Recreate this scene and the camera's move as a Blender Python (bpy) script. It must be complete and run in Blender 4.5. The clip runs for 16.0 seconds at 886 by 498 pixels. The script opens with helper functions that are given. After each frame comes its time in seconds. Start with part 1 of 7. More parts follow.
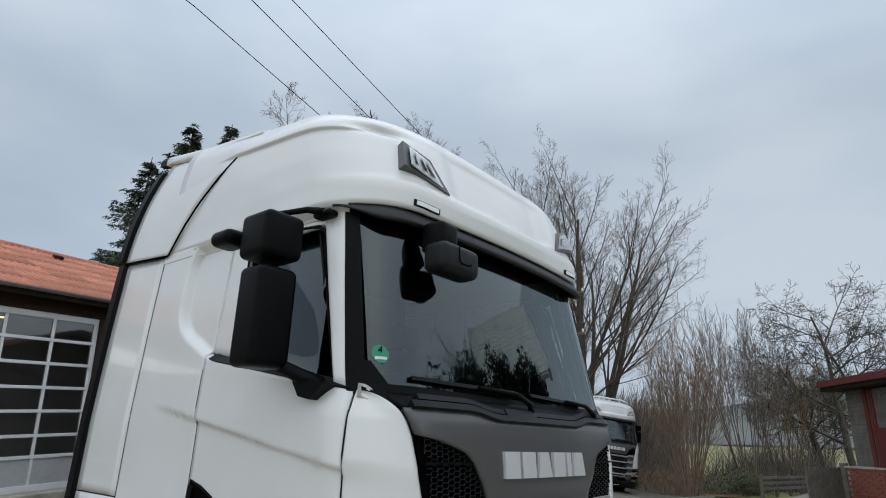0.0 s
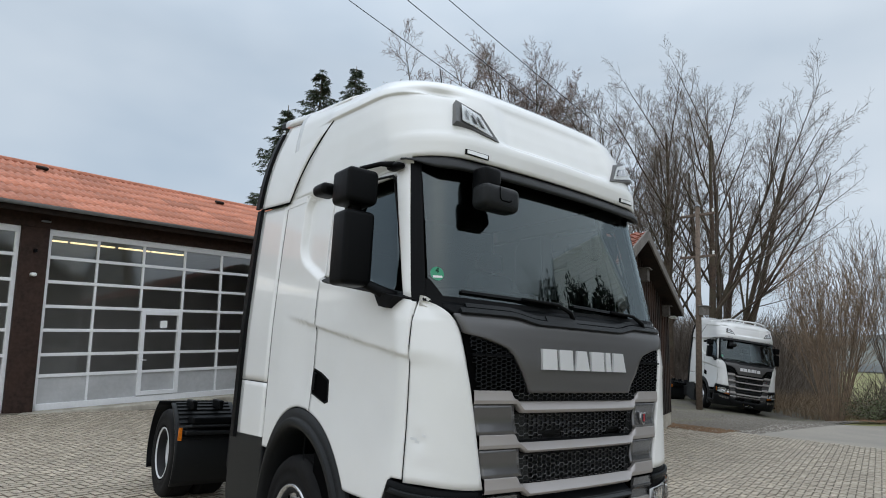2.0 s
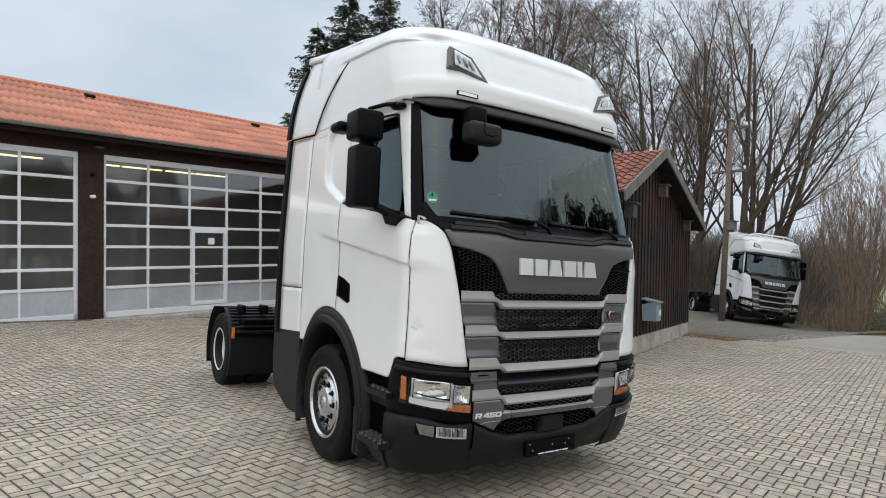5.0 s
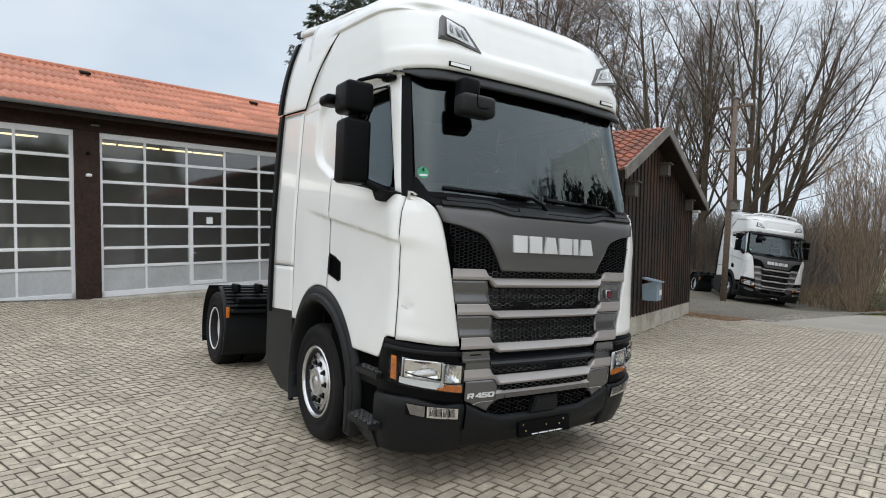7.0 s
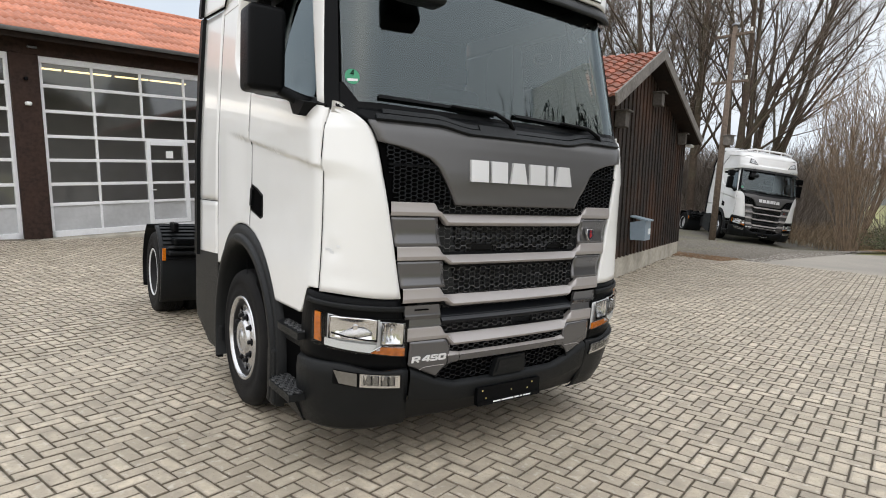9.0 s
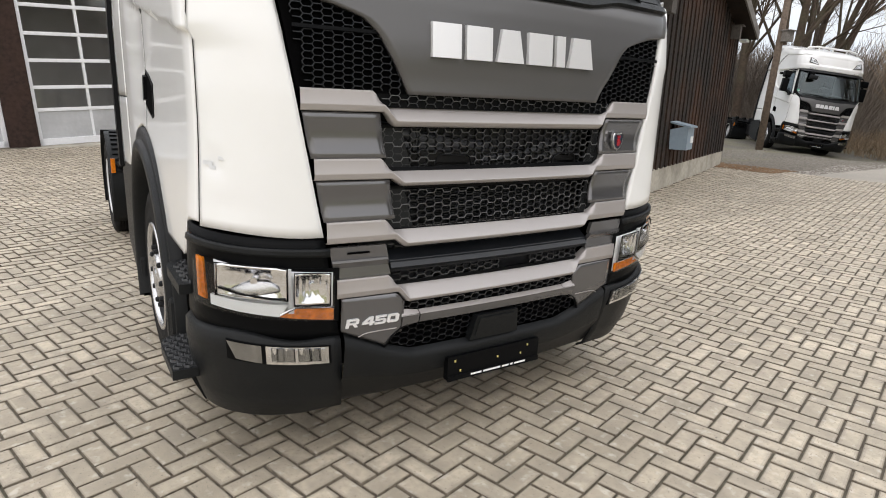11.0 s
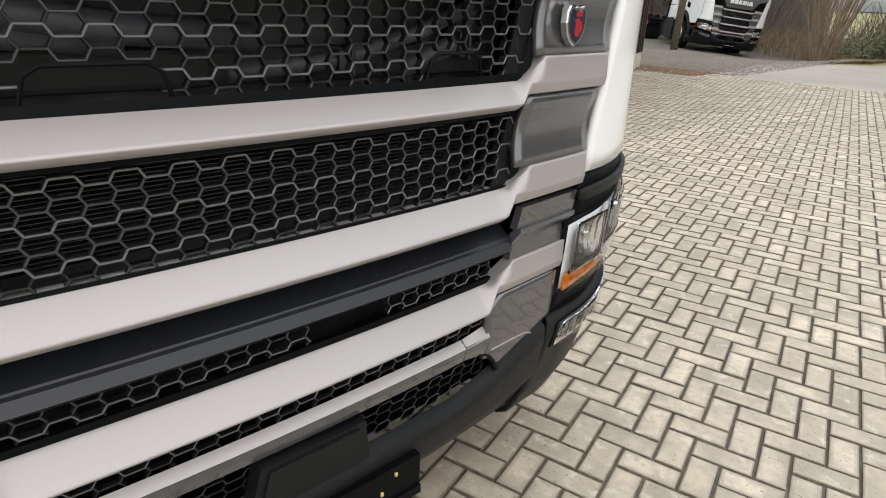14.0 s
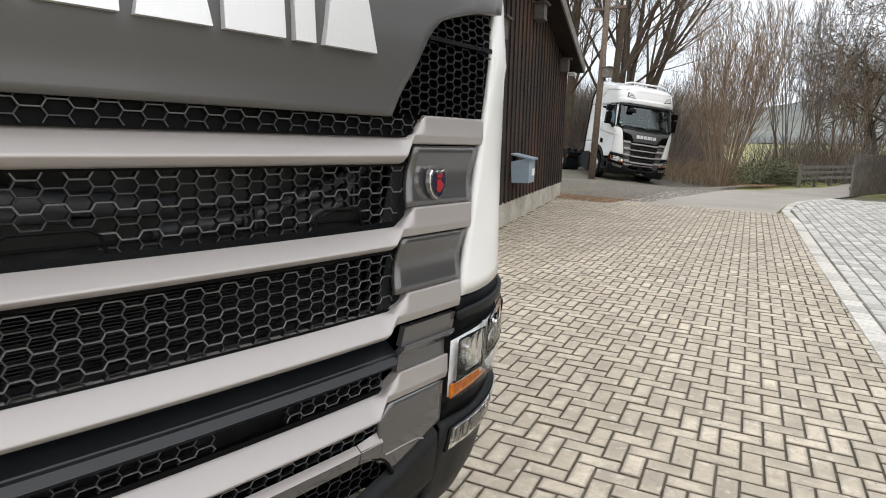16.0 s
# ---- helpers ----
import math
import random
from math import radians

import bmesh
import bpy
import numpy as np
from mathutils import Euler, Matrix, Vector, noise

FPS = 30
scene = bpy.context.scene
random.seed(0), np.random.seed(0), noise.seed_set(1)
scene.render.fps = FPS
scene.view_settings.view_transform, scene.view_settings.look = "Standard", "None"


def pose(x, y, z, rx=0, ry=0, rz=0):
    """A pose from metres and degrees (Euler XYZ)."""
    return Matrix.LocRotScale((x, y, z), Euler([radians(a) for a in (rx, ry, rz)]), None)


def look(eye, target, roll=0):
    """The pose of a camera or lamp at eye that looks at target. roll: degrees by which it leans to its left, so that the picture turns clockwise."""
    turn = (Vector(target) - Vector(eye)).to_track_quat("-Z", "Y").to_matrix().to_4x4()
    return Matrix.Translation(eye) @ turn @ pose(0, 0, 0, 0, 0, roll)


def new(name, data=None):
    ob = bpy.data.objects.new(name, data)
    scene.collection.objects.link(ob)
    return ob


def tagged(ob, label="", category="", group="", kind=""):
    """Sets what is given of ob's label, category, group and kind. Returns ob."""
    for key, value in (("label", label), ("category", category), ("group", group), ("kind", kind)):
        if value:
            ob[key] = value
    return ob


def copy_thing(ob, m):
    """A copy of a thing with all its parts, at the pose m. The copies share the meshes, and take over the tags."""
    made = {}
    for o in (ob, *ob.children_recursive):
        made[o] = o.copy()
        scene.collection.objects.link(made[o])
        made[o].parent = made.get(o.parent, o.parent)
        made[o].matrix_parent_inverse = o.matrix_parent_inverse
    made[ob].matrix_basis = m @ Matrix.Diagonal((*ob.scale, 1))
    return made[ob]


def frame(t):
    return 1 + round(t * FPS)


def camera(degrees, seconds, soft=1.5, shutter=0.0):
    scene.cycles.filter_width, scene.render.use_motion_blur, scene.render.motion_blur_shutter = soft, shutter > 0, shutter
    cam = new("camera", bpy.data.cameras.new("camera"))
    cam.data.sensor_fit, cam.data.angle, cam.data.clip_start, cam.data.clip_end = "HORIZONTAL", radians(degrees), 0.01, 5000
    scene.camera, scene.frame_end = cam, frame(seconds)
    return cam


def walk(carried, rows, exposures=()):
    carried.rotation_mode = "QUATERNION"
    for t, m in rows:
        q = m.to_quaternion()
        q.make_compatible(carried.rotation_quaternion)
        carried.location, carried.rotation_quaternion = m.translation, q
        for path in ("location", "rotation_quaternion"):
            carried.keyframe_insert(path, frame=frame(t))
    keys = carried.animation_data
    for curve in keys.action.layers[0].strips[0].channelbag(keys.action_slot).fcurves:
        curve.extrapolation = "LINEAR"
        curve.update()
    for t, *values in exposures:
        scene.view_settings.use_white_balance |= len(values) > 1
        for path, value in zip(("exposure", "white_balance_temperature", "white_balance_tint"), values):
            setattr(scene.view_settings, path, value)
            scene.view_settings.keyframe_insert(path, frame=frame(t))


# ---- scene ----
cam = camera(73.4, 16.0, 1.0)
PATH = [
    (0, (-0.007, 0.035, 1.886), (-1.224, 1.503, 2.491), 1.5),
    (0.5, (0.211, -0.063, 1.85), (-1.097, 1.333, 2.432), 1.7),
    (1, (0.431, -0.125, 1.83), (-0.962, 1.218, 2.339), 1.9),
    (1.5, (0.657, -0.114, 1.766), (-0.809, 1.17, 2.216), 1.9),
    (2, (0.833, -0.151, 1.755), (-0.726, 1.048, 2.113), 2.1),
    (2.5, (0.952, -0.292, 1.733), (-0.67, 0.845, 2.01), 2.4),
    (3, (1.081, -0.391, 1.743), (-0.558, 0.739, 1.938), 2.2),
    (3.5, (1.249, -0.412, 1.738), (-0.388, 0.727, 1.886), 2.2),
    (4, (1.472, -0.398, 1.725), (-0.169, 0.739, 1.851), 2.0),
    (6.5, (1.68, -0.367, 1.697), (0.021, 0.75, 1.712), 2.1),
    (7, (1.585, -0.253, 1.69), (-0.07, 0.869, 1.699), 2.0),
    (7.5, (1.431, -0.114, 1.679), (-0.211, 1.027, 1.665), 2.0),
    (8, (1.293, 0.042, 1.67), (-0.34, 1.193, 1.579), 2.0),
    (8.5, (1.147, 0.278, 1.656), (-0.481, 1.432, 1.517), 2.0),
    (9, (1.024, 0.48, 1.643), (-0.599, 1.633, 1.449), 2.0),
    (9.5, (0.846, 0.676, 1.62), (-0.775, 1.821, 1.369), 1.9),
    (10, (0.668, 0.897, 1.591), (-0.951, 2.022, 1.255), 1.9),
    (10.2, (0.596, 1.005, 1.583), (-1.024, 2.118, 1.215), 1.9),
    (12.3, (-0.227, 2.003, 1.517), (-1.846, 2.976, 0.859), 2.2),
    (12.5, (-0.294, 2.104, 1.508), (-1.906, 3.076, 0.831), 2.3),
    (13, (-0.471, 2.286, 1.472), (-2.06, 3.243, 0.725), 2.2),
    (13.5, (-0.757, 2.446, 1.448), (-2.278, 3.478, 0.66), 2.3),
    (14, (-0.893, 2.574, 1.419), (-2.274, 3.798, 0.648), 1.8),
    (14.5, (-0.98, 2.621, 1.389), (-2.235, 4.001, 0.668), 1.4),
    (15, (-0.944, 2.611, 1.417), (-2.185, 4.043, 0.777), 1.2),
    (15.5, (-0.785, 2.552, 1.477), (-2.047, 4.014, 0.96), 1.1),
    (16, (-0.587, 2.486, 1.505), (-1.933, 3.92, 1.138), 1.1),
]
EXPOSURES = [(0.0, 0.10, 6150, 10), (2.0, 0.31, 6250, 10), (3.5, 0.46, 6350, 11), (7.0, 0.62, 6500, 11), (8.5, 0.78, 6650, 12), (10.0, 0.88, 6950, 16), (12.5, 1.08, 6850, 13), (14.5, 1.14, 6850, 13), (16.0, 1.02, 6800, 13)]
walk(cam, [(t, look(eye, target, roll)) for t, eye, target, roll in PATH], EXPOSURES)

# ---- light ----
world = bpy.data.worlds.new("sky")
scene.world = world
world.use_nodes = True
wn, wl = world.node_tree.nodes, world.node_tree.links
wn.clear()
sky = wn.new("ShaderNodeTexSky")
sky.sky_type, sky.sun_disc = "NISHITA", False
SUN_UP, SUN_ROT = radians(38), radians(120)
sky.sun_elevation, sky.sun_rotation = SUN_UP, SUN_ROT
sky.air_density, sky.dust_density, sky.ozone_density = 1.0, 4.0, 1.0
# a closed cloud layer under the clear sky: soft grey-blue sheets
wco = wn.new("ShaderNodeTexCoord")
wmap = wn.new("ShaderNodeMapping")
wmap.inputs["Scale"].default_value = (1.0, 1.0, 2.2)
wl.new(wco.outputs["Generated"], wmap.inputs["Vector"])
wnoise = wn.new("ShaderNodeTexNoise")
wnoise.inputs["Scale"].default_value, wnoise.inputs["Detail"].default_value, wnoise.inputs["Roughness"].default_value = 1.6, 4.0, 0.5
wl.new(wmap.outputs["Vector"], wnoise.inputs["Vector"])
wramp = wn.new("ShaderNodeValToRGB")
wramp.color_ramp.elements[0].position, wramp.color_ramp.elements[0].color = 0.36, (4.9, 5.75, 6.6, 1)
wramp.color_ramp.elements[1].position, wramp.color_ramp.elements[1].color = 0.66, (6.9, 7.5, 8.0, 1)
wl.new(wnoise.outputs["Fac"], wramp.inputs["Fac"])
wmix = wn.new("ShaderNodeMixRGB")
wmix.inputs["Fac"].default_value = 0.92
wl.new(sky.outputs["Color"], wmix.inputs["Color1"])
wl.new(wramp.outputs["Color"], wmix.inputs["Color2"])
# an overcast sky is brightest overhead
wsep = wn.new("ShaderNodeSeparateXYZ")
wl.new(wco.outputs["Generated"], wsep.inputs["Vector"])
wup = wn.new("ShaderNodeMapRange")
wup.inputs["From Min"].default_value, wup.inputs["From Max"].default_value = 0.45, 1.0
wup.inputs["To Min"].default_value, wup.inputs["To Max"].default_value = 1.0, 1.9
wl.new(wsep.outputs["Z"], wup.inputs["Value"])
wlift = wn.new("ShaderNodeVectorMath")
wlift.operation = "SCALE"
wl.new(wmix.outputs["Color"], wlift.inputs[0])
wl.new(wup.outputs["Result"], wlift.inputs["Scale"])
wbg = wn.new("ShaderNodeBackground")
wbg.inputs["Strength"].default_value = 0.082
wl.new(wlift.outputs["Vector"], wbg.inputs["Color"])
wout = wn.new("ShaderNodeOutputWorld")
wl.new(wbg.outputs["Background"], wout.inputs["Surface"])

sun_data = bpy.data.lights.new("sun", "SUN")
sun_data.energy, sun_data.angle, sun_data.color = 1.15, radians(170), (1.0, 0.985, 0.96)
sun = new("sun", sun_data)
sun.matrix_world = look((0, 0, 30), (-8, 7, 30 - 10.6))


# ---- materials ----
def material(name, color, rough=0.5, metal=0.0, grain=None, spread=0.0, bump=0.0, bscale=200.0, stain=None, stain_scale=1.5, stain_amount=0.0, coat=0.0, random="", spec=0.5):
    """color: base; grain: scale of the fine noise; spread: its strength; stain: second colour laid on at the large scale."""
    m = bpy.data.materials.new(name)
    m.use_nodes = True
    n, l = m.node_tree.nodes, m.node_tree.links
    p = n["Principled BSDF"]
    p.inputs["Roughness"].default_value, p.inputs["Metallic"].default_value = rough, metal
    p.inputs["Specular IOR Level"].default_value = spec
    if coat:
        p.inputs["Coat Weight"].default_value, p.inputs["Coat Roughness"].default_value = coat, 0.04
    co = n.new("ShaderNodeTexCoord")
    last = n.new("ShaderNodeRGB")
    last.outputs[0].default_value = (*color, 1)
    last = last.outputs[0]
    if grain:
        t = n.new("ShaderNodeTexNoise")
        t.inputs["Scale"].default_value, t.inputs["Detail"].default_value = grain, 6.0
        l.new(co.outputs["Object"], t.inputs["Vector"])
        r = n.new("ShaderNodeMapRange")
        r.inputs["From Min"].default_value, r.inputs["From Max"].default_value = 0.3, 0.7
        r.inputs["To Min"].default_value, r.inputs["To Max"].default_value = 1 - spread, 1 + spread
        l.new(t.outputs["Fac"], r.inputs["Value"])
        mul = n.new("ShaderNodeVectorMath")
        mul.operation = "SCALE"
        l.new(last, mul.inputs[0])
        l.new(r.outputs["Result"], mul.inputs["Scale"])
        last = mul.outputs["Vector"]
    if random:
        if random == "island":
            g = n.new("ShaderNodeNewGeometry")
            rv = g.outputs["Random Per Island"]
        else:
            g = n.new("ShaderNodeObjectInfo")
            rv = g.outputs["Random"]
        rr = n.new("ShaderNodeValToRGB")
        rr.color_ramp.elements[0].color, rr.color_ramp.elements[1].color = (0.76, 0.745, 0.72, 1), (1.22, 1.21, 1.18, 1)
        e = rr.color_ramp.elements.new(0.5)
        e.color = (1.0, 0.98, 0.95, 1)
        l.new(rv, rr.inputs["Fac"])
        mm = n.new("ShaderNodeVectorMath")
        mm.operation = "MULTIPLY"
        l.new(last, mm.inputs[0])
        l.new(rr.outputs["Color"], mm.inputs[1])
        last = mm.outputs["Vector"]
    if stain:
        t2 = n.new("ShaderNodeTexNoise")
        t2.inputs["Scale"].default_value, t2.inputs["Detail"].default_value = stain_scale, 5.0
        l.new(co.outputs["Object"], t2.inputs["Vector"])
        r2 = n.new("ShaderNodeMapRange")
        r2.inputs["From Min"].default_value, r2.inputs["From Max"].default_value = 0.43, 0.67
        r2.inputs["To Max"].default_value = stain_amount
        l.new(t2.outputs["Fac"], r2.inputs["Value"])
        mx = n.new("ShaderNodeMixRGB")
        mx.inputs["Color2"].default_value = (*stain, 1)
        l.new(r2.outputs["Result"], mx.inputs["Fac"])
        l.new(last, mx.inputs["Color1"])
        last = mx.outputs["Color"]
    l.new(last, p.inputs["Base Color"])
    if bump:
        tb = n.new("ShaderNodeTexNoise")
        tb.inputs["Scale"].default_value, tb.inputs["Detail"].default_value = bscale, 4.0
        l.new(co.outputs["Object"], tb.inputs["Vector"])
        b = n.new("ShaderNodeBump")
        b.inputs["Strength"].default_value, b.inputs["Distance"].default_value = bump, 0.004
        l.new(tb.outputs["Fac"], b.inputs["Height"])
        l.new(b.outputs["Normal"], p.inputs["Normal"])
    return m


def glass_material(name, tint, gloss_rough=0.0, ior=1.5, sheen=(1.0, 1.0, 1.0)):
    m = bpy.data.materials.new(name)
    m.use_nodes = True
    n, l = m.node_tree.nodes, m.node_tree.links
    n.clear()
    out, mix = n.new("ShaderNodeOutputMaterial"), n.new("ShaderNodeMixShader")
    tr, gl, fr = n.new("ShaderNodeBsdfTransparent"), n.new("ShaderNodeBsdfGlossy"), n.new("ShaderNodeFresnel")
    tr.inputs["Color"].default_value = (*tint, 1)
    gl.inputs["Roughness"].default_value = gloss_rough
    gl.inputs["Color"].default_value = (*sheen, 1)
    fr.inputs["IOR"].default_value = ior
    l.new(fr.outputs["Fac"], mix.inputs["Fac"])
    l.new(tr.outputs["BSDF"], mix.inputs[1])
    l.new(gl.outputs["BSDF"], mix.inputs[2])
    l.new(mix.outputs["Shader"], out.inputs["Surface"])
    return m


def glow_material(name, color, strength):
    m = bpy.data.materials.new(name)
    m.use_nodes = True
    p = m.node_tree.nodes["Principled BSDF"]
    p.inputs["Base Color"].default_value = (*color, 1)
    p.inputs["Emission Color"].default_value, p.inputs["Emission Strength"].default_value = (*color, 1), strength
    return m


WHITE = material("white_paint", (0.72, 0.72, 0.712), 0.26, 0, 3.0, 0.02, 0, stain=(0.66, 0.65, 0.62), stain_scale=2.2, stain_amount=0.12, coat=0.6)
GREY = material("grey_metallic_paint", (0.092, 0.090, 0.091), 0.40, 0.3, 900.0, 0.05, coat=0.15)
BARGREY = material("light_grey_metallic_paint", (0.335, 0.312, 0.302), 0.40, 0.3, 900.0, 0.04, coat=0.1)
PANELGREY = material("mid_grey_metallic_paint", (0.106, 0.104, 0.107), 0.25, 0.5, 900.0, 0.05, coat=0.6)
BLACK = material("black_plastic", (0.0025, 0.0028, 0.0033), 0.4, 0, 60.0, 0.1, 0.15, 900.0, spec=0.08)
BUMPER = material("dark_grey_plastic", (0.0062, 0.0072, 0.0080), 0.42, 0, 8.0, 0.12, 0.35, 1200.0, stain=(0.008, 0.0085, 0.009), stain_scale=3.0, stain_amount=0.4, spec=0.22)
# One grille plastic in three tones: sky on the lips, shade within, painted in.
MESHLIT = material("sky_lit_grille_plastic", (0.085, 0.086, 0.089), 0.33, 0, 40.0, 0.15, spec=0.9)
MESHDARK = material("dim_grille_plastic", (0.026, 0.027, 0.029), 0.38, 0, 40.0, 0.15, spec=0.7)
NETWALL = material("shaded_grille_plastic", (0.013, 0.014, 0.016), 0.4, 0, 40.0, 0.15, spec=0.3)
FLAP = material("smooth_black_plastic", (0.008, 0.0095, 0.012), 0.3, 0, 20.0, 0.1, spec=0.4)
VISOR = material("matt_grey_plastic", (0.020, 0.021, 0.0225), 0.5, 0, 20.0, 0.12, 0.25, 900.0, spec=0.3)
BAY = material("engine_bay_black", (0.030, 0.031, 0.034), 0.7, 0, 12.0, 0.4)
RADIATOR = material("radiator_metal", (0.05, 0.052, 0.056), 0.5, 0.4, 60.0, 0.3)
HOSE = material("rubber_hose", (0.07, 0.074, 0.085), 0.45, 0, 30.0, 0.2)
# Near-black for recesses and gaps: their shade is put into the colour.
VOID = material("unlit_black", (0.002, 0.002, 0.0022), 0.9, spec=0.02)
RUBBER = material("tyre_rubber", (0.006, 0.006, 0.0065), 0.75, 0, 25.0, 0.2, 0.3, 300.0, stain=(0.025, 0.023, 0.02), stain_scale=4.0, stain_amount=0.3, spec=0.15)
CHROME = material("chrome", (0.75, 0.75, 0.76), 0.12, 1.0)
BOWL = material("dark_lamp_bowl", (0.30, 0.305, 0.31), 0.14, 1.0)
ALLOY = material("polished_alloy", (0.54, 0.54, 0.545), 0.26, 0.85, 40.0, 0.05)
STEEL = material("silver_painted_steel", (0.60, 0.61, 0.62), 0.42, 0.1, 30.0, 0.08)
LETTER = material("brushed_letter_metal", (0.74, 0.74, 0.75), 0.34, 0.4, 300.0, 0.03)
FRAME = material("chassis_steel", (0.012, 0.012, 0.013), 0.6, 0.1, 20.0, 0.2, spec=0.2)
INTERIOR = material("dark_interior_trim", (0.014, 0.0135, 0.013), 0.8, 0, 40.0, 0.15)
FABRIC = material("dark_seat_fabric", (0.016, 0.015, 0.014), 0.9, 0, 120.0, 0.2)
ORANGE = material("orange_lens", (0.62, 0.17, 0.012), 0.15, 0, 60.0, 0.3, coat=0.8)
LAMPLENS = material("frosted_lamp_lens", (0.78, 0.8, 0.82), 0.25, 0.2, 120.0, 0.12, coat=0.8)
LENSWHITE = material("white_lens", (0.85, 0.87, 0.88), 0.12, coat=1.0)
TREAD = material("grey_step_studs", (0.07, 0.072, 0.075), 0.45, 0.3, 40.0, 0.15)
RED = material("red_enamel", (0.30, 0.012, 0.018), 0.25, coat=0.8)
CRESTBLUE = material("dark_blue_enamel", (0.012, 0.014, 0.035), 0.2, coat=0.8)
GREEN = material("green_sticker", (0.014, 0.22, 0.11), 0.4)
PAPER = material("white_print", (0.75, 0.77, 0.76), 0.6)
YELLOW = material("yellow_plastic", (0.50, 0.42, 0.14), 0.5)
GLASS = glass_material("windscreen_glass", (0.30, 0.35, 0.345), 0.0, 1.78, (0.84, 0.97, 1.0))
SIDEGLASS = glass_material("side_glass", (0.10, 0.125, 0.125), 0.0, 1.62, (0.84, 0.97, 1.0))
CLEAR = glass_material("clear_lens", (0.97, 0.975, 0.975), 0.02, 1.42)
DOORGLASS = glass_material("hall_window_glass", (0.42, 0.44, 0.47), 0.05, 1.86, (0.92, 0.96, 1.0))
MIRRORGLASS = material("mirror_glass", (0.8, 0.8, 0.82), 0.02, 1.0)


# ---- building helpers ----
def mesh_from(name, verts, faces, mat, smooth=False, mats=None, slots=None):
    me = bpy.data.meshes.new(name)
    me.from_pydata([tuple(v) for v in verts], [], [tuple(f) for f in faces])
    for mm in (mats or [mat]):
        me.materials.append(mm)
    if slots:
        me.polygons.foreach_set("material_index", slots)
    if smooth:
        me.polygons.foreach_set("use_smooth", [True] * len(me.polygons))
    me.update()
    return me


def part(name, geo, mat, parent=None, label="", smooth=False, m=None):
    """One mesh object from (verts, faces) under its parent."""
    ob = new(name, mesh_from(name, geo[0], geo[1], mat, smooth))
    if parent is not None:
        ob.parent = parent
    if m is not None:
        ob.matrix_local = m
    if label:
        tagged(ob, label)
    return ob


def thing(name, m, label, category, group="", kind=""):
    ob = new(name)
    ob.empty_display_size = 0.2
    ob.matrix_world = m
    return tagged(ob, label, category, group, kind)


def join(*geos):
    verts, faces = [], []
    for g in geos:
        k = len(verts)
        verts += [Vector(v) for v in g[0]]
        faces += [[i + k for i in f] for f in g[1]]
    return verts, faces


def moved(geo, m):
    return [m @ Vector(v) for v in geo[0]], geo[1]


def rbox(x0, x1, y0, y1, z0, z1, bevel=0.01, seg=2):
    bm = bmesh.new()
    bmesh.ops.create_cube(bm, size=1.0)
    for v in bm.verts:
        v.co = Vector(((x0 + x1) / 2 + v.co.x * (x1 - x0), (y0 + y1) / 2 + v.co.y * (y1 - y0), (z0 + z1) / 2 + v.co.z * (z1 - z0)))
    if bevel > 0:
        bmesh.ops.bevel(bm, geom=bm.edges[:], offset=bevel, segments=seg, affect="EDGES", profile=0.5)
    bm.verts.index_update()
    out = [v.co.copy() for v in bm.verts], [[v.index for v in f.verts] for f in bm.faces]
    bm.free()
    return out


def grid_sheet(rows, thick=0.0, outward=None):
    """A sheet through a grid of points, with thickness to the inside. outward: a point inside the body."""
    nr, nc = len(rows), len(rows[0])
    P = [[Vector(p) for p in r] for r in rows]
    N = [[None] * nc for _ in range(nr)]
    sgn = 0.0
    for i in range(nr):
        for j in range(nc):
            a = P[min(i + 1, nr - 1)][j] - P[max(i - 1, 0)][j]
            b = P[i][min(j + 1, nc - 1)] - P[i][max(j - 1, 0)]
            nv = a.cross(b)
            N[i][j] = nv.normalized() if nv.length > 1e-12 else Vector((0, 0, 0))
            if outward is not None:
                sgn += N[i][j].dot(P[i][j] - Vector(outward))
    s = -1.0 if sgn < 0 else 1.0
    verts = [p for r in P for p in r]
    faces = []
    for i in range(nr - 1):
        for j in range(nc - 1):
            q = [i * nc + j, (i + 1) * nc + j, (i + 1) * nc + j + 1, i * nc + j + 1]
            faces.append(q if s > 0 else q[::-1])
    if thick:
        k = len(verts)
        verts += [P[i][j] - N[i][j] * s * thick for i in range(nr) for j in range(nc)]
        faces += [[x + k for x in reversed(f)] for f in faces]
        rim = [j for j in range(nc)] + [i * nc + nc - 1 for i in range(1, nr)] + [(nr - 1) * nc + j for j in range(nc - 2, -1, -1)] + [i * nc for i in range(nr - 2, 0, -1)]
        for a, b in zip(rim, rim[1:] + rim[:1]):
            q = [a, b, b + k, a + k]
            faces.append(q if s > 0 else q[::-1])
    return verts, faces


def lathe(profile, seg=40, axis="y", closed=False):
    """profile: (radius, along) pairs turned round the axis."""
    verts, faces = [], []
    n = len(profile)
    for k in range(seg):
        c, s = math.cos(2 * math.pi * k / seg), math.sin(2 * math.pi * k / seg)
        for r, a in profile:
            verts.append(Vector((r * c, a, r * s)) if axis == "y" else Vector((r * c, r * s, a)))
    for k in range(seg):
        for i in range(n - 1 + closed):
            a, b = k * n + i, k * n + (i + 1) % n
            c, d = ((k + 1) % seg) * n + (i + 1) % n, ((k + 1) % seg) * n + i
            faces.append([a, d, c, b])
    return verts, faces


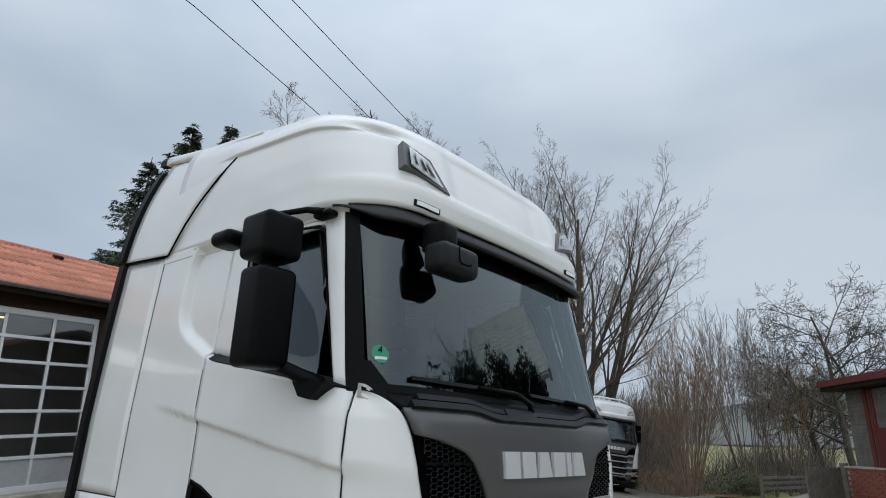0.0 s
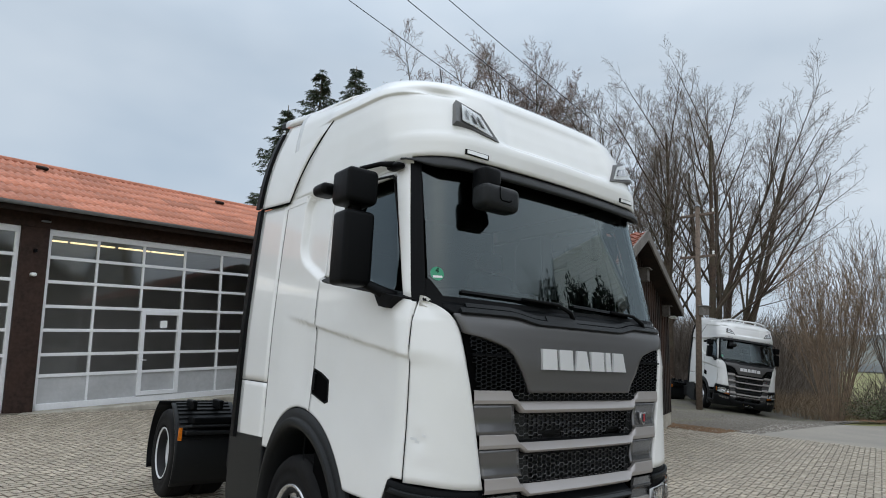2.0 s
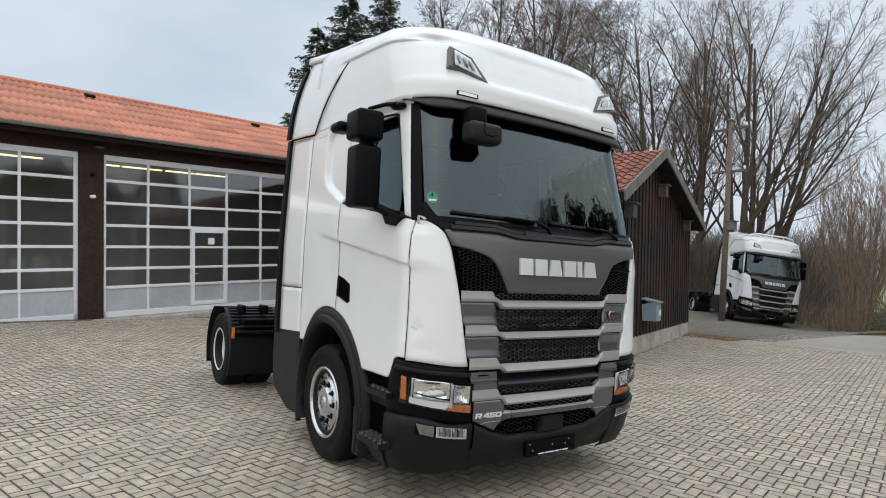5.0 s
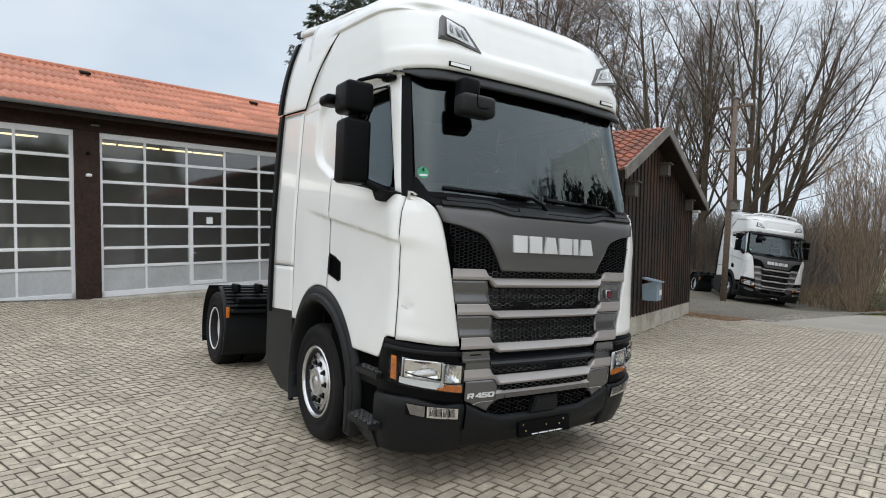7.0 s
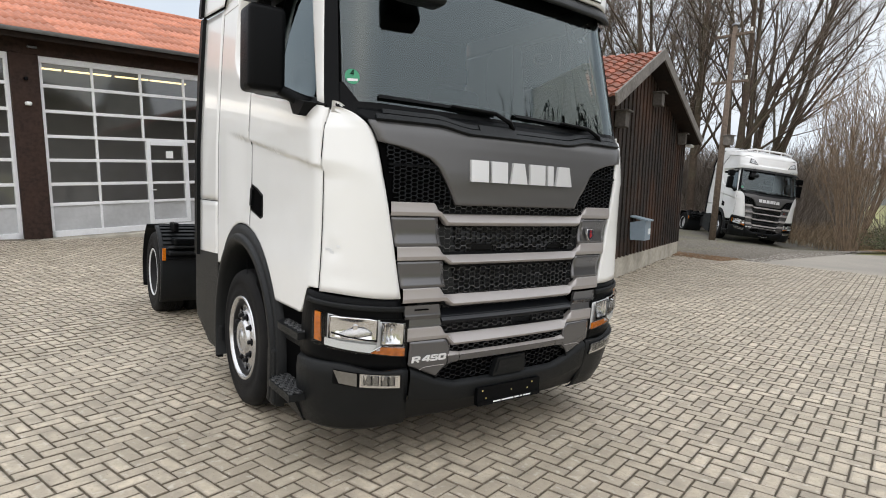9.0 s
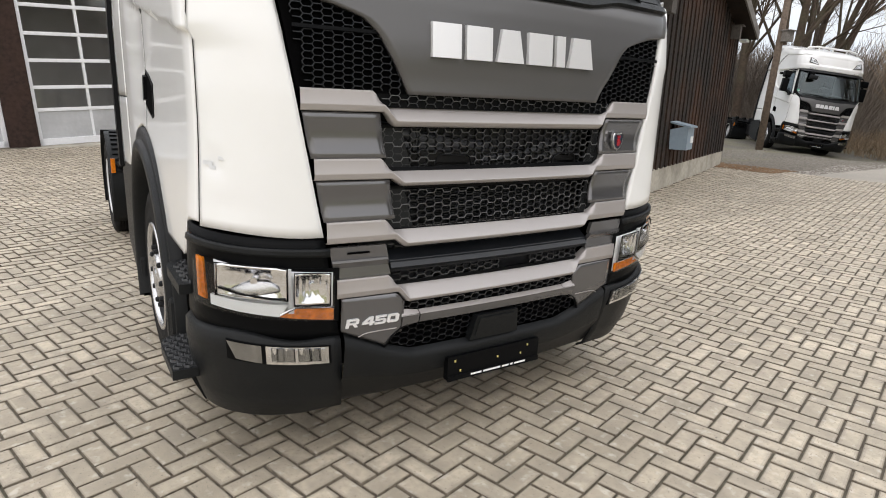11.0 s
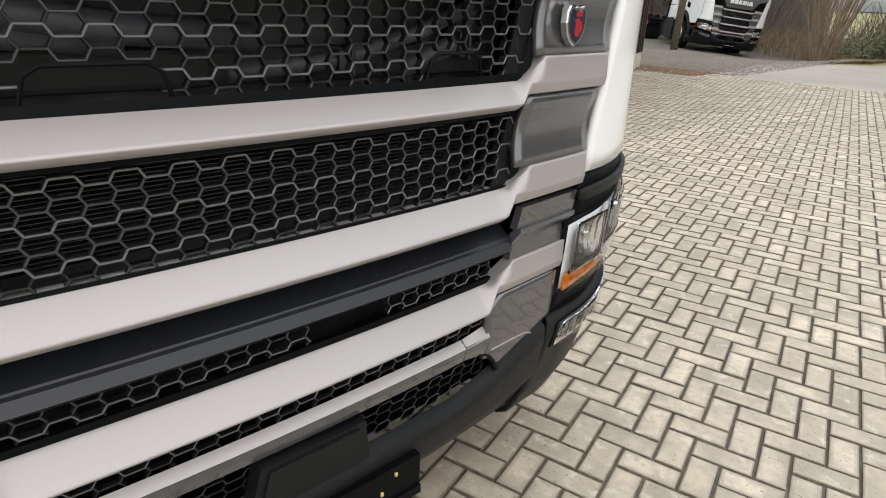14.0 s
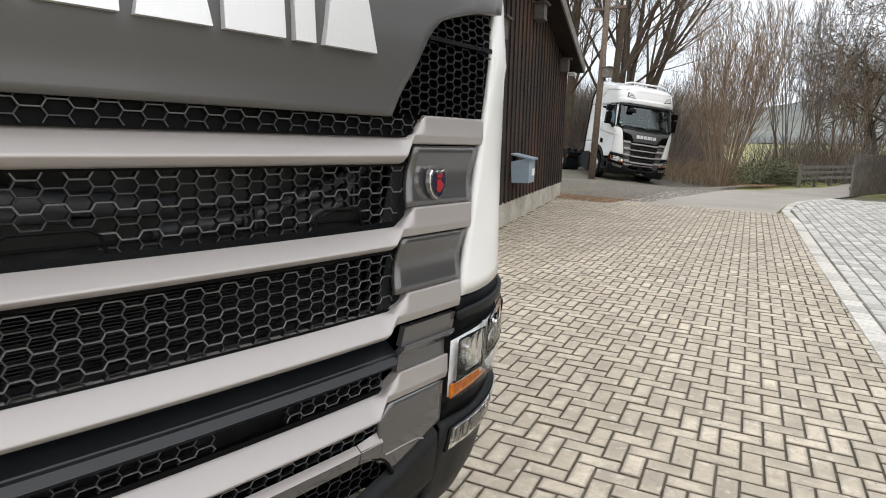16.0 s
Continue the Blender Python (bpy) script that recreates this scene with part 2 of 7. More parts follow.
def tube(points, radii, sides=8, caps=True):
    verts, faces = [], []
    pts = [Vector(p) for p in points]
    if not hasattr(radii, "__len__"):
        radii = [radii] * len(pts)
    ref = Vector((0, 0, 1))
    for i, p in enumerate(pts):
        d = (pts[min(i + 1, len(pts) - 1)] - pts[max(i - 1, 0)]).normalized()
        a = d.cross(ref)
        if a.length < 0.1:
            a = d.cross(Vector((1, 0, 0)))
        a.normalize()
        b = d.cross(a)
        for k in range(sides):
            t = 2 * math.pi * k / sides
            verts.append(p + (a * math.cos(t) + b * math.sin(t)) * radii[i])
    for i in range(len(pts) - 1):
        for k in range(sides):
            faces.append([i * sides + k, i * sides + (k + 1) % sides, (i + 1) * sides + (k + 1) % sides, (i + 1) * sides + k])
    if caps:
        faces.append(list(range(sides))[::-1])
        faces.append([(len(pts) - 1) * sides + k for k in range(sides)])
    return verts, faces


def prism(poly, fn, d0, d1):
    """A flat polygon (p, q) carried to space by fn(p, q, depth) and given depth from d0 to d1 (d1 the front)."""
    n = len(poly)
    verts = [Vector(fn(p, q, d0)) for p, q in poly] + [Vector(fn(p, q, d1)) for p, q in poly]
    faces = [list(range(n))[::-1], [n + i for i in range(n)]]
    faces += [[i, (i + 1) % n, n + (i + 1) % n, n + i] for i in range(n)]
    return verts, faces


def lerp_table(table, z):
    if z <= table[0][0]:
        return table[0][1:]
    for a, b in zip(table, table[1:]):
        if z <= b[0]:
            f = (z - a[0]) / (b[0] - a[0])
            return tuple(p + (q - p) * f for p, q in zip(a[1:], b[1:]))
    return table[-1][1:]


def smooth01(x):
    x = min(1.0, max(0.0, x))
    return x * x * (3 - 2 * x)


# ---- the truck: u forward from the grille, v to its left, z up ----
CAB = [(0.24, -0.10, 1.19, 0.80, 0.34), (0.45, -0.03, 1.235, 0.83, 0.33), (0.65, 0.0, 1.245, 0.85, 0.32), (1.0, 0.02, 1.245, 0.85, 0.32),
       (1.75, 0.02, 1.245, 0.85, 0.32), (1.95, 0.0, 1.245, 0.85, 0.33), (2.08, -0.05, 1.24, 0.85, 0.35), (2.2, -0.073, 1.236, 0.843, 0.365),
       (2.35, -0.1023, 1.23, 0.832, 0.382), (2.5, -0.1321, 1.225, 0.82, 0.40), (2.65, -0.1625, 1.218, 0.814, 0.415), (2.8, -0.1935, 1.21, 0.808, 0.43), (3.0, -0.236, 1.2, 0.8, 0.45), (3.1, -0.2575, 1.19, 0.8, 0.45)]
ROOF = [(3.0, -0.165, 1.205, 0.78, 0.45), (3.10, -0.16, 1.2, 0.78, 0.45), (3.14, -0.165, 1.2, 0.77, 0.45), (3.18, -0.188, 1.2, 0.75, 0.46),
        (3.30, -0.22, 1.195, 0.68, 0.48), (3.41, -0.255, 1.18, 0.61, 0.5), (3.50, -0.29, 1.155, 0.55, 0.5), (3.54, -0.325, 1.13, 0.53, 0.5), (3.57, -0.37, 1.095, 0.5, 0.5),
        (3.62, -0.47, 1.0, 0.46, 0.5), (3.66, -0.62, 0.85, 0.4, 0.48), (3.69, -0.85, 0.64, 0.32, 0.45), (3.705, -1.1, 0.38, 0.2, 0.4), (3.71, -1.3, 0.2, 0.12, 0.3)]
EDGE = [(-2.8, 3.955), (-2.0, 3.815), (-1.4, 3.735), (-0.9, 3.68), (-0.5, 3.62), (-0.2, 3.55), (0.2, 3.48)]


def roof_z(u, z):
    """Lifts a level of the roof to the edge that rises towards the rear."""
    e = lerp_table(EDGE, u)[0]
    if z > 3.57:
        return e + (z - 3.57) * 0.9
    return z if z < 3.2 else 3.2 + (z - 3.2) * (e - 3.2) / 0.37


BEND = 0.06
WHEEL_U, REAR_U, WHEEL_Z = -1.585, -5.31, 0.505


def cab(a, z, s=1, off=0.0, table=CAB):
    """A point of the cab's skin: a from 0 (centre line) over 1 and 2 (the corner) to the rear."""
    U, W, vc, du = lerp_table(table, z)
    if a <= 1:
        v = a * vc
        u, n = U - BEND * v * v, Vector((1, 2 * BEND * v, 0))
    else:
        u1 = U - BEND * vc * vc
        if a <= 2:
            t = (a - 1) * math.pi / 2
            u, v = u1 - du * (1 - math.cos(t)), vc + (W - vc) * math.sin(t)
            n = Vector(((W - vc) * math.cos(t), du * math.sin(t), 0))
        else:
            u, v, n = u1 - du - (a - 2), W, Vector((0, 1, 0))
    n.normalize()
    return Vector((u + n.x * off, s * (v + n.y * off), z))


def a_v(v, z, table=CAB):
    U, W, vc, du = lerp_table(table, z)
    return v / vc if v <= vc else 1 + math.asin(min(1, (v - vc) / (W - vc))) / (math.pi / 2)


def a_u(u, z, table=CAB):
    U, W, vc, du = lerp_table(table, z)
    u1 = U - BEND * vc * vc
    if u <= u1 - du:
        return 2 + (u1 - du - u)
    return 1 + math.acos(min(1, max(-1, 1 - (u1 - u) / du))) / (math.pi / 2)


def front(v, z, off=0.0):
    s = 1 if v >= 0 else -1
    return cab(a_v(abs(v), z), z, s, off)


def belt(u):
    return 2.055 + max(0.0, -u - 0.22) * 0.165 + (0.10 * smooth01((-u - 1.31) / 0.42))


def recess(u, z):
    """How far the skin lies back round the side window."""
    dx, dz, R = u + 1.83, min(z - belt(u), 3.03 - z), 0.20
    d = R - math.hypot(R - dx, R - dz) if 0 < R - dx < 1 and 0 < R - dz < 1 else min(dx, dz)
    return -0.048 * smooth01(d / 0.04)


def fold(u, z):
    """The soft pressed line along the door."""
    line = 1.735 + (-u - 0.24) * 0.165
    k = smooth01((-u + 0.05) / 0.35) * (1 - smooth01((-u - 1.5) / 0.5))
    return -0.026 * smooth01((line - z + 0.01) / 0.014) * k * (1 - smooth01((line - z - 0.25) / 0.6))


def skin(u, z, s, off=0.0):
    return cab(a_u(u, z), z, s, off + recess(u, z) + fold(u, z))


def edge_v(z):
    """Where the white corner panel ends towards the grille."""
    t = min(1.0, max(0.0, (z - 1.86) / 0.206))
    return 0.745 + (z - 0.61) * 0.185 + 0.16 * (1 - math.sqrt(1 - t * t))


INSIDE = (-1.4, 0.0, 1.6)


def wave(n, f0, f1):
    return [f0 + (f1 - f0) * i / (n - 1) for i in range(n)]


def side_panel(us, lo, hi, s, nz=22, thick=0.025):
    rows = []
    for k in range(nz):
        rows.append([skin(u, lo(u) + (hi(u) - lo(u)) * k / (nz - 1), s) for u in us])
    return grid_sheet(rows, thick, INSIDE)


def az_quad(c00, c10, c11, c01, s, off, thick=0.012, n=(10, 6), table=CAB):
    """A patch of the skin between four (a, z) corners."""
    rows = []
    for j in range(n[1]):
        q = j / (n[1] - 1)
        row = []
        for i in range(n[0]):
            p = i / (n[0] - 1)
            a = (c00[0] * (1 - p) + c10[0] * p) * (1 - q) + (c01[0] * (1 - p) + c11[0] * p) * q
            z = (c00[1] * (1 - p) + c10[1] * p) * (1 - q) + (c01[1] * (1 - p) + c11[1] * p) * q
            row.append(cab(a, z, s, off, table))
        rows.append(row)
    return grid_sheet(rows, thick, INSIDE)


def strip(vs, lo, hi, off_lo, off_hi, thick=0.02, nz=4):
    """A panel of the front between two lines over v."""
    rows = []
    for k in range(nz):
        f = k / (nz - 1)
        rows.append([front(v, lo(v) + (hi(v) - lo(v)) * f, off_lo + (off_hi - off_lo) * f) for v in vs])
    return grid_sheet(rows, thick, INSIDE)


def hex_net(inside, v0, v1, z0, z1, off, deep=0.024, wide=0.0040, pitch=0.0385, high=0.0285):
    """Honeycomb of flat bars over the front: cells wider than high, every second wavy line raised."""
    verts, faces, seen, raised = [], [], set(), []
    vx, fh = pitch * 0.609, pitch * 0.391

    def bar(p, q, high_ring):
        key = tuple(sorted(((round(p[0], 4), round(p[1], 4)), (round(q[0], 4), round(q[1], 4)))))
        mid = ((p[0] + q[0]) / 2, (p[1] + q[1]) / 2)
        if key in seen or not inside(*mid):
            return
        seen.add(key)
        raised.append(high_ring)
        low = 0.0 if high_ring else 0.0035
        d = Vector((q[0] - p[0], q[1] - p[1]))
        nn = Vector((-d.y, d.x)).normalized() * wide / 2
        k = len(verts)
        for pv, pz in (p, q):
            for sg, d in ((0.36, 0.0), (-0.36, 0.0), (0.72, 0.0014), (-0.72, 0.0014), (0.62, deep), (-0.62, deep)):
                verts.append(front(pv + nn.x * sg, pz + nn.y * sg, off - low - d * (1.0 if d < 0.01 else (deep - low) / deep)))
        for a, b in ((0, 1), (2, 0), (1, 3), (4, 2), (3, 5)):
            faces.append([k + a, k + b, k + 6 + b, k + 6 + a])
    for ring in (True, False):
        col, v = 0, v0
        while v < v1 + pitch:
            z, row = z0 - high + (high / 2 if col % 2 else 0), 0
            while z < z1 + high:
                if not ring or row % 2 == 0:
                    c = [(v - vx, z), (v - fh, z + high / 2), (v + fh, z + high / 2), (v + vx, z), (v + fh, z - high / 2), (v - fh, z - high / 2)]
                    for i in ((4,) if col % 2 else (0, 1, 2)) if ring else range(6):
                        bar(c[i], c[(i + 1) % 6], ring)
                z += high
                row += 1
            v += pitch
            col += 1
    return verts, faces, raised


def net_part(name, geo, parent, label="", lips=None):
    """A honeycomb with grey lips in front, the raised ones painted paler as if sky-lit, and walls painted in shade."""
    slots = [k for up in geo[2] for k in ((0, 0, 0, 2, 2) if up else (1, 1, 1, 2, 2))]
    ob = new(name, mesh_from(name, geo[0], geo[1], MESHLIT, False, lips or [MESHLIT, MESHDARK, NETWALL], slots))
    ob.parent = parent
    return tagged(ob, label) if label else ob


def text_geo(body, size, depth, bold=0.0):
    cu = bpy.data.curves.new("writing", "FONT")
    cu.body, cu.size, cu.extrude, cu.resolution_u, cu.offset = body, size, depth, 3, bold
    ob = new("writing", cu)
    me = bpy.data.meshes.new_from_object(ob.evaluated_get(bpy.context.evaluated_depsgraph_get()))
    geo = [v.co.copy() for v in me.vertices], [list(p.vertices) for p in me.polygons]
    bpy.data.objects.remove(ob)
    bpy.data.meshes.remove(me)
    return geo


def wheel(parent, name, u, v, s, dish, label):
    """A wheel with tyre and rim; s: the side to which it faces."""
    hold = part(name, lathe([(0.285, -0.14), (0.285, 0.14), (0.25, 0.14), (0.25, -0.14)], 40, closed=True), FRAME, parent, label, True, pose(u, v, WHEEL_Z, 0, 0, 0 if s > 0 else 180))
    tyre = [(0.29, -0.14), (0.36, -0.158), (0.44, -0.158), (0.485, -0.145), (0.503, -0.115)]
    for k in range(-4, 5):
        tyre += [(0.505, k * 0.026 - 0.010), (0.505, k * 0.026 + 0.010), (0.494, k * 0.026 + 0.0105), (0.494, k * 0.026 + 0.0155)] if k < 4 else [(0.505, k * 0.026 - 0.01), (0.503, 0.115)]
    tyre += [(0.485, 0.145), (0.44, 0.158), (0.41, 0.161), (0.405, 0.158), (0.36, 0.158), (0.345, 0.161), (0.318, 0.156), (0.308, 0.145)]
    part("tyre", lathe(tyre, 64), RUBBER, hold, "worn black truck tyre", True)
    if dish:
        rim = [(0.295, 0.15), (0.285, 0.155), (0.275, 0.14), (0.265, 0.09), (0.255, 0.05), (0.2, 0.0), (0.15, -0.01), (0.12, 0.0), (0.12, 0.06), (0.0, 0.065)]
        part("rim", lathe(rim, 48), STEEL, hold, "deep silver steel rim", True)
        n, rb, zb = 10, 0.165, -0.008
    else:
        rim = [(0.312, 0.150), (0.309, 0.160), (0.300, 0.163), (0.290, 0.158), (0.282, 0.140), (0.276, 0.128), (0.262, 0.120), (0.242, 0.114), (0.222, 0.114), (0.205, 0.120), (0.196, 0.130), (0.192, 0.134), (0.140, 0.136), (0.132, 0.140), (0.127, 0.152), (0.118, 0.160), (0.10, 0.163), (0.095, 0.158), (0.055, 0.160), (0.050, 0.166), (0.0, 0.168)]
        part("rim", lathe(rim, 56), ALLOY, hold, "polished alloy rim with ten bolts", True)
        n, rb, zb = 10, 0.165, 0.1365
        for k in range(10):
            t = 2 * math.pi * (k + 0.5) / 10
            # black disc painted as the shaded hole; the rim itself is closed
            hole = lathe([(0.0, 0.003), (0.015, 0.003), (0.019, 0.0)], 12)
            part("hand_hole", moved(hole, Matrix.Translation((0.236 * math.cos(t), 0.1145, 0.236 * math.sin(t)))), VOID, hold)
    nut = lathe([(0.0, 0.03), (0.012, 0.03), (0.016, 0.022), (0.016, 0.0), (0.022, -0.002)], 8)
    for k in range(n):
        t = 2 * math.pi * k / n
        # black disc under the nut, drawn as the shade round it
        part("nut_gap_shade", moved(lathe([(0.0, 0.002), (0.025, 0.002), (0.027, -0.004)], 12), Matrix.Translation((rb * math.cos(t), zb, rb * math.sin(t)))), VOID, hold)
        part("wheel_nut", moved(nut, Matrix.Translation((rb * math.cos(t), zb, rb * math.sin(t)))), FRAME, hold)
    return hold


ARCH_REAR = 0.73


def arch_z(u, r):
    d = r * r - ((u - WHEEL_U) / (1.0 if u > WHEEL_U else ARCH_REAR)) ** 2
    return 0.5 + math.sqrt(d) if d > 0 else 0.0


def bump_top(v):
    """The upper edge of the front bumper: low in the middle, rising to the corners."""
    return lerp_table([(0.0, 0.497), (0.42, 0.497), (0.553, 0.541), (0.674, 0.598), (0.766, 0.641)], abs(v))[0]


def glyph(ch):
    """Bold extended capitals as butted strokes in a unit box."""
    t = 0.25
    if ch == "0":
        ring = [((0.12, 0.0), (0.88, 0.0), (0.72, t), (0.28, t)), ((0.88, 0.0), (1.0, 0.16), (0.74, t + 0.06), (0.72, t)), ((1.0, 0.16), (1.0, 0.84), (0.74, 0.69), (0.74, 0.31)),
                ((1.0, 0.84), (0.88, 1.0), (0.72, 0.75), (0.74, 0.69)), ((0.88, 1.0), (0.12, 1.0), (0.28, 0.75), (0.72, 0.75)), ((0.12, 1.0), (0.0, 0.84), (0.26, 0.69), (0.28, 0.75)),
                ((0.0, 0.84), (0.0, 0.16), (0.26, 0.31), (0.26, 0.69)), ((0.0, 0.16), (0.12, 0.0), (0.28, t), (0.26, 0.31))]
        return ring
    if ch == "5":
        return [((0.0, 0.0), (0.88, 0.0), (0.72, 0.23), (0.0, 0.23)), ((0.88, 0.0), (1.0, 0.14), (1.0, 0.50), (0.74, 0.42), (0.74, 0.28), (0.72, 0.23)), ((1.0, 0.50), (0.88, 0.62), (0.0, 0.62), (0.0, 0.42), (0.74, 0.42)),
                ((0.0, 0.62), (0.26, 0.62), (0.26, 0.79), (0.0, 0.79)), ((0.0, 0.79), (0.98, 0.79), (0.98, 1.0), (0.0, 1.0))]
    if ch == "4":
        return [((0.0, 0.19), (1.0, 0.19), (1.0, 0.40), (0.0, 0.40)), ((0.60, 0.0), (0.85, 0.0), (0.85, 0.19), (0.60, 0.19)), ((0.60, 0.40), (0.85, 0.40), (0.85, 1.0), (0.60, 1.0)), ((0.0, 0.40), (0.27, 0.40), (0.60, 0.76), (0.60, 1.0), (0.52, 1.0))]
    return [((0.0, 0.0), (0.25, 0.0), (0.25, 0.77), (0.0, 0.77)), ((0.0, 0.77), (0.72, 0.77), (0.88, 1.0), (0.0, 1.0)), ((0.72, 0.77), (0.74, 0.72), (1.0, 0.60), (1.0, 0.86), (0.88, 1.0)),
            ((0.74, 0.72), (0.72, 0.55), (0.86, 0.36), (1.0, 0.44), (1.0, 0.60)), ((0.25, 0.55), (0.25, 0.34), (0.86, 0.36), (0.72, 0.55)), ((0.72, 0.0), (1.0, 0.0), (0.80, 0.345), (0.50, 0.345))]


def build_truck(m):
    T = thing("truck", m, "white two-axle tractor truck with grey grille parked on the paving", "truck")
    # shell behind the panels, near-black so that openings look unlit, and the cabin
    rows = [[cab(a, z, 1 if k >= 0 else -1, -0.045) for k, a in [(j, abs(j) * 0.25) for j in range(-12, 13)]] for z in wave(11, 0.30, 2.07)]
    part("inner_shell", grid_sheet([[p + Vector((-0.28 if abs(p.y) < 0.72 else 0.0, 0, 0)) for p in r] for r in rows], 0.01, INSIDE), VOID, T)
    part("cab_floor", rbox(-2.1, -0.12, -1.12, 1.12, 1.28, 1.34, 0.01), INTERIOR, T)
    part("cab_rear_wall", rbox(-2.2, -2.14, -1.16, 1.16, 1.1, 3.5, 0.02), INTERIOR, T)
    part("cab_headliner", rbox(-2.14, -0.45, -1.08, 1.08, 3.1, 3.13, 0.01), INTERIOR, T)
    dash = [[Vector((u, v, 2.05 + h - 0.10 * (abs(v) / 1.1) ** 2)) for v in wave(13, -1.1, 1.1)] for u, h in ((-0.22, -0.02), (-0.36, 0.06), (-0.50, 0.15), (-0.62, 0.205), (-0.72, 0.20), (-0.78, -0.15))]
    part("dashboard", grid_sheet(dash, 0.03, (-0.5, 0, 1.0)), INTERIOR, T, "black dashboard behind the windscreen", True)
    for v in (1.0, -1.0):
        fold_rows = [[Vector((-0.40 - 0.26 * (z - 2.1) - 0.02 * (k % 2) - 0.03 * k * 0.3, v + math.copysign(0.03 * k, v) * 0.6, z)) for k in range(7)] for z in wave(6, 2.05, 3.0)]
        part("curtain", grid_sheet(fold_rows, 0.01, INSIDE), FABRIC, T, "dark folded cab curtain")
    ring = lathe([(0.225 + 0.016 * math.cos(t), 0.016 * math.sin(t)) for t in wave(9, 0, 2 * math.pi)], 32, "z")
    part("steering_wheel", moved(ring, Matrix.Translation((-0.82, 0.62, 2.1)) @ pose(0, 0, 0, 0, 35, 0)), BLACK, T, "", True)
    for v in (0.62, -0.62):
        seat = part("driver_seat", rbox(-1.55, -1.05, v - 0.26, v + 0.26, 1.65, 1.85, 0.06, 3), FABRIC, T, "dark fabric seat", True)
        part("seat_back", rbox(-1.68, -1.5, v - 0.25, v + 0.25, 1.8, 2.55, 0.07, 3), FABRIC, seat, "", True)
        part("headrest", rbox(-1.68, -1.56, v - 0.14, v + 0.14, 2.58, 2.76, 0.04, 3), FABRIC, seat, "", True)
    # roof: levels of the skin drawn in towards the crown
    cols = [-(2.0 + 1.6 * k / 16) for k in range(16, 0, -1)] + [-2 + k * 0.05 for k in range(81)] + [2 + 1.6 * k / 16 for k in range(1, 17)]
    zs = wave(4, 3.0, 3.09) + wave(5, 3.10, 3.18) + wave(15, 3.19, 3.425) + [3.434, 3.438, 3.442, 3.447, 3.452, 3.458, 3.47, 3.485, 3.50, 3.515] + [3.535, 3.55, 3.56, 3.57, 3.585, 3.60, 3.62, 3.635, 3.65, 3.66, 3.675, 3.69, 3.70, 3.71]
    rows = []
    for z in zs:
        row = []
        for a in cols:
            s = 1 if a >= 0 else -1
            aa = abs(a)
            end = a_u(-2.19, z, ROOF)
            if aa > 2:
                aa = 2 + (aa - 2) / 1.6 * (end - 2)
            p = cab(aa, z, s, 0.0, ROOF)
            side_k = smooth01((aa - 1.35) / 0.4)
            line = 3.44
            dip = 0.022 * smooth01((z - line) / 0.014) * (1 - smooth01((z - 3.47) / 0.08)) * side_k * smooth01((p.x + 1.75) / 0.3)
            dim = -0.05 * math.exp(-((p.x + 0.42) / 0.10) ** 2 - ((z - 3.475) / 0.025) ** 2) * smooth01((aa - 1.2) / 0.2)
            mid = -0.045 * smooth01((z - 3.15 - 0.05 * smooth01((abs(p.y) - 0.45) / 0.25)) / 0.05) * (1 - smooth01((abs(p.y) - 0.42) / 0.22)) * (1 - smooth01((z - 3.45) / 0.15))
            q = cab(aa, z, s, dip + dim + mid, ROOF)
            row.append(Vector((q.x, q.y, roof_z(q.x, z))))
        rows.append(row)
    roof = part("roof", grid_sheet(rows, 0.03, (-1.2, 0, 2.6)), WHITE, T, "white high roof with moulded crease", True)
    crown = [[Vector((u, v, roof_z(u, 3.71))) for v in wave(5, -0.21, 0.21)] for u in wave(10, -1.25, -2.2)]
    part("roof_crown", grid_sheet(crown, 0.03, INSIDE), WHITE, roof, "", True)
    over = [(1.115, -0.075), (1.115, -0.03), (1.10, 0.0), (1.0, 0.05), (0.85, 0.085), (0.64, 0.112), (0.3, 0.125), (0.0, 0.128)]
    over = [(-v, z) for v, z in over] + over[-2::-1]
    spoiler = [[Vector((u, v * (1.0 - 0.02 * smooth01((-u - 1.4) / 1.3)), lerp_table(EDGE, u)[0] + dz * (0.45 + 0.55 * smooth01((-u - 1.3) / 0.9) if dz < 0 else 1.0) + 0.012)) for v, dz in over] for u in wave(12, -1.35, -2.70)]
    sp = part("roof_spoiler", grid_sheet(spoiler, 0.04, INSIDE), WHITE, T, "white roof air deflector", True)
    # unseen near-black block added so that the gap under the spoiler looks shaded
    part("spoiler_gap_fill", rbox(-2.66, -1.7, -1.02, 1.02, 3.5, 3.70, 0.02), VOID, sp)
    lip = [[Vector((u, v * 0.975, lerp_table(EDGE, u)[0] + dz + 0.014)) for v, dz in over] for u in (-2.705, -2.78, -2.82)]
    part("rear_lip", grid_sheet(lip, 0.04, INSIDE), BLACK, sp, "black rubber edge")
    part("aerial", tube([(-0.9, -0.55, 3.69), (-0.93, -0.55, 3.85), (-0.97, -0.55, 4.02)], [0.012, 0.006, 0.003], 6), BLACK, T)
    # visor
    vs = [k * 0.05 for k in range(-34, 35)]
    prof = ((3.005, 0.052), (2.97, 0.075), (2.93, 0.088), (2.913, 0.084), (2.917, 0.045), (2.96, 0.02))
    rows = [[cab(abs(a), z, 1 if a >= 0 else -1, o * (1 - 0.55 * smooth01((abs(a) - 1.25) / 0.45)) - 0.01) for a in vs] for z, o in prof]
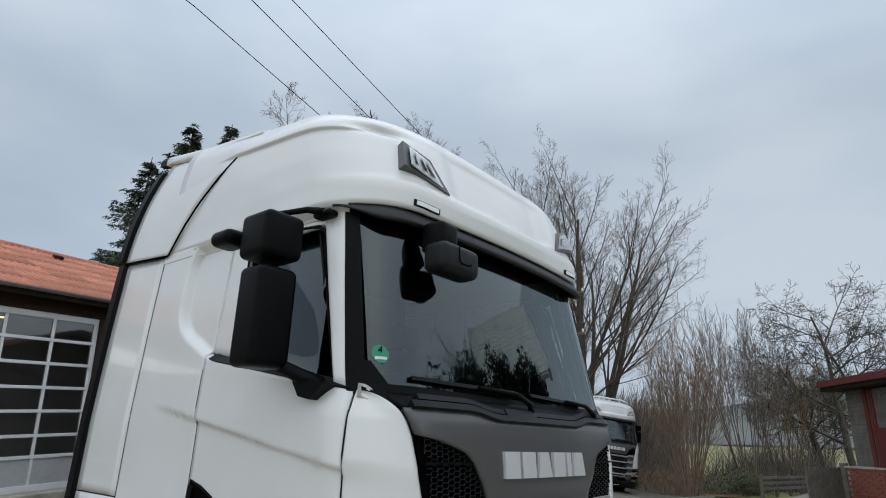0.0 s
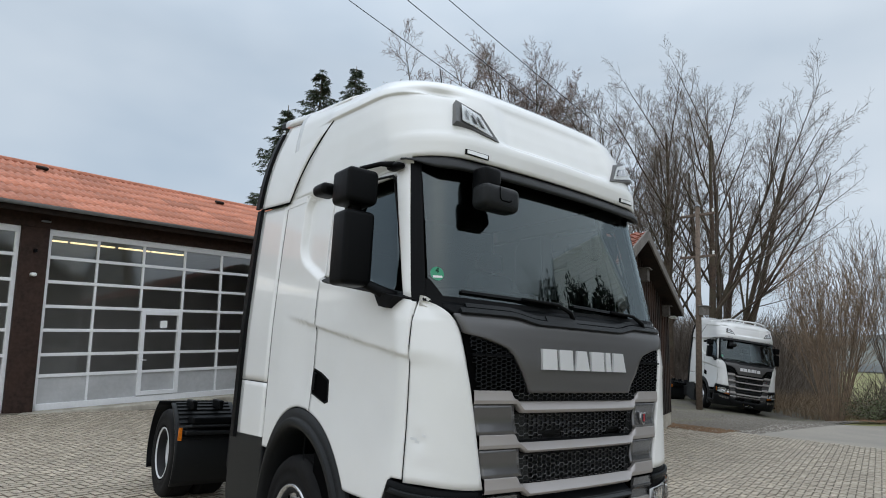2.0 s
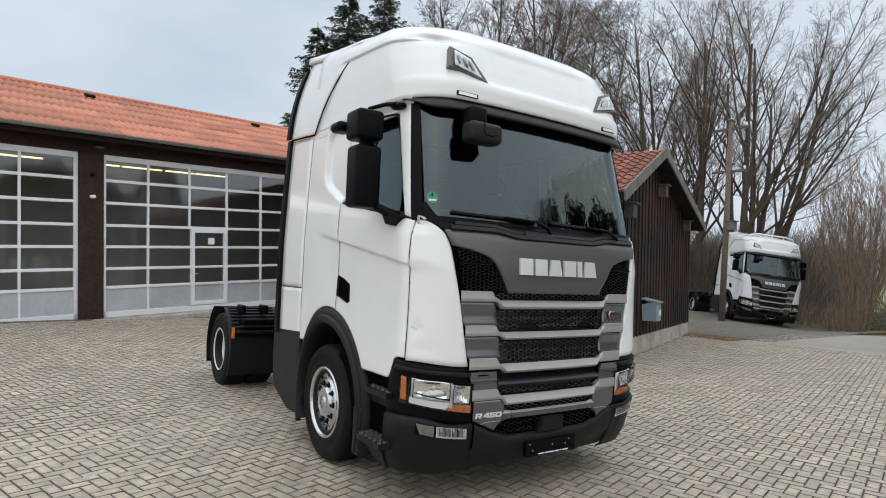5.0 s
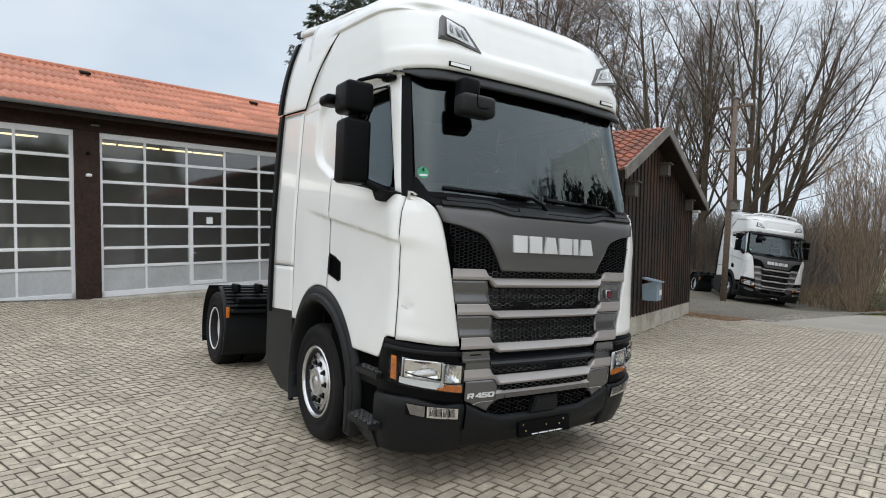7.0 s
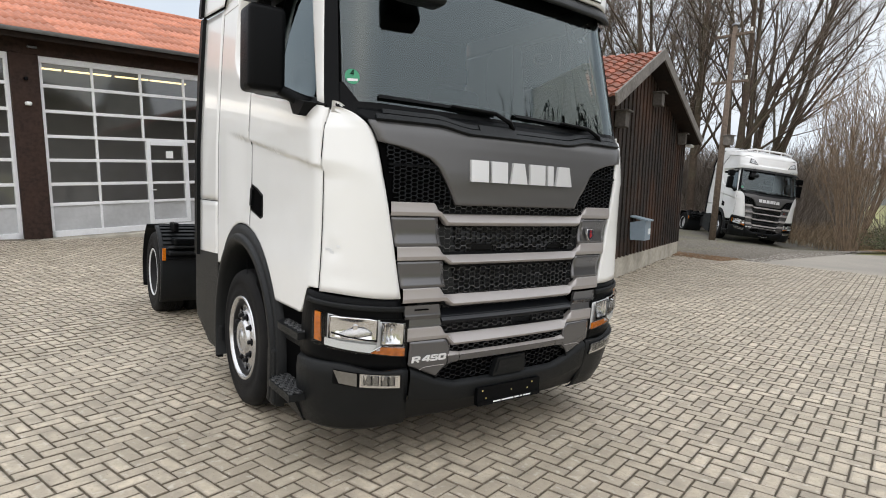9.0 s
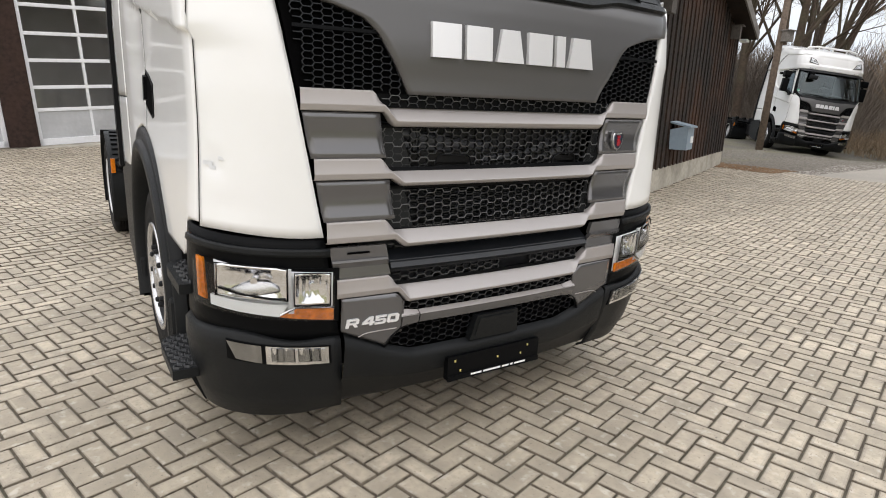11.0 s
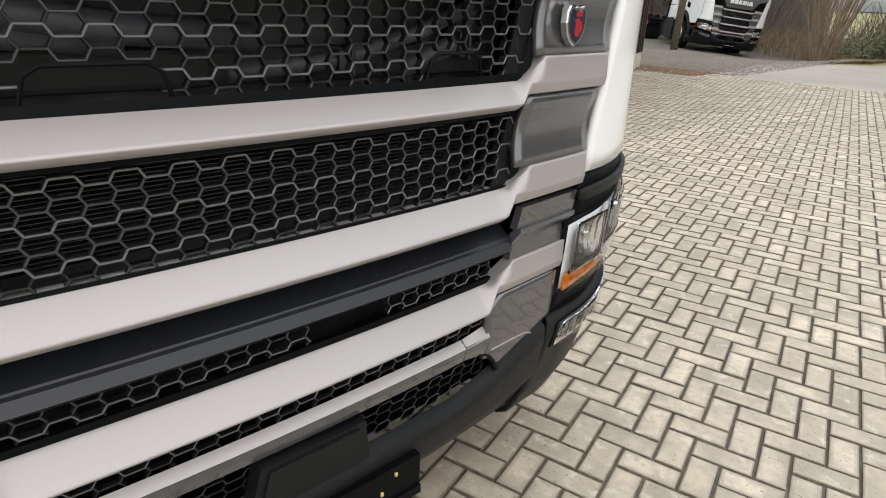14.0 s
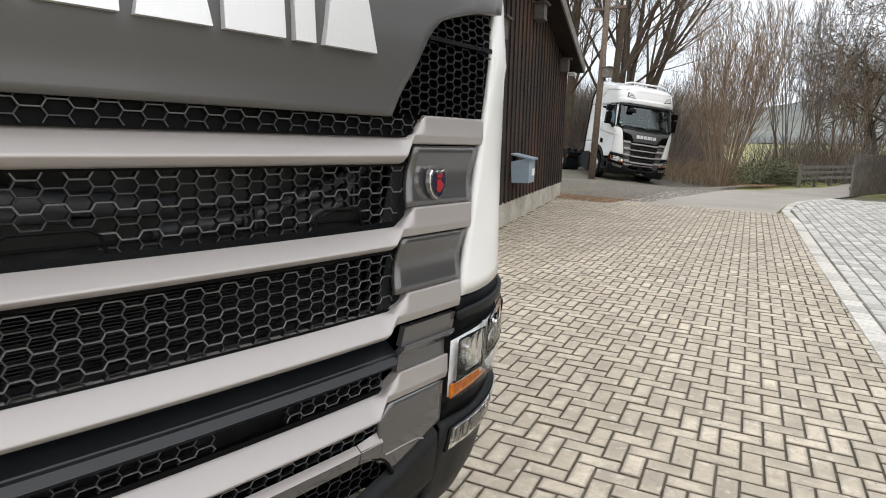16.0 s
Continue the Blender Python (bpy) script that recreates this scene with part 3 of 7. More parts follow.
    for row in rows:
        for p, a in zip(row, vs):
            if p.z < 2.99:
                p.z += (3.0 - p.z) * 0.85 * smooth01((abs(a) - 1.3) / 0.4)
    part("sun_visor", grid_sheet(rows, 0.008, (-0.6, 0, 2.7)), VISOR, T, "dark grey sun visor over the windscreen", True)
    # windscreen with its black rim
    scr = [[cab(abs(a), z, 1 if a >= 0 else -1, -0.012) for a in wave(41, -1.5, 1.5)] for z in wave(14, 2.07, 3.02)]
    glass = part("windscreen", grid_sheet(scr, 0.0, INSIDE), GLASS, T, "large tinted windscreen", True)
    for s in (1, -1):
        part("windscreen_rim", az_quad((1.53, 2.05), (1.69, 2.05), (1.605, 3.0), (1.50, 3.0), s, -0.002, 0.014, (6, 12)), BLACK, glass)
        part("corner_shade", az_quad((1.30, 2.06), (1.53, 2.06), (1.53, 2.2), (1.48, 2.2), s, -0.008, 0.003, (8, 6)), BLACK, glass)
    part("bottom_rim", az_quad((-0.0, 2.03), (1.5, 2.03), (1.5, 2.10), (0.0, 2.085), 1, -0.004, 0.012, (16, 3)), BLACK, glass)
    part("bottom_rim", az_quad((-0.0, 2.03), (1.5, 2.03), (1.5, 2.10), (0.0, 2.085), -1, -0.004, 0.012, (16, 3)), BLACK, glass)
    disc = [(0.042 * math.cos(t), 0.042 * math.sin(t)) for t in wave(25, 0, 2 * math.pi)[:-1]]
    sticker = part("badge_sticker", prism([(-1.072 + p * 0.8, 2.233 + q) for p, q in disc], lambda p, q, d: front(p, q, d), -0.011, -0.009), GREEN, glass, "round green windscreen sticker")
    part("sticker_digit", moved(text_geo("4", 0.05, 0.0005), Matrix.Translation(front(-1.083, 2.235, -0.006)) @ Matrix(((0.3, 0, 1, 0), (0.95, 0, 0, 0), (0, 1, 0, 0), (0, 0, 0, 1)))), BLACK, sticker)
    part("sticker_bar", prism([(-1.095, 2.208), (-1.048, 2.208), (-1.048, 2.221), (-1.095, 2.221)], lambda p, q, d: front(p, q, d), -0.0085, -0.0075), STEEL, sticker)
    for v0, v1, z1 in ((-0.95, -0.06, 2.085), (-0.02, 0.78, 2.075)):
        wip = part("wiper", tube([front(v1, z1 - 0.055, 0.012), front(v1 - 0.03, z1 - 0.015, 0.035), front(v1 - 0.14, z1 + 0.03, 0.035), front((v0 + v1) / 2, z1 + 0.042, 0.022)], [0.018, 0.016, 0.013, 0.009], 8), BLACK, T, "black windscreen wiper", True)
        blade = [[front(v0 + (v1 - 0.1 - v0) * g, z1 + 0.05 - 0.015 * g + dz, o) for g in wave(14, 0, 1)] for dz, o in ((-0.010, 0.002), (-0.010, 0.016), (0.006, 0.010), (0.010, 0.0))]
        part("wiper_blade", grid_sheet(blade, 0.004, INSIDE), BLACK, wip)
    # cowl under the windscreen
    cz = lambda v: 1.985 + 0.035 * smooth01((abs(v) - 0.38) / 0.25)
    vv = wave(61, -1.065, 1.065)
    part("cowl", strip(vv, lambda v: cz(v) - 0.035 + 0.05 * smooth01((abs(v) - 0.99) / 0.09), lambda v: 2.075 - 0.01 * abs(v), 0.012, -0.005, 0.03, 5), BLACK, T, "black plastic cowl", True)
    part("cowl_step", strip(wave(61, -0.98, 0.98), lambda v: cz(v) - 0.012, lambda v: cz(v) + 0.016, 0.040, 0.030, 0.03, 3), BUMPER, T)
    part("cowl_step", strip(wave(61, -0.94, 0.94), lambda v: cz(v) + 0.022, lambda v: cz(v) + 0.046, 0.024, 0.016, 0.02, 3), BUMPER, T)
    part("cowl_hatch", strip(wave(9, -0.33, -0.05), lambda v: cz(v) + 0.0, lambda v: cz(v) + 0.05, 0.036, 0.024, 0.02, 3), BUMPER, T)
    # grey upper grille panel
    def inner_line(z):
        return lerp_table([(1.555, 0.49), (1.62, 0.525), (1.70, 0.575), (1.77, 0.62), (1.815, 0.67), (1.84, 0.74), (1.875, 0.88), (1.885, 0.975)], z)[0]
    shield = []
    for z in wave(20, 1.56, 1.885):
        e = inner_line(z)
        shield.append([front(v, z, 0.012 + 0.012 * smooth01((z - 1.60) / 0.1)) for v in wave(41, -e, e)])
    for k in range(1, 7):
        f = k / 6
        row = []
        for v in wave(41, -1, 1):
            e = 0.975 + 0.045 * f
            vvv = v * e
            top = cz(vvv) - 0.02
            row.append(front(vvv, 1.885 + (top - 1.885) * f, 0.024 - 0.006 * f))
        shield.append(row)
    part("grille_panel", grid_sheet(shield, 0.03, INSIDE), GREY, T, "dark grey metallic panel with raised lettering", True)
    # six plain raised blocks where the maker's word stands
    x = -0.415
    for w, lean in ((0.125, 0.0), (0.12, 0.0), (0.135, 0.03), (0.13, 0.0), (0.05, 0.0), (0.15, 0.03)):
        poly = [(x, 1.70), (x + w, 1.70), (x + w - lean * 0.8, 1.825), (x + lean * 0.8, 1.825)]
        part("letter_block", prism(poly, lambda p, q, d: front(p, q, d), 0.02, 0.042), LETTER, T, "raised silver block of the maker's word")
        x += w + 0.024
    # black nets beside the panel
    for s in (1, -1):
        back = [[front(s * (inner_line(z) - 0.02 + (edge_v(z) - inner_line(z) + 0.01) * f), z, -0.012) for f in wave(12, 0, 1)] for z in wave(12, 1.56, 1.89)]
        # near-black sheet painted as the dark depth behind the net
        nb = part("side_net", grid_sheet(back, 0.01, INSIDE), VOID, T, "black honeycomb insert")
        ins = lambda v, z: 1.575 < z < 1.88 and inner_line(z) + 0.008 < abs(v) < edge_v(z) - 0.042
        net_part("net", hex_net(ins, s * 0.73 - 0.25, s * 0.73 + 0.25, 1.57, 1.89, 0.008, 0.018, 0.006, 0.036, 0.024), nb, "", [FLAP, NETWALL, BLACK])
        part("net_rib", strip([s * v for v in wave(12, 0.6, 0.925)], lambda v: 1.765, lambda v: 1.777, 0.014, 0.014, 0.012, 2), BLACK, nb)
    strip_net = part("net_strip_bed", strip(wave(41, -0.62, 0.62), lambda v: 1.510, lambda v: 1.565, -0.016, -0.016, 0.01, 2), BLACK, T)
    net_part("net", hex_net(lambda v, z: 1.520 < z < 1.563 and abs(v) < 0.60, -0.62, 0.62, 1.515, 1.57, -0.004, 0.008, 0.0042, 0.0385, 0.0265), strip_net)
    # four bright bars: thick sloping centre, flat ends
    BARS = ((1.57, 1.492, 1.518, 1.440), (1.322, 1.242, 1.275, 1.213), (1.085, 1.0, 1.04, 0.968), (0.855, 0.775, 0.80, 0.727))
    for k, (et, eb, ct, cb) in enumerate(BARS):
        r0 = (0.592, 0.556, 0.536, 0.512)[k]
        vs = [round(v, 4) for v in wave(21, -r0 + 0.07, r0 - 0.07)] + [sg * v for sg in (1, -1) for v in wave(15, r0 - 0.062, r0 + 0.05)] + [sg * v for sg in (1, -1) for v in wave(7, r0 + 0.058, edge_v((et + eb) / 2) - 0.014)]
        vs.sort()
        rows = []
        for f, oc, oe in ((0.0, -0.055, -0.03), (0.0, -0.036, -0.004), (0.012, -0.0335, 0.0), (0.035, -0.030, 0.002), (0.10, -0.0255, 0.002), (0.64, 0.0175, 0.005), (0.68, 0.0205, 0.006), (0.715, 0.0220, 0.006), (0.75, 0.0212, 0.005), (0.93, 0.006, 0.002), (0.96, 0.003, 0.001), (0.985, -0.003, -0.004), (1.0, -0.010, -0.008), (1.0, -0.05, -0.03)):
            row = []
            for v in vs:
                t = min(1.0, max(0.0, (abs(v) - r0 + 0.048 * min(2 * f, 1.0)) / 0.042))
                zt, zb = ct + (et - ct) * t, cb + (eb - cb) * t
                row.append(front(v, zt + (zb - zt) * f, oc + (oe - oc) * t))
            rows.append(row)
        part("grille_bar", grid_sheet(rows, 0.0, INSIDE), BARGREY, T, "light grey metallic grille bar", True)
    # end panels between the bars
    for top, bot in ((1.492, 1.322), (1.242, 1.085)):
        for s in (1, -1):
            vin = lambda z: 0.596 - (1.452 - z) * 0.17
            rows = []
            for f in wave(9, 0, 1):
                z = bot + 0.002 + (top - bot - 0.006) * f
                o = -0.003 - 0.015 * math.sin(math.pi * min(1, f * 1.05)) - 0.004 * smooth01((f - 0.75) / 0.25)
                rows.append([front(s * v, z, o) for v in wave(12, vin(z), edge_v(z) - 0.014)])
            part("grille_end_panel", grid_sheet(rows, 0.02, INSIDE), PANELGREY, T, "grey metallic end panel", True)
    for s in (1, -1):
        rows = [[front(s * v, z, -0.004) for v in wave(12, 0.575 - (1.0 - z) * 0.25, edge_v(z) - 0.014)] for z in (0.93, 0.985)]
        part("grille_end_panel", grid_sheet(rows, 0.02, INSIDE), PANELGREY, T)
        rows = [[front(s * v, z, o) for v in wave(12, 0.565 - (0.94 - z) * 0.25, edge_v(z) - 0.014)] for z, o in ((0.858, -0.004), (0.9, -0.01), (0.925, 0.006), (0.934, 0.004))]
        part("grille_end_panel", grid_sheet(rows, 0.02, INSIDE), PANELGREY, T)
        if s < 0:
            # dark strip drawn as the shade inside the slot
            part("end_slot", prism([(s * 0.64, 0.956), (s * 0.73, 0.956), (s * 0.73, 0.964), (s * 0.64, 0.964)][::s], lambda p, q, d: front(p, q, d), -0.003, 0.0), VOID, T)
        # lower grey panel under the last bar: its inner edge follows the low net, the joint and the slot
        rows = []
        for f in wave(12, 0, 1):
            lim = lerp_table([(0.0, 0.553), (0.15, 0.535), (0.315, 0.497), (0.36, 0.484), (1.0, 0.480)], f)[0]
            row = []
            for g in wave(16, 0, 1):
                v = lim + (edge_v(0.7) - 0.012 - lim) * g
                lo = bump_top(v) + 0.003
                hi = 0.773 - 0.045 * (1 - smooth01((v - 0.47) / 0.05))
                row.append(front(s * v, lo + (hi - lo) * f, 0.004))
            rows.append(row)
        part("lower_grey_panel", grid_sheet(rows, 0.02, INSIDE), PANELGREY, T, "grey metallic lower grille panel", True)
        part("panel_tongue", strip([s * v for v in wave(6, 0.4095, 0.486)], lambda v: 0.630 - 0.012 * (abs(v) - 0.41) / 0.076, lambda v: 0.671, 0.005, 0.0105, 0.02, 3), PANELGREY, T)
        # thin pale tube painted as the edge highlight along the crease
        part("crease_highlight", tube([front(s * v, z, 0.005) for v, z in ((0.676, 0.602), (0.655, 0.612), (0.635, 0.616), (0.58, 0.618), (0.51, 0.618))], 0.0022, 5), BARGREY, T)
    # paler strip paints the lit top of the bar; its face stays darker
    part("lower_bar", strip(wave(31, -0.406, 0.406), lambda v: 0.669, lambda v: 0.684, 0.012, -0.010, 0.02, 4), BARGREY, T, "lower bar top painted paler as its highlight")
    part("lower_bar_face", strip(wave(31, -0.405, 0.405), lambda v: 0.630, lambda v: 0.669, 0.006, 0.0125, 0.03, 3), PANELGREY, T)
    for s in (1, -1):
        part("lower_bar_end_highlight", strip([s * v for v in wave(8, 0.4095, 0.49)], lambda v: 0.669, lambda v: 0.684 + 0.012 * (abs(v) - 0.41) / 0.08, 0.0115, -0.010, 0.02, 4), BARGREY, T, "lower bar end painted paler as its highlight")
    # openings with honeycomb
    OPEN = ((1.438, 1.278, 0.61), (1.204, 1.035, 0.595))
    for top, bot, hw in OPEN:
        w_at = lambda z: hw - (top - z) * 0.28
        rim_top = strip(wave(31, -hw, hw), lambda v: top - 0.004, lambda v: top + 0.006, -0.030, -0.026, 0.02, 2)
        op = part("grille_opening", rim_top, BLACK, T, "black honeycomb air inlet")
        ins = lambda v, z: bot + 0.002 < z < top - 0.006 and abs(v) < w_at(z) - 0.006
        part("inlet_sill", strip(wave(31, -w_at(bot), w_at(bot)), lambda v: bot - 0.012, lambda v: bot + 0.007, -0.026, -0.030, 0.02, 2), BLACK, op)
        cutl = lambda v, z: ins(v, z) and not (abs(v - 0.36) < 0.075 and z < bot + 0.052 and top > 1.3) and not (abs(v + 0.26) < 0.09 and z < bot + 0.052 and top > 1.3)
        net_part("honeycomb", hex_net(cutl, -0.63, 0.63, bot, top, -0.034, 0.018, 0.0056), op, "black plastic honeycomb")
        for s in (1, -1):
            rows = [[front(s * v, z, -0.0375) for v in wave(5, w_at(z) - (0.11 if s < 0 else 0.06), w_at(z))] for z in wave(5, bot - 0.01, top)]
            part("blank_panel", grid_sheet(rows, 0.006, INSIDE), BUMPER, op)
            rows = [[front(s * (w_at(z) + d), z, o) for d, o in ((-0.008, -0.036), (-0.002, -0.026), (0.006, -0.022))] for z in wave(7, bot - 0.005, top + 0.004)]
            part("inlet_rim", grid_sheet(rows, 0.012, INSIDE), BLACK, op)
    for v0, z0, w in ((0.36, 1.278, 0.075), (-0.26, 1.278, 0.09)):
        part("inlet_handle_frame", tube([front(v0 - w, z0 + 0.005, -0.036), front(v0 - w + 0.01, z0 + 0.04, -0.035), front(v0 - w + 0.03, z0 + 0.052, -0.034), front(v0 + w - 0.03, z0 + 0.052, -0.034), front(v0 + w - 0.01, z0 + 0.04, -0.035), front(v0 + w, z0 + 0.005, -0.036)], 0.0035, 6), BLACK, T)
    # third opening: dark flap above, honeycomb below
    op = part("step_opening", strip(wave(31, -0.545, 0.545), lambda v: 0.885, lambda v: 0.912, 0.002, -0.02, 0.03, 3), FLAP, T, "black foldable step with honeycomb")
    part("flap", strip(wave(31, -0.555, 0.555), lambda v: 0.905, lambda v: 0.945, -0.012, -0.07, 0.02, 3), FLAP, op)
    ins = lambda v, z: 0.945 < z < 0.972 and abs(v) < 0.55
    net_part("honeycomb", hex_net(ins, -0.56, 0.56, 0.94, 0.975, -0.066, 0.018, 0.0052, 0.0385, 0.0265), op)
    ins = lambda v, z: 0.806 < z < 0.878 and abs(v) < 0.52 and not (abs(v - 0.12) < 0.085 and z < 0.855)
    net_part("honeycomb", hex_net(ins, -0.54, 0.54, 0.79, 0.89, -0.038, 0.018, 0.0052, 0.0385, 0.0265), op)
    part("upper_blank", strip(wave(31, -0.545, 0.545), lambda v: 0.855, lambda v: 0.890, -0.041, -0.026, 0.006, 2), FLAP, op)
    part("inlet_sill", strip(wave(31, -0.53, 0.53), lambda v: 0.79, lambda v: 0.811, -0.030, -0.034, 0.02, 2), BLACK, op)
    ins = lambda v, z: 0.676 < z < 0.732 and abs(v) < 0.49
    # near-black backing, the slot's shade put into its colour
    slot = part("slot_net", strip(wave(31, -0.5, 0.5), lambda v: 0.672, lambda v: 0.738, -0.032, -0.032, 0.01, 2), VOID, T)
    net_part("honeycomb", hex_net(ins, -0.5, 0.5, 0.675, 0.738, -0.014, 0.016, 0.0042, 0.0385, 0.0265), slot)
    net_edge = lambda z: lerp_table([(0.50, 0.575), (0.541, 0.551), (0.575, 0.533), (0.600, 0.510), (0.614, 0.490), (0.634, 0.440)], z)[0]
    low_in = lambda v, z: bump_top(v) + 0.006 < z < 0.634 and abs(v) < net_edge(z) - 0.008
    # near-black strip behind the low honeycomb, coloured as unlit depth
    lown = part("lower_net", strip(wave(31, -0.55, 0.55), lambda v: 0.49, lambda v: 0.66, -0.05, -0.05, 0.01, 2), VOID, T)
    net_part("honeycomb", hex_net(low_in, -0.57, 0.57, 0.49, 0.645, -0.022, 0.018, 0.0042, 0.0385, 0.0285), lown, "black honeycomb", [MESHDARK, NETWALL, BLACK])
    for s in (1, -1):
        part("net_rim", tube([front(s * net_edge(z), z, -0.002) for z in wave(9, 0.535, 0.634)], 0.008, 6), BLACK, lown, "", True)
    flap = part("tow_flap", prism([(-0.138, 0.495), (0.134, 0.495), (0.116, 0.614), (-0.114, 0.614)], lambda p, q, d: front(p, q, d), -0.02, 0.02), BUMPER, T, "dark grey towing cover")
    part("flap_face", prism([(-0.115, 0.515), (0.112, 0.515), (0.099, 0.600), (-0.098, 0.600)], lambda p, q, d: front(p, q, d), 0.018, 0.025), BUMPER, flap)
    # dark radiator behind the openings
    part("radiator", rbox(-0.24, -0.16, -0.62, 0.62, 0.66, 1.48, 0.0), BAY, T)
    for k in range(24):
        part("radiator_fin", rbox(-0.165, -0.135, -0.58, 0.58, 1.025 + k * 0.0075, 1.0265 + k * 0.0075, 0.0), RADIATOR, T)
    for pts, r in ((((-0.115, -0.60, 1.445), (-0.11, -0.42, 1.405), (-0.115, -0.22, 1.370), (-0.12, 0.0, 1.352)), 0.024), (((-0.12, -0.60, 1.385), (-0.12, -0.40, 1.362), (-0.12, -0.20, 1.345)), 0.017),
                   (((-0.12, -0.05, 1.30), (-0.11, 0.15, 1.315), (-0.11, 0.34, 1.365), (-0.12, 0.55, 1.44)), 0.015), (((-0.13, 0.30, 1.29), (-0.12, 0.44, 1.34), (-0.12, 0.50, 1.45)), 0.02)):
        hose = part("hose", tube(pts, r, 12), HOSE, T, "black rubber hose", True)
        mid = Vector(pts[1])
        part("hose_clip", moved(rbox(-r - 0.006, r + 0.008, -0.009, 0.009, -r - 0.006, r + 0.006, 0.003), Matrix.Translation(mid)), RADIATOR, hose)
        part("hose_clip", moved(rbox(-r - 0.004, r + 0.006, -0.004, 0.004, -r - 0.01, r + 0.012, 0.002), Matrix.Translation(mid + Vector((0, 0.022, 0)))), RADIATOR, hose)
    part("lock_beam", rbox(-0.15, -0.12, -0.58, 0.58, 1.44, 1.49, 0.01), FRAME, T)
    # shield crest on the end panel: chrome rim, dark field, red mark
    shield_line = [(-0.036, 0.028), (-0.027, 0.041), (-0.010, 0.036), (0.0, 0.039), (0.010, 0.036), (0.027, 0.041), (0.036, 0.028), (0.037, 0.004), (0.031, -0.018), (0.018, -0.036), (0.0, -0.046), (-0.018, -0.036), (-0.031, -0.018), (-0.037, 0.004)]
    at_crest = lambda k, lift=0.0: [(0.682 + p * k, 1.384 + q * k + lift) for p, q in shield_line]
    crest = part("crest", prism(at_crest(1.0), front, -0.004, 0.010), CHROME, T, "chrome rimmed shield crest with a red mark")
    part("crest_rim", prism(at_crest(0.93), front, 0.010, 0.014), CHROME, crest)
    part("crest_field", prism(at_crest(0.80), front, 0.0140, 0.0146), CRESTBLUE, crest, "dark blue crest field")
    red = [(0.013 * math.cos(t) * (1 + 0.3 * math.cos(3 * t)), 0.019 * math.sin(t)) for t in wave(19, 0, 2 * math.pi)[:-1]]
    part("crest_mark", prism([(0.682 + p, 1.379 + q) for p, q in red], front, 0.0146, 0.0175), RED, crest, "red enamel mark")
    part("crest_crown", prism([(0.672, 1.400), (0.692, 1.400), (0.694, 1.412), (0.687, 1.406), (0.682, 1.414), (0.677, 1.406), (0.670, 1.412)], front, 0.0146, 0.0175), RED, crest)
    # model designation
    for ch, at, wide in (("R", -0.734, 0.052), ("4", -0.666, 0.052), ("5", -0.612, 0.048), ("0", -0.560, 0.052)):
        strokes = [prism([(at + p * wide + q * 0.006, 0.651 + q * 0.036) for p, q in poly], front, 0.004, 0.011) for poly in glyph(ch)]
        part("model_digit" if ch != "R" else "model_letter", join(*strokes), LETTER, T, "raised silver model lettering")
    # bumper
    rows = []
    for f, o in ((0.0, -0.06), (0.05, -0.028), (0.12, -0.012), (0.42, 0.012), (0.46, 0.019), (0.50, 0.021), (0.82, 0.02), (0.93, 0.012), (1.0, -0.02)):
        rows.append([front(v, 0.26 + (bump_top(v) - 0.26) * f, o) for v in wave(49, -0.735, 0.735)])
    part("bumper_centre", grid_sheet(rows, 0.0, INSIDE), BUMPER, T, "dark grey plastic front bumper", True)
    for s in (1, -1):
        rows = []
        for f, o in ((0.0, -0.03), (0.06, 0.0), (0.3, 0.012), (0.8, 0.016), (0.95, 0.012), (1.0, -0.01)):
            row = []
            for g in wave(22, 0, 1):
                a0, a1 = a_v(0.742, 0.5), a_u(-0.455, 0.5)
                a = a0 + (a1 - a0) * g
                top = 0.625 + 0.06 * smooth01((g - 0.15) / 0.4)
                row.append(cab(a, 0.245 + (top - 0.245) * f, s, o))
            rows.append(row)
        bc = part("bumper_corner", grid_sheet(rows, 0.012, INSIDE), BUMPER, T, "dark grey plastic bumper corner", True)
        part("bumper_screw", moved(lathe([(0.0, 0.004), (0.014, 0.004), (0.014, -0.002)], 12), Matrix.Translation((-0.46, s * 1.243, 0.55)) @ pose(0, 0, 0, 0, 0, 0 if s > 0 else 180)), VOID, bc)
        # fog lamp
        fa, fb = a_v(0.79, 0.56), a_v(1.15, 0.6)
        lo = lambda g: 0.508 + 0.052 * g
        hi = lambda g: 0.590 + 0.056 * g
        fq = lambda g0, g1, i0, off, th: az_quad((fa + (fb - fa) * g0, lo(g0) + i0), (fa + (fb - fa) * g1, lo(g1) + i0), (fa + (fb - fa) * g1, hi(g1) - i0), (fa + (fb - fa) * g0, hi(g0) - i0), s, off, th, (10, 4))
        fog = part("fog_lamp", fq(0.0, 1.0, 0.0, 0.018, 0.012), BLACK, bc)
        part("fog_rim", fq(0.02, 0.60, 0.003, 0.022, 0.006), CHROME, fog, "chrome fog lamp rim")
        part("fog_bowl", fq(0.05, 0.57, 0.010, 0.0235, 0.002), CHROME, fog)
        for g0, g1 in ((0.08, 0.30), (0.33, 0.55)):
            rows = []
            for f in wave(6, 0, 1):
                row = []
                for q in wave(25, 0, 1):
                    g = g0 + (g1 - g0) * q
                    z0, z1 = lo(g) + 0.018, hi(g) - 0.008
                    row.append(cab(fa + (fb - fa) * g, z0 + (z1 - z0) * f, s, 0.0262 + 0.0022 * math.sin(q * 13) - 0.003 * f + 0.002 * math.sin(math.pi * q)))
                rows.append(row)
            part("fog_reflector", grid_sheet(rows, 0.002, INSIDE), BOWL, fog, "fluted fog lamp reflector")
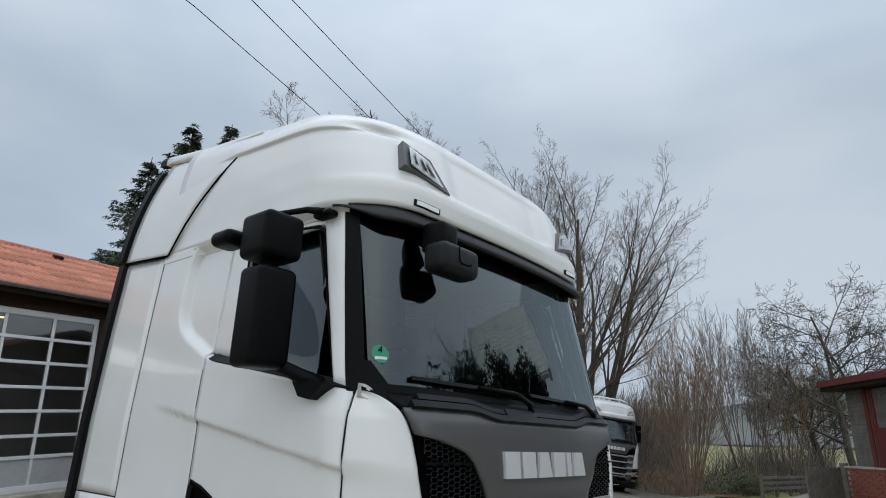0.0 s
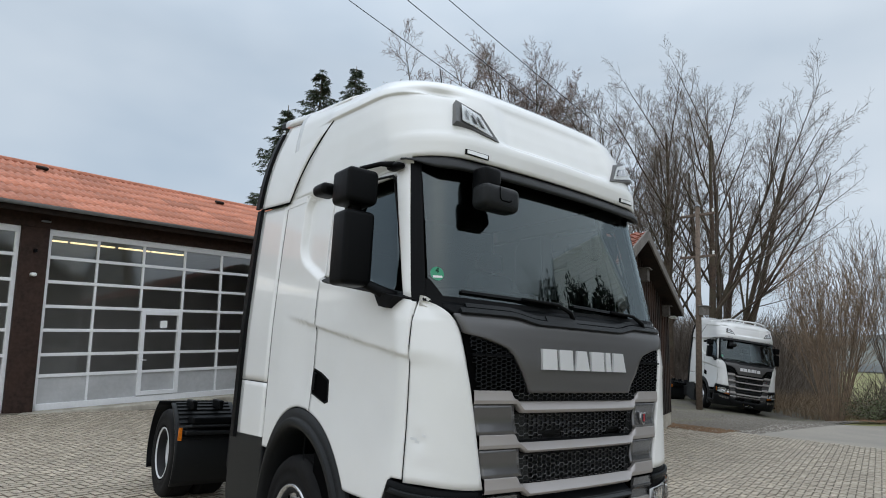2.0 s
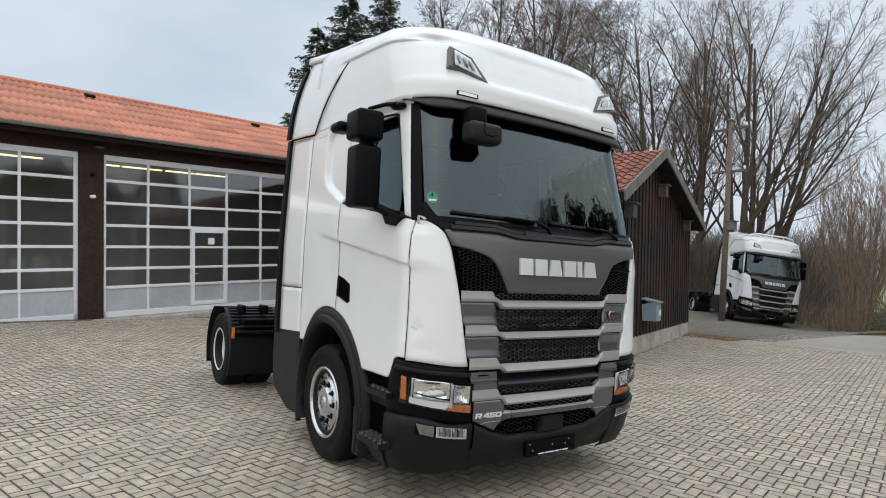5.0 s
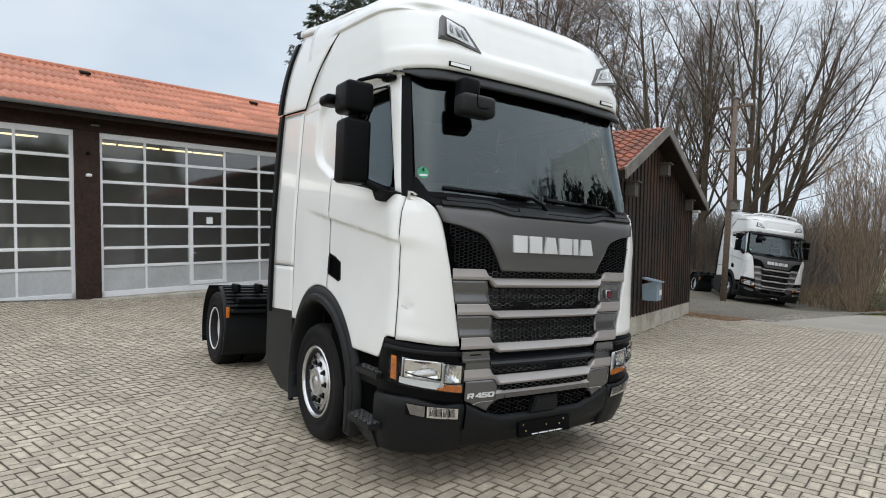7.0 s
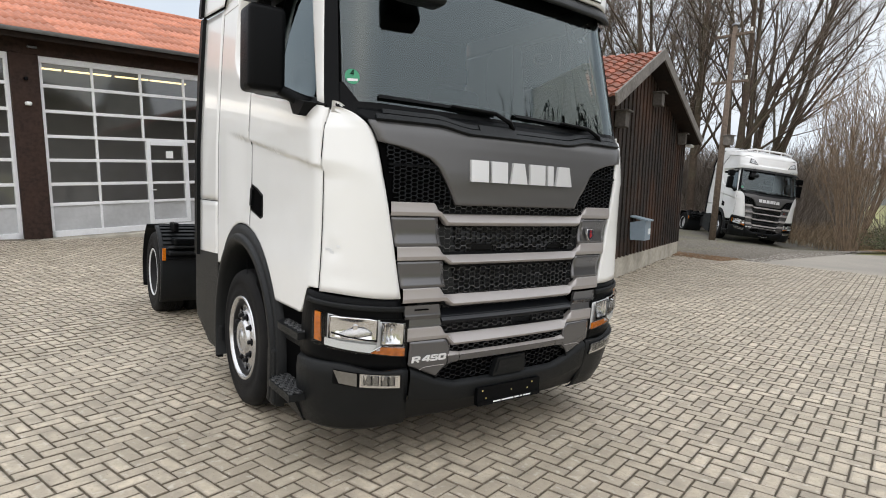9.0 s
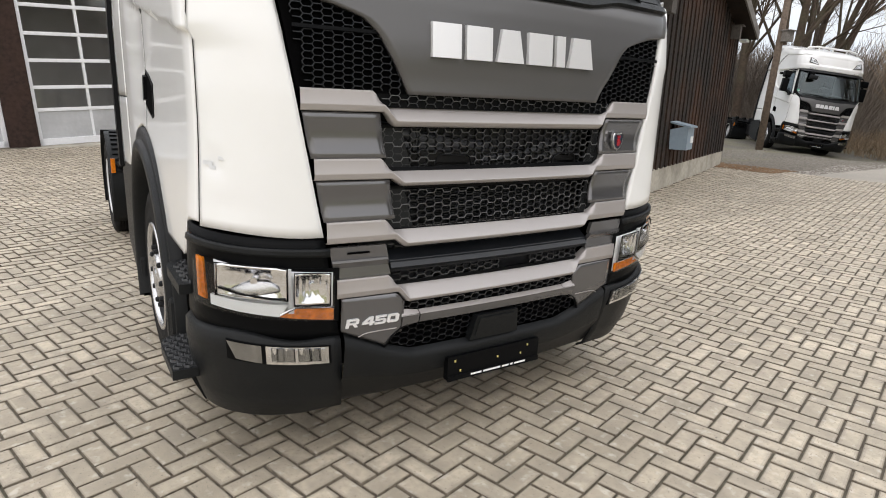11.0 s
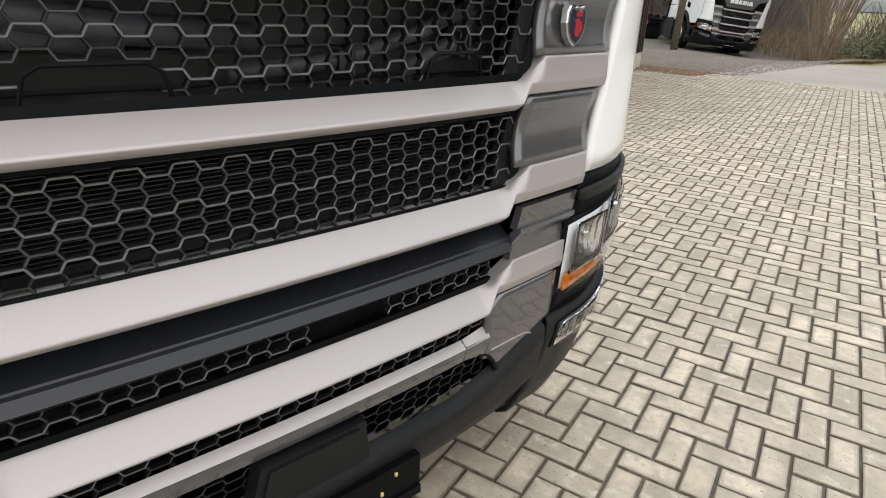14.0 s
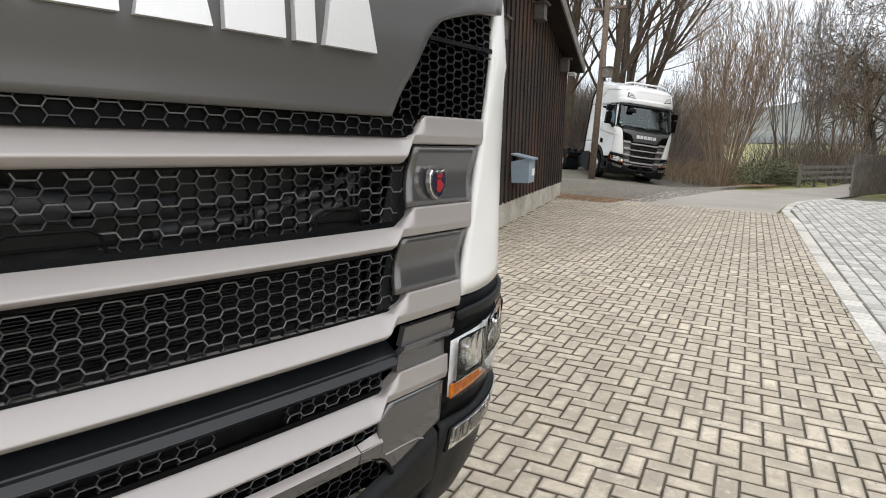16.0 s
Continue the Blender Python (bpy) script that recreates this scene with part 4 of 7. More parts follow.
        part("fog_lens", fq(0.04, 0.58, 0.006, 0.032, 0.0), CLEAR, fog, "clear fog lens")
        part("cornering_lens", az_quad((fa + (fb - fa) * 0.64, lo(0.64) + 0.004), (fa + (fb - fa) * 0.90, lo(0.90) + 0.010), (fa + (fb - fa) * 0.99, hi(0.99) - 0.004), (fa + (fb - fa) * 0.64, hi(0.64) - 0.004), s, 0.022, 0.006, (8, 4)), BOWL, fog, "clear side lens")
        # head lamp: black surround, bowl, reflectors, lens
        sur = part("lamp_surround", az_quad((a_v(0.752, 0.7), 0.605), (a_u(-0.43, 0.75), 0.69), (a_u(-0.40, 1.0), 1.07), (a_v(0.818, 1.0), 1.02), s, -0.006, 0.02, (24, 10)), BLACK, T, "black lamp surround", True)
        part("surround_rib", az_quad((a_v(0.80, 0.9), 0.955), (a_u(-0.33, 0.99), 1.005), (a_u(-0.31, 1.0), 1.03), (a_v(0.80, 0.95), 0.985), s, 0.012, 0.02, (22, 4)), BUMPER, sur, "", True)
        h0, h1 = a_v(0.785, 0.8), a_v(1.213, 0.8)
        lamp = part("head_lamp", az_quad((h0 - 0.03, 0.685), (h1 + 0.10, 0.765), (h1 + 0.10, 0.965), (h0 - 0.03, 0.905), s, -0.003, 0.003, (16, 6)), BLACK, T, "rectangular head lamp with clear lens")
        part("reflector_shell", az_quad((h0, 0.70), (h1 - 0.09, 0.785), (h1 - 0.09, 0.95), (h0, 0.89), s, -0.001, 0.001, (16, 6)), STEEL, lamp, "", True)
        for v0, v1, z0, z1 in ((0.958, 1.175, 0.80, 0.925), (0.80, 0.935, 0.765, 0.895)):
            rows = []
            for f in wave(13, 0, 1):
                row = []
                for g in wave(31, 0, 1):
                    v = v0 + (v1 - v0) * g
                    z = z0 + (z1 - z0) * f + 0.02 * (g if v0 > 0.9 else g * 0.6)
                    rib = (0.0011 * math.sin(g * 34) + 0.0008 * math.sin(f * 17 + g * 5)) * smooth01((f - 0.2) / 0.2)
                    hollow = 0.017 * math.sin(math.pi * g) * math.sin(math.pi * f)
                    row.append(cab(a_v(v, z), z, s, 0.021 - 0.004 * f - hollow + rib))
                rows.append(row)
            part("reflector", grid_sheet(rows, 0.001, INSIDE), CHROME, lamp, "faceted chrome reflector", True)
            part("bowl_rim", tube([cab(a_v(p, q), q, s, 0.0225) for p, q in ((v0, z0), (v1, z0 + (0.02 if v0 > 0.9 else 0.012)), (v1, z1 + (0.02 if v0 > 0.9 else 0.012)), (v0, z1), (v0, z0))], 0.0028, 5), BLACK, lamp)
            vc, zc = v0 + (v1 - v0) * 0.5, z0 + (z1 - z0) * 0.55 + 0.01
            ov = [(vc + 0.011 * math.cos(t), zc + 0.013 * math.sin(t)) for t in wave(13, 0, 2 * math.pi)[:-1]]
            part("bulb_cap", prism([(s * p, q) for p, q in ov][::s], lambda p, q, d: front(p, q, d), 0.004, 0.016), CHROME, lamp)
        dome = [[cab(a_v(1.066 - 0.088 * math.cos(t) * k, 0.833), 0.826 + 0.010 * math.cos(t) * k + 0.052 * math.sin(t) * k, s, 0.013 + 0.012 * (1 - k * k)) for t in wave(15, 0, math.pi)] for k in (0.02, 0.3, 0.6, 0.85, 1.0)]
        part("lens_dome", grid_sheet(dome, 0.001, INSIDE), ALLOY, lamp, "satin half-round lamp dome", True)
        part("shutter_line", tube([cab(a_v(p, q), q, s, 0.0235) for p, q in ((1.165, 0.852), (1.11, 0.834), (1.06, 0.823), (1.01, 0.812), (0.965, 0.808))], 0.0045, 6), BLACK, lamp)
        part("chrome_line", tube([cab(a_v(p, q), q, s, 0.021) for p, q in ((0.79, 0.757), (0.86, 0.764), (0.93, 0.772), (0.985, 0.745))], 0.005, 6), CHROME, lamp)
        part("lamp_divider", az_quad((a_v(0.935, 0.8), 0.745), (a_v(0.955, 0.8), 0.745), (a_v(0.965, 0.9), 0.92), (a_v(0.945, 0.9), 0.92), s, 0.014, 0.01, (4, 6)), STEEL, lamp)
        part("daylight_strip", az_quad((a_v(0.985, 0.75), 0.738), (h1 - 0.085, 0.780), (h1 - 0.085, 0.820), (a_v(0.955, 0.75), 0.782), s, 0.019, 0.012, (12, 4)), LENSWHITE, lamp, "white daylight running strip")
        part("indicator", az_quad((h0, 0.70), (a_v(0.985, 0.75), 0.735), (a_v(0.93, 0.75), 0.765), (h0, 0.745), s, 0.014, 0.008, (8, 3)), ORANGE, lamp, "orange indicator lens")
        part("side_indicator", az_quad((h1 - 0.035, 0.792), (h1 + 0.05, 0.80), (h1 + 0.055, 0.957), (h1 - 0.015, 0.952), s, 0.012, 0.008, (5, 4)), ORANGE, lamp, "orange side indicator")
        part("lamp_lens", az_quad((h0, 0.70), (h1 + 0.06, 0.782), (h1 + 0.06, 0.955), (h0, 0.89), s, 0.026, 0.0, (18, 6)), CLEAR, lamp, "clear lamp lens", True)
    # white corner panels
    for s in (1, -1):
        rows = []
        for z in [1.03 + k * 0.04 for k in range(21)] + [1.86 + 0.2055 * math.sin(radians(k * 3)) for k in range(31)]:
            a0, a1 = a_v(edge_v(z), z), a_u(-0.232, z)
            row = []
            for g in wave(26, 0, 1):
                a = a0 + (a1 - a0) * g
                zz = z + 0.035 * smooth01(g / 0.9) * (1 - smooth01((z - 1.03) / 0.2))
                p = cab(a, zz, s)
                rnd = 0.016 * smooth01((z - 1.94) / 0.06) * (1 - smooth01(g / 0.6)) - 0.012 * (1 - smooth01(g / 0.05)) * smooth01((z - 1.55) / 0.2)
                knock = 0.0 if s > 0 else -0.010 * math.exp(-((p.x + 0.165) / 0.035) ** 2 - ((zz - 1.30) / 0.028) ** 2) - 0.007 * math.exp(-((p.x + 0.12) / 0.06) ** 2 - ((zz - 1.145) / 0.02) ** 2) + 0.004 * math.exp(-((p.x + 0.155) / 0.03) ** 2 - ((zz - 1.345) / 0.02) ** 2)
                row.append(cab(a, zz, s, fold(p.x, zz) * g + rnd + knock))
            rows.append(row)
        cp = part("corner_panel", grid_sheet(rows, 0.03, INSIDE), WHITE, T, "white wind deflector panel with small dents" if s < 0 else "white wind deflector panel", True)
        if s < 0:
            for uu, zz, w in ((-0.205, 1.30, 0.035), (-0.18, 1.285, 0.02), (-0.15, 1.318, 0.018)):
                part("dent_scuff", az_quad((a_u(uu, zz), zz - 0.006), (a_u(uu + w, zz), zz - 0.01), (a_u(uu + w, zz), zz + 0.004), (a_u(uu, zz), zz + 0.008), s, -0.0105, 0.001, (4, 3)), STEEL, cp, "scuffed paint")
            part("scratch", tube([cab(a_u(-0.22, 1.135), 1.135, s, -0.012), cab(a_u(-0.17, 1.12), 1.12, s, -0.012), cab(a_u(-0.13, 1.125), 1.125, s, -0.012)], 0.002, 5), BLACK, cp)
    # doors, side panels, deflectors
    for s in (1, -1):
        us = wave(44, -0.242, -1.418)
        def low(u):
            z = max(0.915, arch_z(u, 0.852))
            return z + 0.165 * (1 - smooth01((-u - 0.33) / 0.10))
        door = part("door", side_panel(us, low, lambda u: belt(u) + 0.03, s, 84), WHITE, T, "white cab door", True)
        part("door_rear_frame", side_panel(wave(8, -1.225, -1.418), lambda u: belt(u) + 0.036, lambda u: 2.985, s, 14), WHITE, door, "", True)
        part("door_top_frame", side_panel(wave(20, -0.50, -1.223), lambda u: 2.925 - 0.02 * smooth01((-u - 0.37) / 0.3), lambda u: 2.985, s, 4), WHITE, door, "", True)
        gl = []
        for f in wave(10, 0, 1):
            z = 2.08 + (2.93 - 2.08) * f
            u0 = cab(1.80 - 0.02 * (z - 2.07), z, 1).x
            gl.append([skin(u, max(z, belt(u) + 0.03), s, -0.008 - 0.085 * f) for u in wave(18, u0, -1.235)])
        part("door_window", grid_sheet(gl, 0.0, INSIDE), SIDEGLASS, door, "tinted door window", True)
        bead = [[skin(u, belt(u) + d, s, o) for u in wave(16, -0.26, -1.37)] for d, o in ((0.005, 0.0), (0.012, 0.018), (0.035, 0.02), (0.045, 0.0))]
        part("window_seal", grid_sheet(bead, 0.004, INSIDE), BLACK, door)
        seal = [skin(u, z, s, 0.0) for u, z in ((-1.23, belt(-1.23) + 0.04), (-1.235, 2.5), (-1.22, 2.88), (-1.18, 2.925), (-0.8, 2.925), (-0.61, 2.91), (-0.555, 2.86), (-0.47, 2.5), (-0.36, 2.13))]
        part("window_gasket", tube(seal, 0.010, 6), BLACK, door)
        # handle pocket
        hp = [(-1.395, 1.625), (-1.30, 1.60), (-1.185, 1.555), (-1.165, 1.43), (-1.20, 1.418), (-1.395, 1.47)]
        hpm = [(-1.405, 1.637), (-1.29, 1.611), (-1.172, 1.566), (-1.150, 1.42), (-1.19, 1.405), (-1.405, 1.458)]
        handle = part("door_handle", prism(hpm[::s], lambda p, q, d: skin(p, q, s, d), -0.004, 0.004), BLACK, door, "black recessed door handle")
        # near-black sheet drawn as the shade of the pocket
        part("handle_pocket", prism([(p, q) for p, q in hp][::s], lambda p, q, d: skin(p, q, s, d), 0.001, 0.0055), VOID, handle)
        part("handle_grip", prism([(-1.385, 1.61), (-1.345, 1.60), (-1.345, 1.49), (-1.385, 1.485)][::s], lambda p, q, d: skin(p, q, s, d), 0.004, 0.02), BLACK, handle)
        # pillar
        rows = []
        for z in wave(16, 2.07, 3.0):
            a0, a1 = 1.688 - 0.088 * (z - 2.07), 1.80 - 0.02 * (z - 2.07)
            rows.append([cab(a0 + (a1 - a0) * g, z, s, -0.004 - 0.012 * g) for g in wave(8, 0, 1)])
        part("front_pillar", grid_sheet(rows, 0.03, INSIDE), WHITE, T, "white windscreen pillar", True)
        # side panel behind the door
        part("cab_side_panel", side_panel(wave(56, -1.426, -2.185), lambda u: max(1.0, arch_z(u, 0.852)), lambda u: 2.99, s, 96), WHITE, T, "white rear side panel of the cab", True)
        # black tubes paint the shade of the gaps between the panels
        for line in ([(-0.237, 1.08 + k * 0.09) for k in range(11)], [(-1.422, 1.0 + k * 0.1) for k in range(14)], [(-2.191, 1.3 + k * 0.1) for k in range(18)]):
            part("panel_gap_shade", tube([skin(u, z, s, -0.002) for u, z in line], 0.0028, 5), BLACK, T)
        part("panel_gap_shade", tube([skin(u, 1.49, s, -0.002) for u in wave(6, -2.197, -2.77)], 0.0028, 5), BLACK, T)
        rail = [[cab(a_u(u, z, ROOF), z, s, 0.002 + (o - 0.002) * smooth01((u + 1.80) / 0.06), ROOF) for u in wave(40, -0.42, -2.185)] for z, o in ((2.945, -0.046), (2.958, -0.040), (2.990, -0.003), (3.002, 0.003))]
        part("roof_joint", grid_sheet(rail, 0.01, INSIDE), WHITE, T)
        # deflector
        def upper(u, z):
            p = cab(a_u(u, 3.0), 3.0, s, 0.0)
            k = (z - 3.0) / 0.75
            return Vector((u, p.y - s * (0.006 + 0.10 * max(0, k) ** 2.5) + s * 0.024, z))
        rows = []
        for f in wave(30, 0, 1):
            row = []
            for g in wave(12, 0, 1):
                seam = lerp_table([(0.0, -2.12), (0.3, -1.97), (0.5, -1.85), (0.8, -1.64), (1.0, -1.46)], f)[0]
                rear = -2.77 + 0.16 * f
                u = seam + (rear - seam) * g
                top = 3.61 + (-u - 1.46) * 0.205
                low = 2.995 + (-u - 2.12) * 0.075
                row.append(upper(u, low + (top - low) * f))
            rows.append(row)
        de = part("side_deflector", grid_sheet(rows, 0.03, INSIDE), WHITE, T, "white upper side air deflector behind the cab", True)
        # dark tubes along the deflector seams, drawn as the shade in them
        seam = [upper(lerp_table([(0.0, -2.12), (0.3, -1.97), (0.5, -1.85), (0.8, -1.64), (1.0, -1.46)], f)[0] + 0.004, lerp_table([(0.0, 2.995), (1.0, 3.60)], f)[0]) + Vector((0, s * 0.002, 0)) for f in wave(24, 0, 1)]
        part("seam_gap_shade", tube(seam, 0.0065, 6), VOID, de)
        part("seam_gap_shade", tube([upper(u, 2.99 + (-u - 2.12) * 0.075) for u in wave(8, -2.13, -2.77)], 0.008, 6), VOID, de)
        ed = [[upper(u, 2.995 + 0.06 + f * 0.72) + Vector((0, s * k * 0.03, 0)) for k, u in ((0.1, -2.765 + 0.16 * f), (0.85, -2.785 + 0.16 * f), (0.9, -2.86 + 0.16 * f))] for f in wave(20, 0, 1)]
        part("deflector_edge", grid_sheet(ed, 0.03, INSIDE), BLACK, de, "black rubber edge")
        lowd = part("lower_deflector", side_panel(wave(8, -2.197, -2.77), lambda u: 1.495, lambda u: 2.985 + (-u - 2.19) * 0.075, s, 30), WHITE, T, "white lower side air deflector", True)
        ed = [[cab(a_u(u, z), z, s, o) for u, o in ((-2.768, 0.004), (-2.785, 0.026), (-2.86, 0.028))] for z in wave(20, 1.0, 3.04)]
        part("deflector_edge", grid_sheet(ed, 0.03, INSIDE), BLACK, lowd, "black rubber edge")
        part("deflector_foot", side_panel(wave(8, -2.197, -2.77), lambda u: 1.02, lambda u: 1.485, s, 12), WHITE, T, "white lower panel", True)
        # wheel arch
        rows = []
        for t in wave(40, radians(-18), radians(200)):
            rows.append([Vector((WHEEL_U + r * math.cos(t) * (1.0 if math.cos(t) > 0 else ARCH_REAR), s * v, 0.5 + r * math.sin(t))) for r, v in ((0.66, 0.86), (0.70, 1.24), (0.715, 1.268), (0.735, 1.278), (0.765, 1.276), (0.774, 1.268), (0.777, 1.252), (0.785, 1.25), (0.84, 1.25), (0.848, 1.2))])
        arch = part("wheel_arch", grid_sheet(rows, 0.0, (WHEEL_U, s * 1.0, 0.5)), BUMPER, T, "black plastic wheel arch", True)
        part("arch_leg", rbox(WHEEL_U + 0.665, WHEEL_U + 0.80, min(s * 0.92, s * 1.27), max(s * 0.92, s * 1.27), 0.24, 0.62, 0.025), BUMPER, arch)
        part("arch_leg", rbox(WHEEL_U - 0.615, WHEEL_U - 0.50, min(s * 0.92, s * 1.262), max(s * 0.92, s * 1.262), 0.27, 0.50, 0.025), BUMPER, arch)
        # near-black block colours the wheel well as if unlit
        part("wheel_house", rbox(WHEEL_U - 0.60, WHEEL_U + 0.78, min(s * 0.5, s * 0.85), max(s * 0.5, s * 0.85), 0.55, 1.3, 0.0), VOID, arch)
        # entry steps
        # near-black back wall, coloured as the shade behind the treads
        st = part("entry_step", rbox(-0.85, -0.4, min(s * 0.88, s * 0.98), max(s * 0.88, s * 0.98), 0.27, 0.95, 0.01), VOID, T, "black entry steps with grip treads")
        for u0, u1, v1, z in ((-0.76, -0.36, 1.285, 0.81), (-0.77, -0.36, 1.33, 0.455)):
            plan = [(u1, 0.96), (u1, v1), (u0 + 0.10, v1), (u0 + 0.045, v1 - 0.012), (u0 + 0.012, v1 - 0.05), (u0, 0.96)]
            tr = part("step_tread", prism([(p, s * q) for p, q in plan][::-s], lambda p, q, d: Vector((p, q, d)), z - 0.04, z), BUMPER, st)
            for i in range(11):
                for j in range(9):
                    cx, cy = u0 + 0.03 + i * 0.035, 0.985 + j * 0.040 + (0.020 if i % 2 else 0.0)
                    if cy < v1 - 0.025 and cx < u1 - 0.015 and not (i == 0 and cy > v1 - 0.1) and not (i == 1 and cy > v1 - 0.045):
                        part("tread_stud", moved(lathe([(0.0205, 0.0), (0.0195, 0.009), (0.0155, 0.009), (0.014, 0.001)], 6, "z"), Matrix.Translation((cx, s * cy, z))), TREAD, tr)
        part("step_skirt", prism([(-0.44, 0.55), (-0.44, 0.76), (-0.80, 0.76), (-0.72, 0.60)][::s], lambda p, q, d: Vector((p, s * (d + (q - 0.55) * 0.3), q)), 1.0, 1.16), BUMPER, st)
        part("step_skirt", prism([(-0.47, 0.25), (-0.47, 0.405), (-0.81, 0.405), (-0.74, 0.33), (-0.62, 0.27)][::s], lambda p, q, d: Vector((p, s * (d + (q - 0.25) * 0.45), q)), 1.0, 1.195), BUMPER, st)
        # side box behind the wheel
        poly = [(-2.19, 0.29), (-2.44, 0.29), (-2.86, 0.45), (-2.89, 0.55), (-2.90, 0.99), (-2.86, 1.03), (-2.19, 1.06)]
        box = part("side_skirt", prism(poly[::-s], lambda p, q, d: Vector((p, s * d, q)), 0.7, 1.222), BUMPER, T, "dark grey side box behind the front wheel")
        lid = [(-2.175, 0.27), (-2.45, 0.27), (-2.87, 0.43), (-2.92, 0.52), (-2.935, 0.96), (-2.925, 1.01), (-2.89, 1.045), (-2.175, 1.075)]
        n_l = len(lid)
        lv, lf = [], []
        for inset, dep in ((0.0, 1.215), (0.0, 1.236), (0.006, 1.243), (0.016, 1.246)):
            cx, cz = -2.55, 0.68
            lv += [Vector((p + (cx - p) * inset * 2, s * dep, q + (cz - q) * inset * 2)) for p, q in lid]
        for k in range(3):
            for i in range(n_l):
                j = (i + 1) % n_l
                f = [k * n_l + i, k * n_l + j, (k + 1) * n_l + j, (k + 1) * n_l + i]
                lf.append(f if s < 0 else f[::-1])
        cap = [3 * n_l + i for i in range(n_l)]
        lf.append(cap if s < 0 else cap[::-1])
        part("box_lid", (lv, lf), BUMPER, box)
        part("box_hinge", tube([(-2.60, s * 1.20, 1.062), (-2.30, s * 1.20, 1.078)], 0.012, 8), BLACK, box)
        part("side_marker", rbox(-2.985, -2.95, min(s * 1.18, s * 1.215), max(s * 1.18, s * 1.215), 0.94, 1.07, 0.005), ORANGE, box, "orange side marker lamp")
        # mirrors
        arm = part("mirror_arm", tube([(-0.53, s * 1.2, 2.955), (-0.57, s * 1.28, 2.95), (-0.66, s * 1.37, 2.92), (-0.68, s * 1.40, 2.86)], [0.022, 0.016, 0.015, 0.018], 10), BLACK, T, "black door mirrors on curved arms", True)
        part("arm_root", rbox(-0.60, -0.47, min(s * 1.15, s * 1.225), max(s * 1.15, s * 1.225), 2.925, 2.965, 0.018), BLACK, arm, "", True)
        part("lower_arm", tube([(-0.42, s * 1.22, 2.08), (-0.5, s * 1.28, 2.13), (-0.64, s * 1.36, 2.2), (-0.67, s * 1.40, 2.28)], [0.05, 0.035, 0.03, 0.03], 10), BLACK, arm, "", True)
        part("lower_root", prism([(-0.31, 2.085), (-0.50, 2.125), (-0.53, 2.10), (-0.48, 2.035), (-0.40, 2.02)][::-s], lambda p, q, d: Vector((p, s * d, q)), 1.2, 1.29), BLACK, arm)
        part("mirror_housing", rbox(-0.72, -0.53, min(s * 1.31, s * 1.52), max(s * 1.31, s * 1.52), 2.15, 2.615, 0.035, 4), BLACK, arm, "", True)
        part("mirror_glass", rbox(-0.727, -0.72, min(s * 1.33, s * 1.50), max(s * 1.33, s * 1.50), 2.24, 2.57, 0.002), MIRRORGLASS, arm)
        part("mirror_housing", rbox(-0.76, -0.53, min(s * 1.30, s * 1.52), max(s * 1.30, s * 1.52), 2.66, 2.885, 0.035, 4), BLACK, arm, "", True)
        part("mirror_neck", rbox(-0.71, -0.63, min(s * 1.36, s * 1.43), max(s * 1.36, s * 1.43), 2.58, 2.68, 0.02), BLACK, arm)
        part("kerb_mirror", rbox(-0.97, -0.80, min(s * 1.42, s * 1.56), max(s * 1.42, s * 1.56), 2.75, 2.83, 0.035, 4), BLACK, arm, "", True)
        if s > 0:
            hinge = Vector((-0.47, 1.2, 0.0))
            arm.matrix_local = Matrix.Translation(hinge) @ Matrix.Rotation(radians(48), 4, "Z") @ Matrix.Translation(-hinge)
        # roof lamps and markers
        def lamp_face(c, off, lift, thick, n=(9, 6)):
            """A flat-faced lamp pane between four (v, z) corners, its outer edge drawn forward of the skin."""
            P = [cab(a_v(v, z, ROOF), z, s, off, ROOF) + Vector((lift * f, 0, 0)) for (v, z), f in zip(c, (0.0, 1.0, 1.0, 0.35))]
            for q in P:
                q.z = roof_z(q.x, q.z)
            rows = [[(P[0] * (1 - g) + P[1] * g) * (1 - f) + (P[3] * (1 - g) + P[2] * g) * f for g in wave(n[0], 0, 1)] for f in wave(n[1], 0, 1)]
            return grid_sheet(rows, thick, INSIDE)
        rl = part("roof_lamp", lamp_face(((0.60, 3.175), (0.935, 3.245), (0.90, 3.415), (0.73, 3.355)), 0.010, 0.045, 0.07), GREY, T, "auxiliary roof lamp in a grey frame")
        inner = ((0.650, 3.202), (0.895, 3.258), (0.872, 3.388), (0.745, 3.338))
        part("roof_lamp_lens", lamp_face(inner, 0.013, 0.043, 0.004), LAMPLENS, rl, "bright lamp reflector")
        for k in range(3):
            f0 = 0.12 + 0.27 * k
            cs = [tuple(inner[0][i] + (inner[1][i] - inner[0][i]) * g for i in (0, 1)) for g in (f0, f0 + 0.2)]
            ct = [tuple(inner[3][i] + (inner[2][i] - inner[3][i]) * g for i in (0, 1)) for g in (f0, f0 + 0.2)]
            mid = lambda a_, b_, h: (a_[0] + (b_[0] - a_[0]) * h, a_[1] + (b_[1] - a_[1]) * h)
            quad = (mid(cs[0], ct[0], 0.25), mid(cs[1], ct[1], 0.25), mid(cs[1], ct[1], 0.75), mid(cs[0], ct[0], 0.75))
            part("lamp_cell", lamp_face(quad, 0.0165, 0.020 + 0.012 * k, 0.003, (4, 3)), BOWL, rl, "dark reflector cell")
        part("roof_lamp_cover", lamp_face(inner, 0.020, 0.043, 0.0), CLEAR, rl)
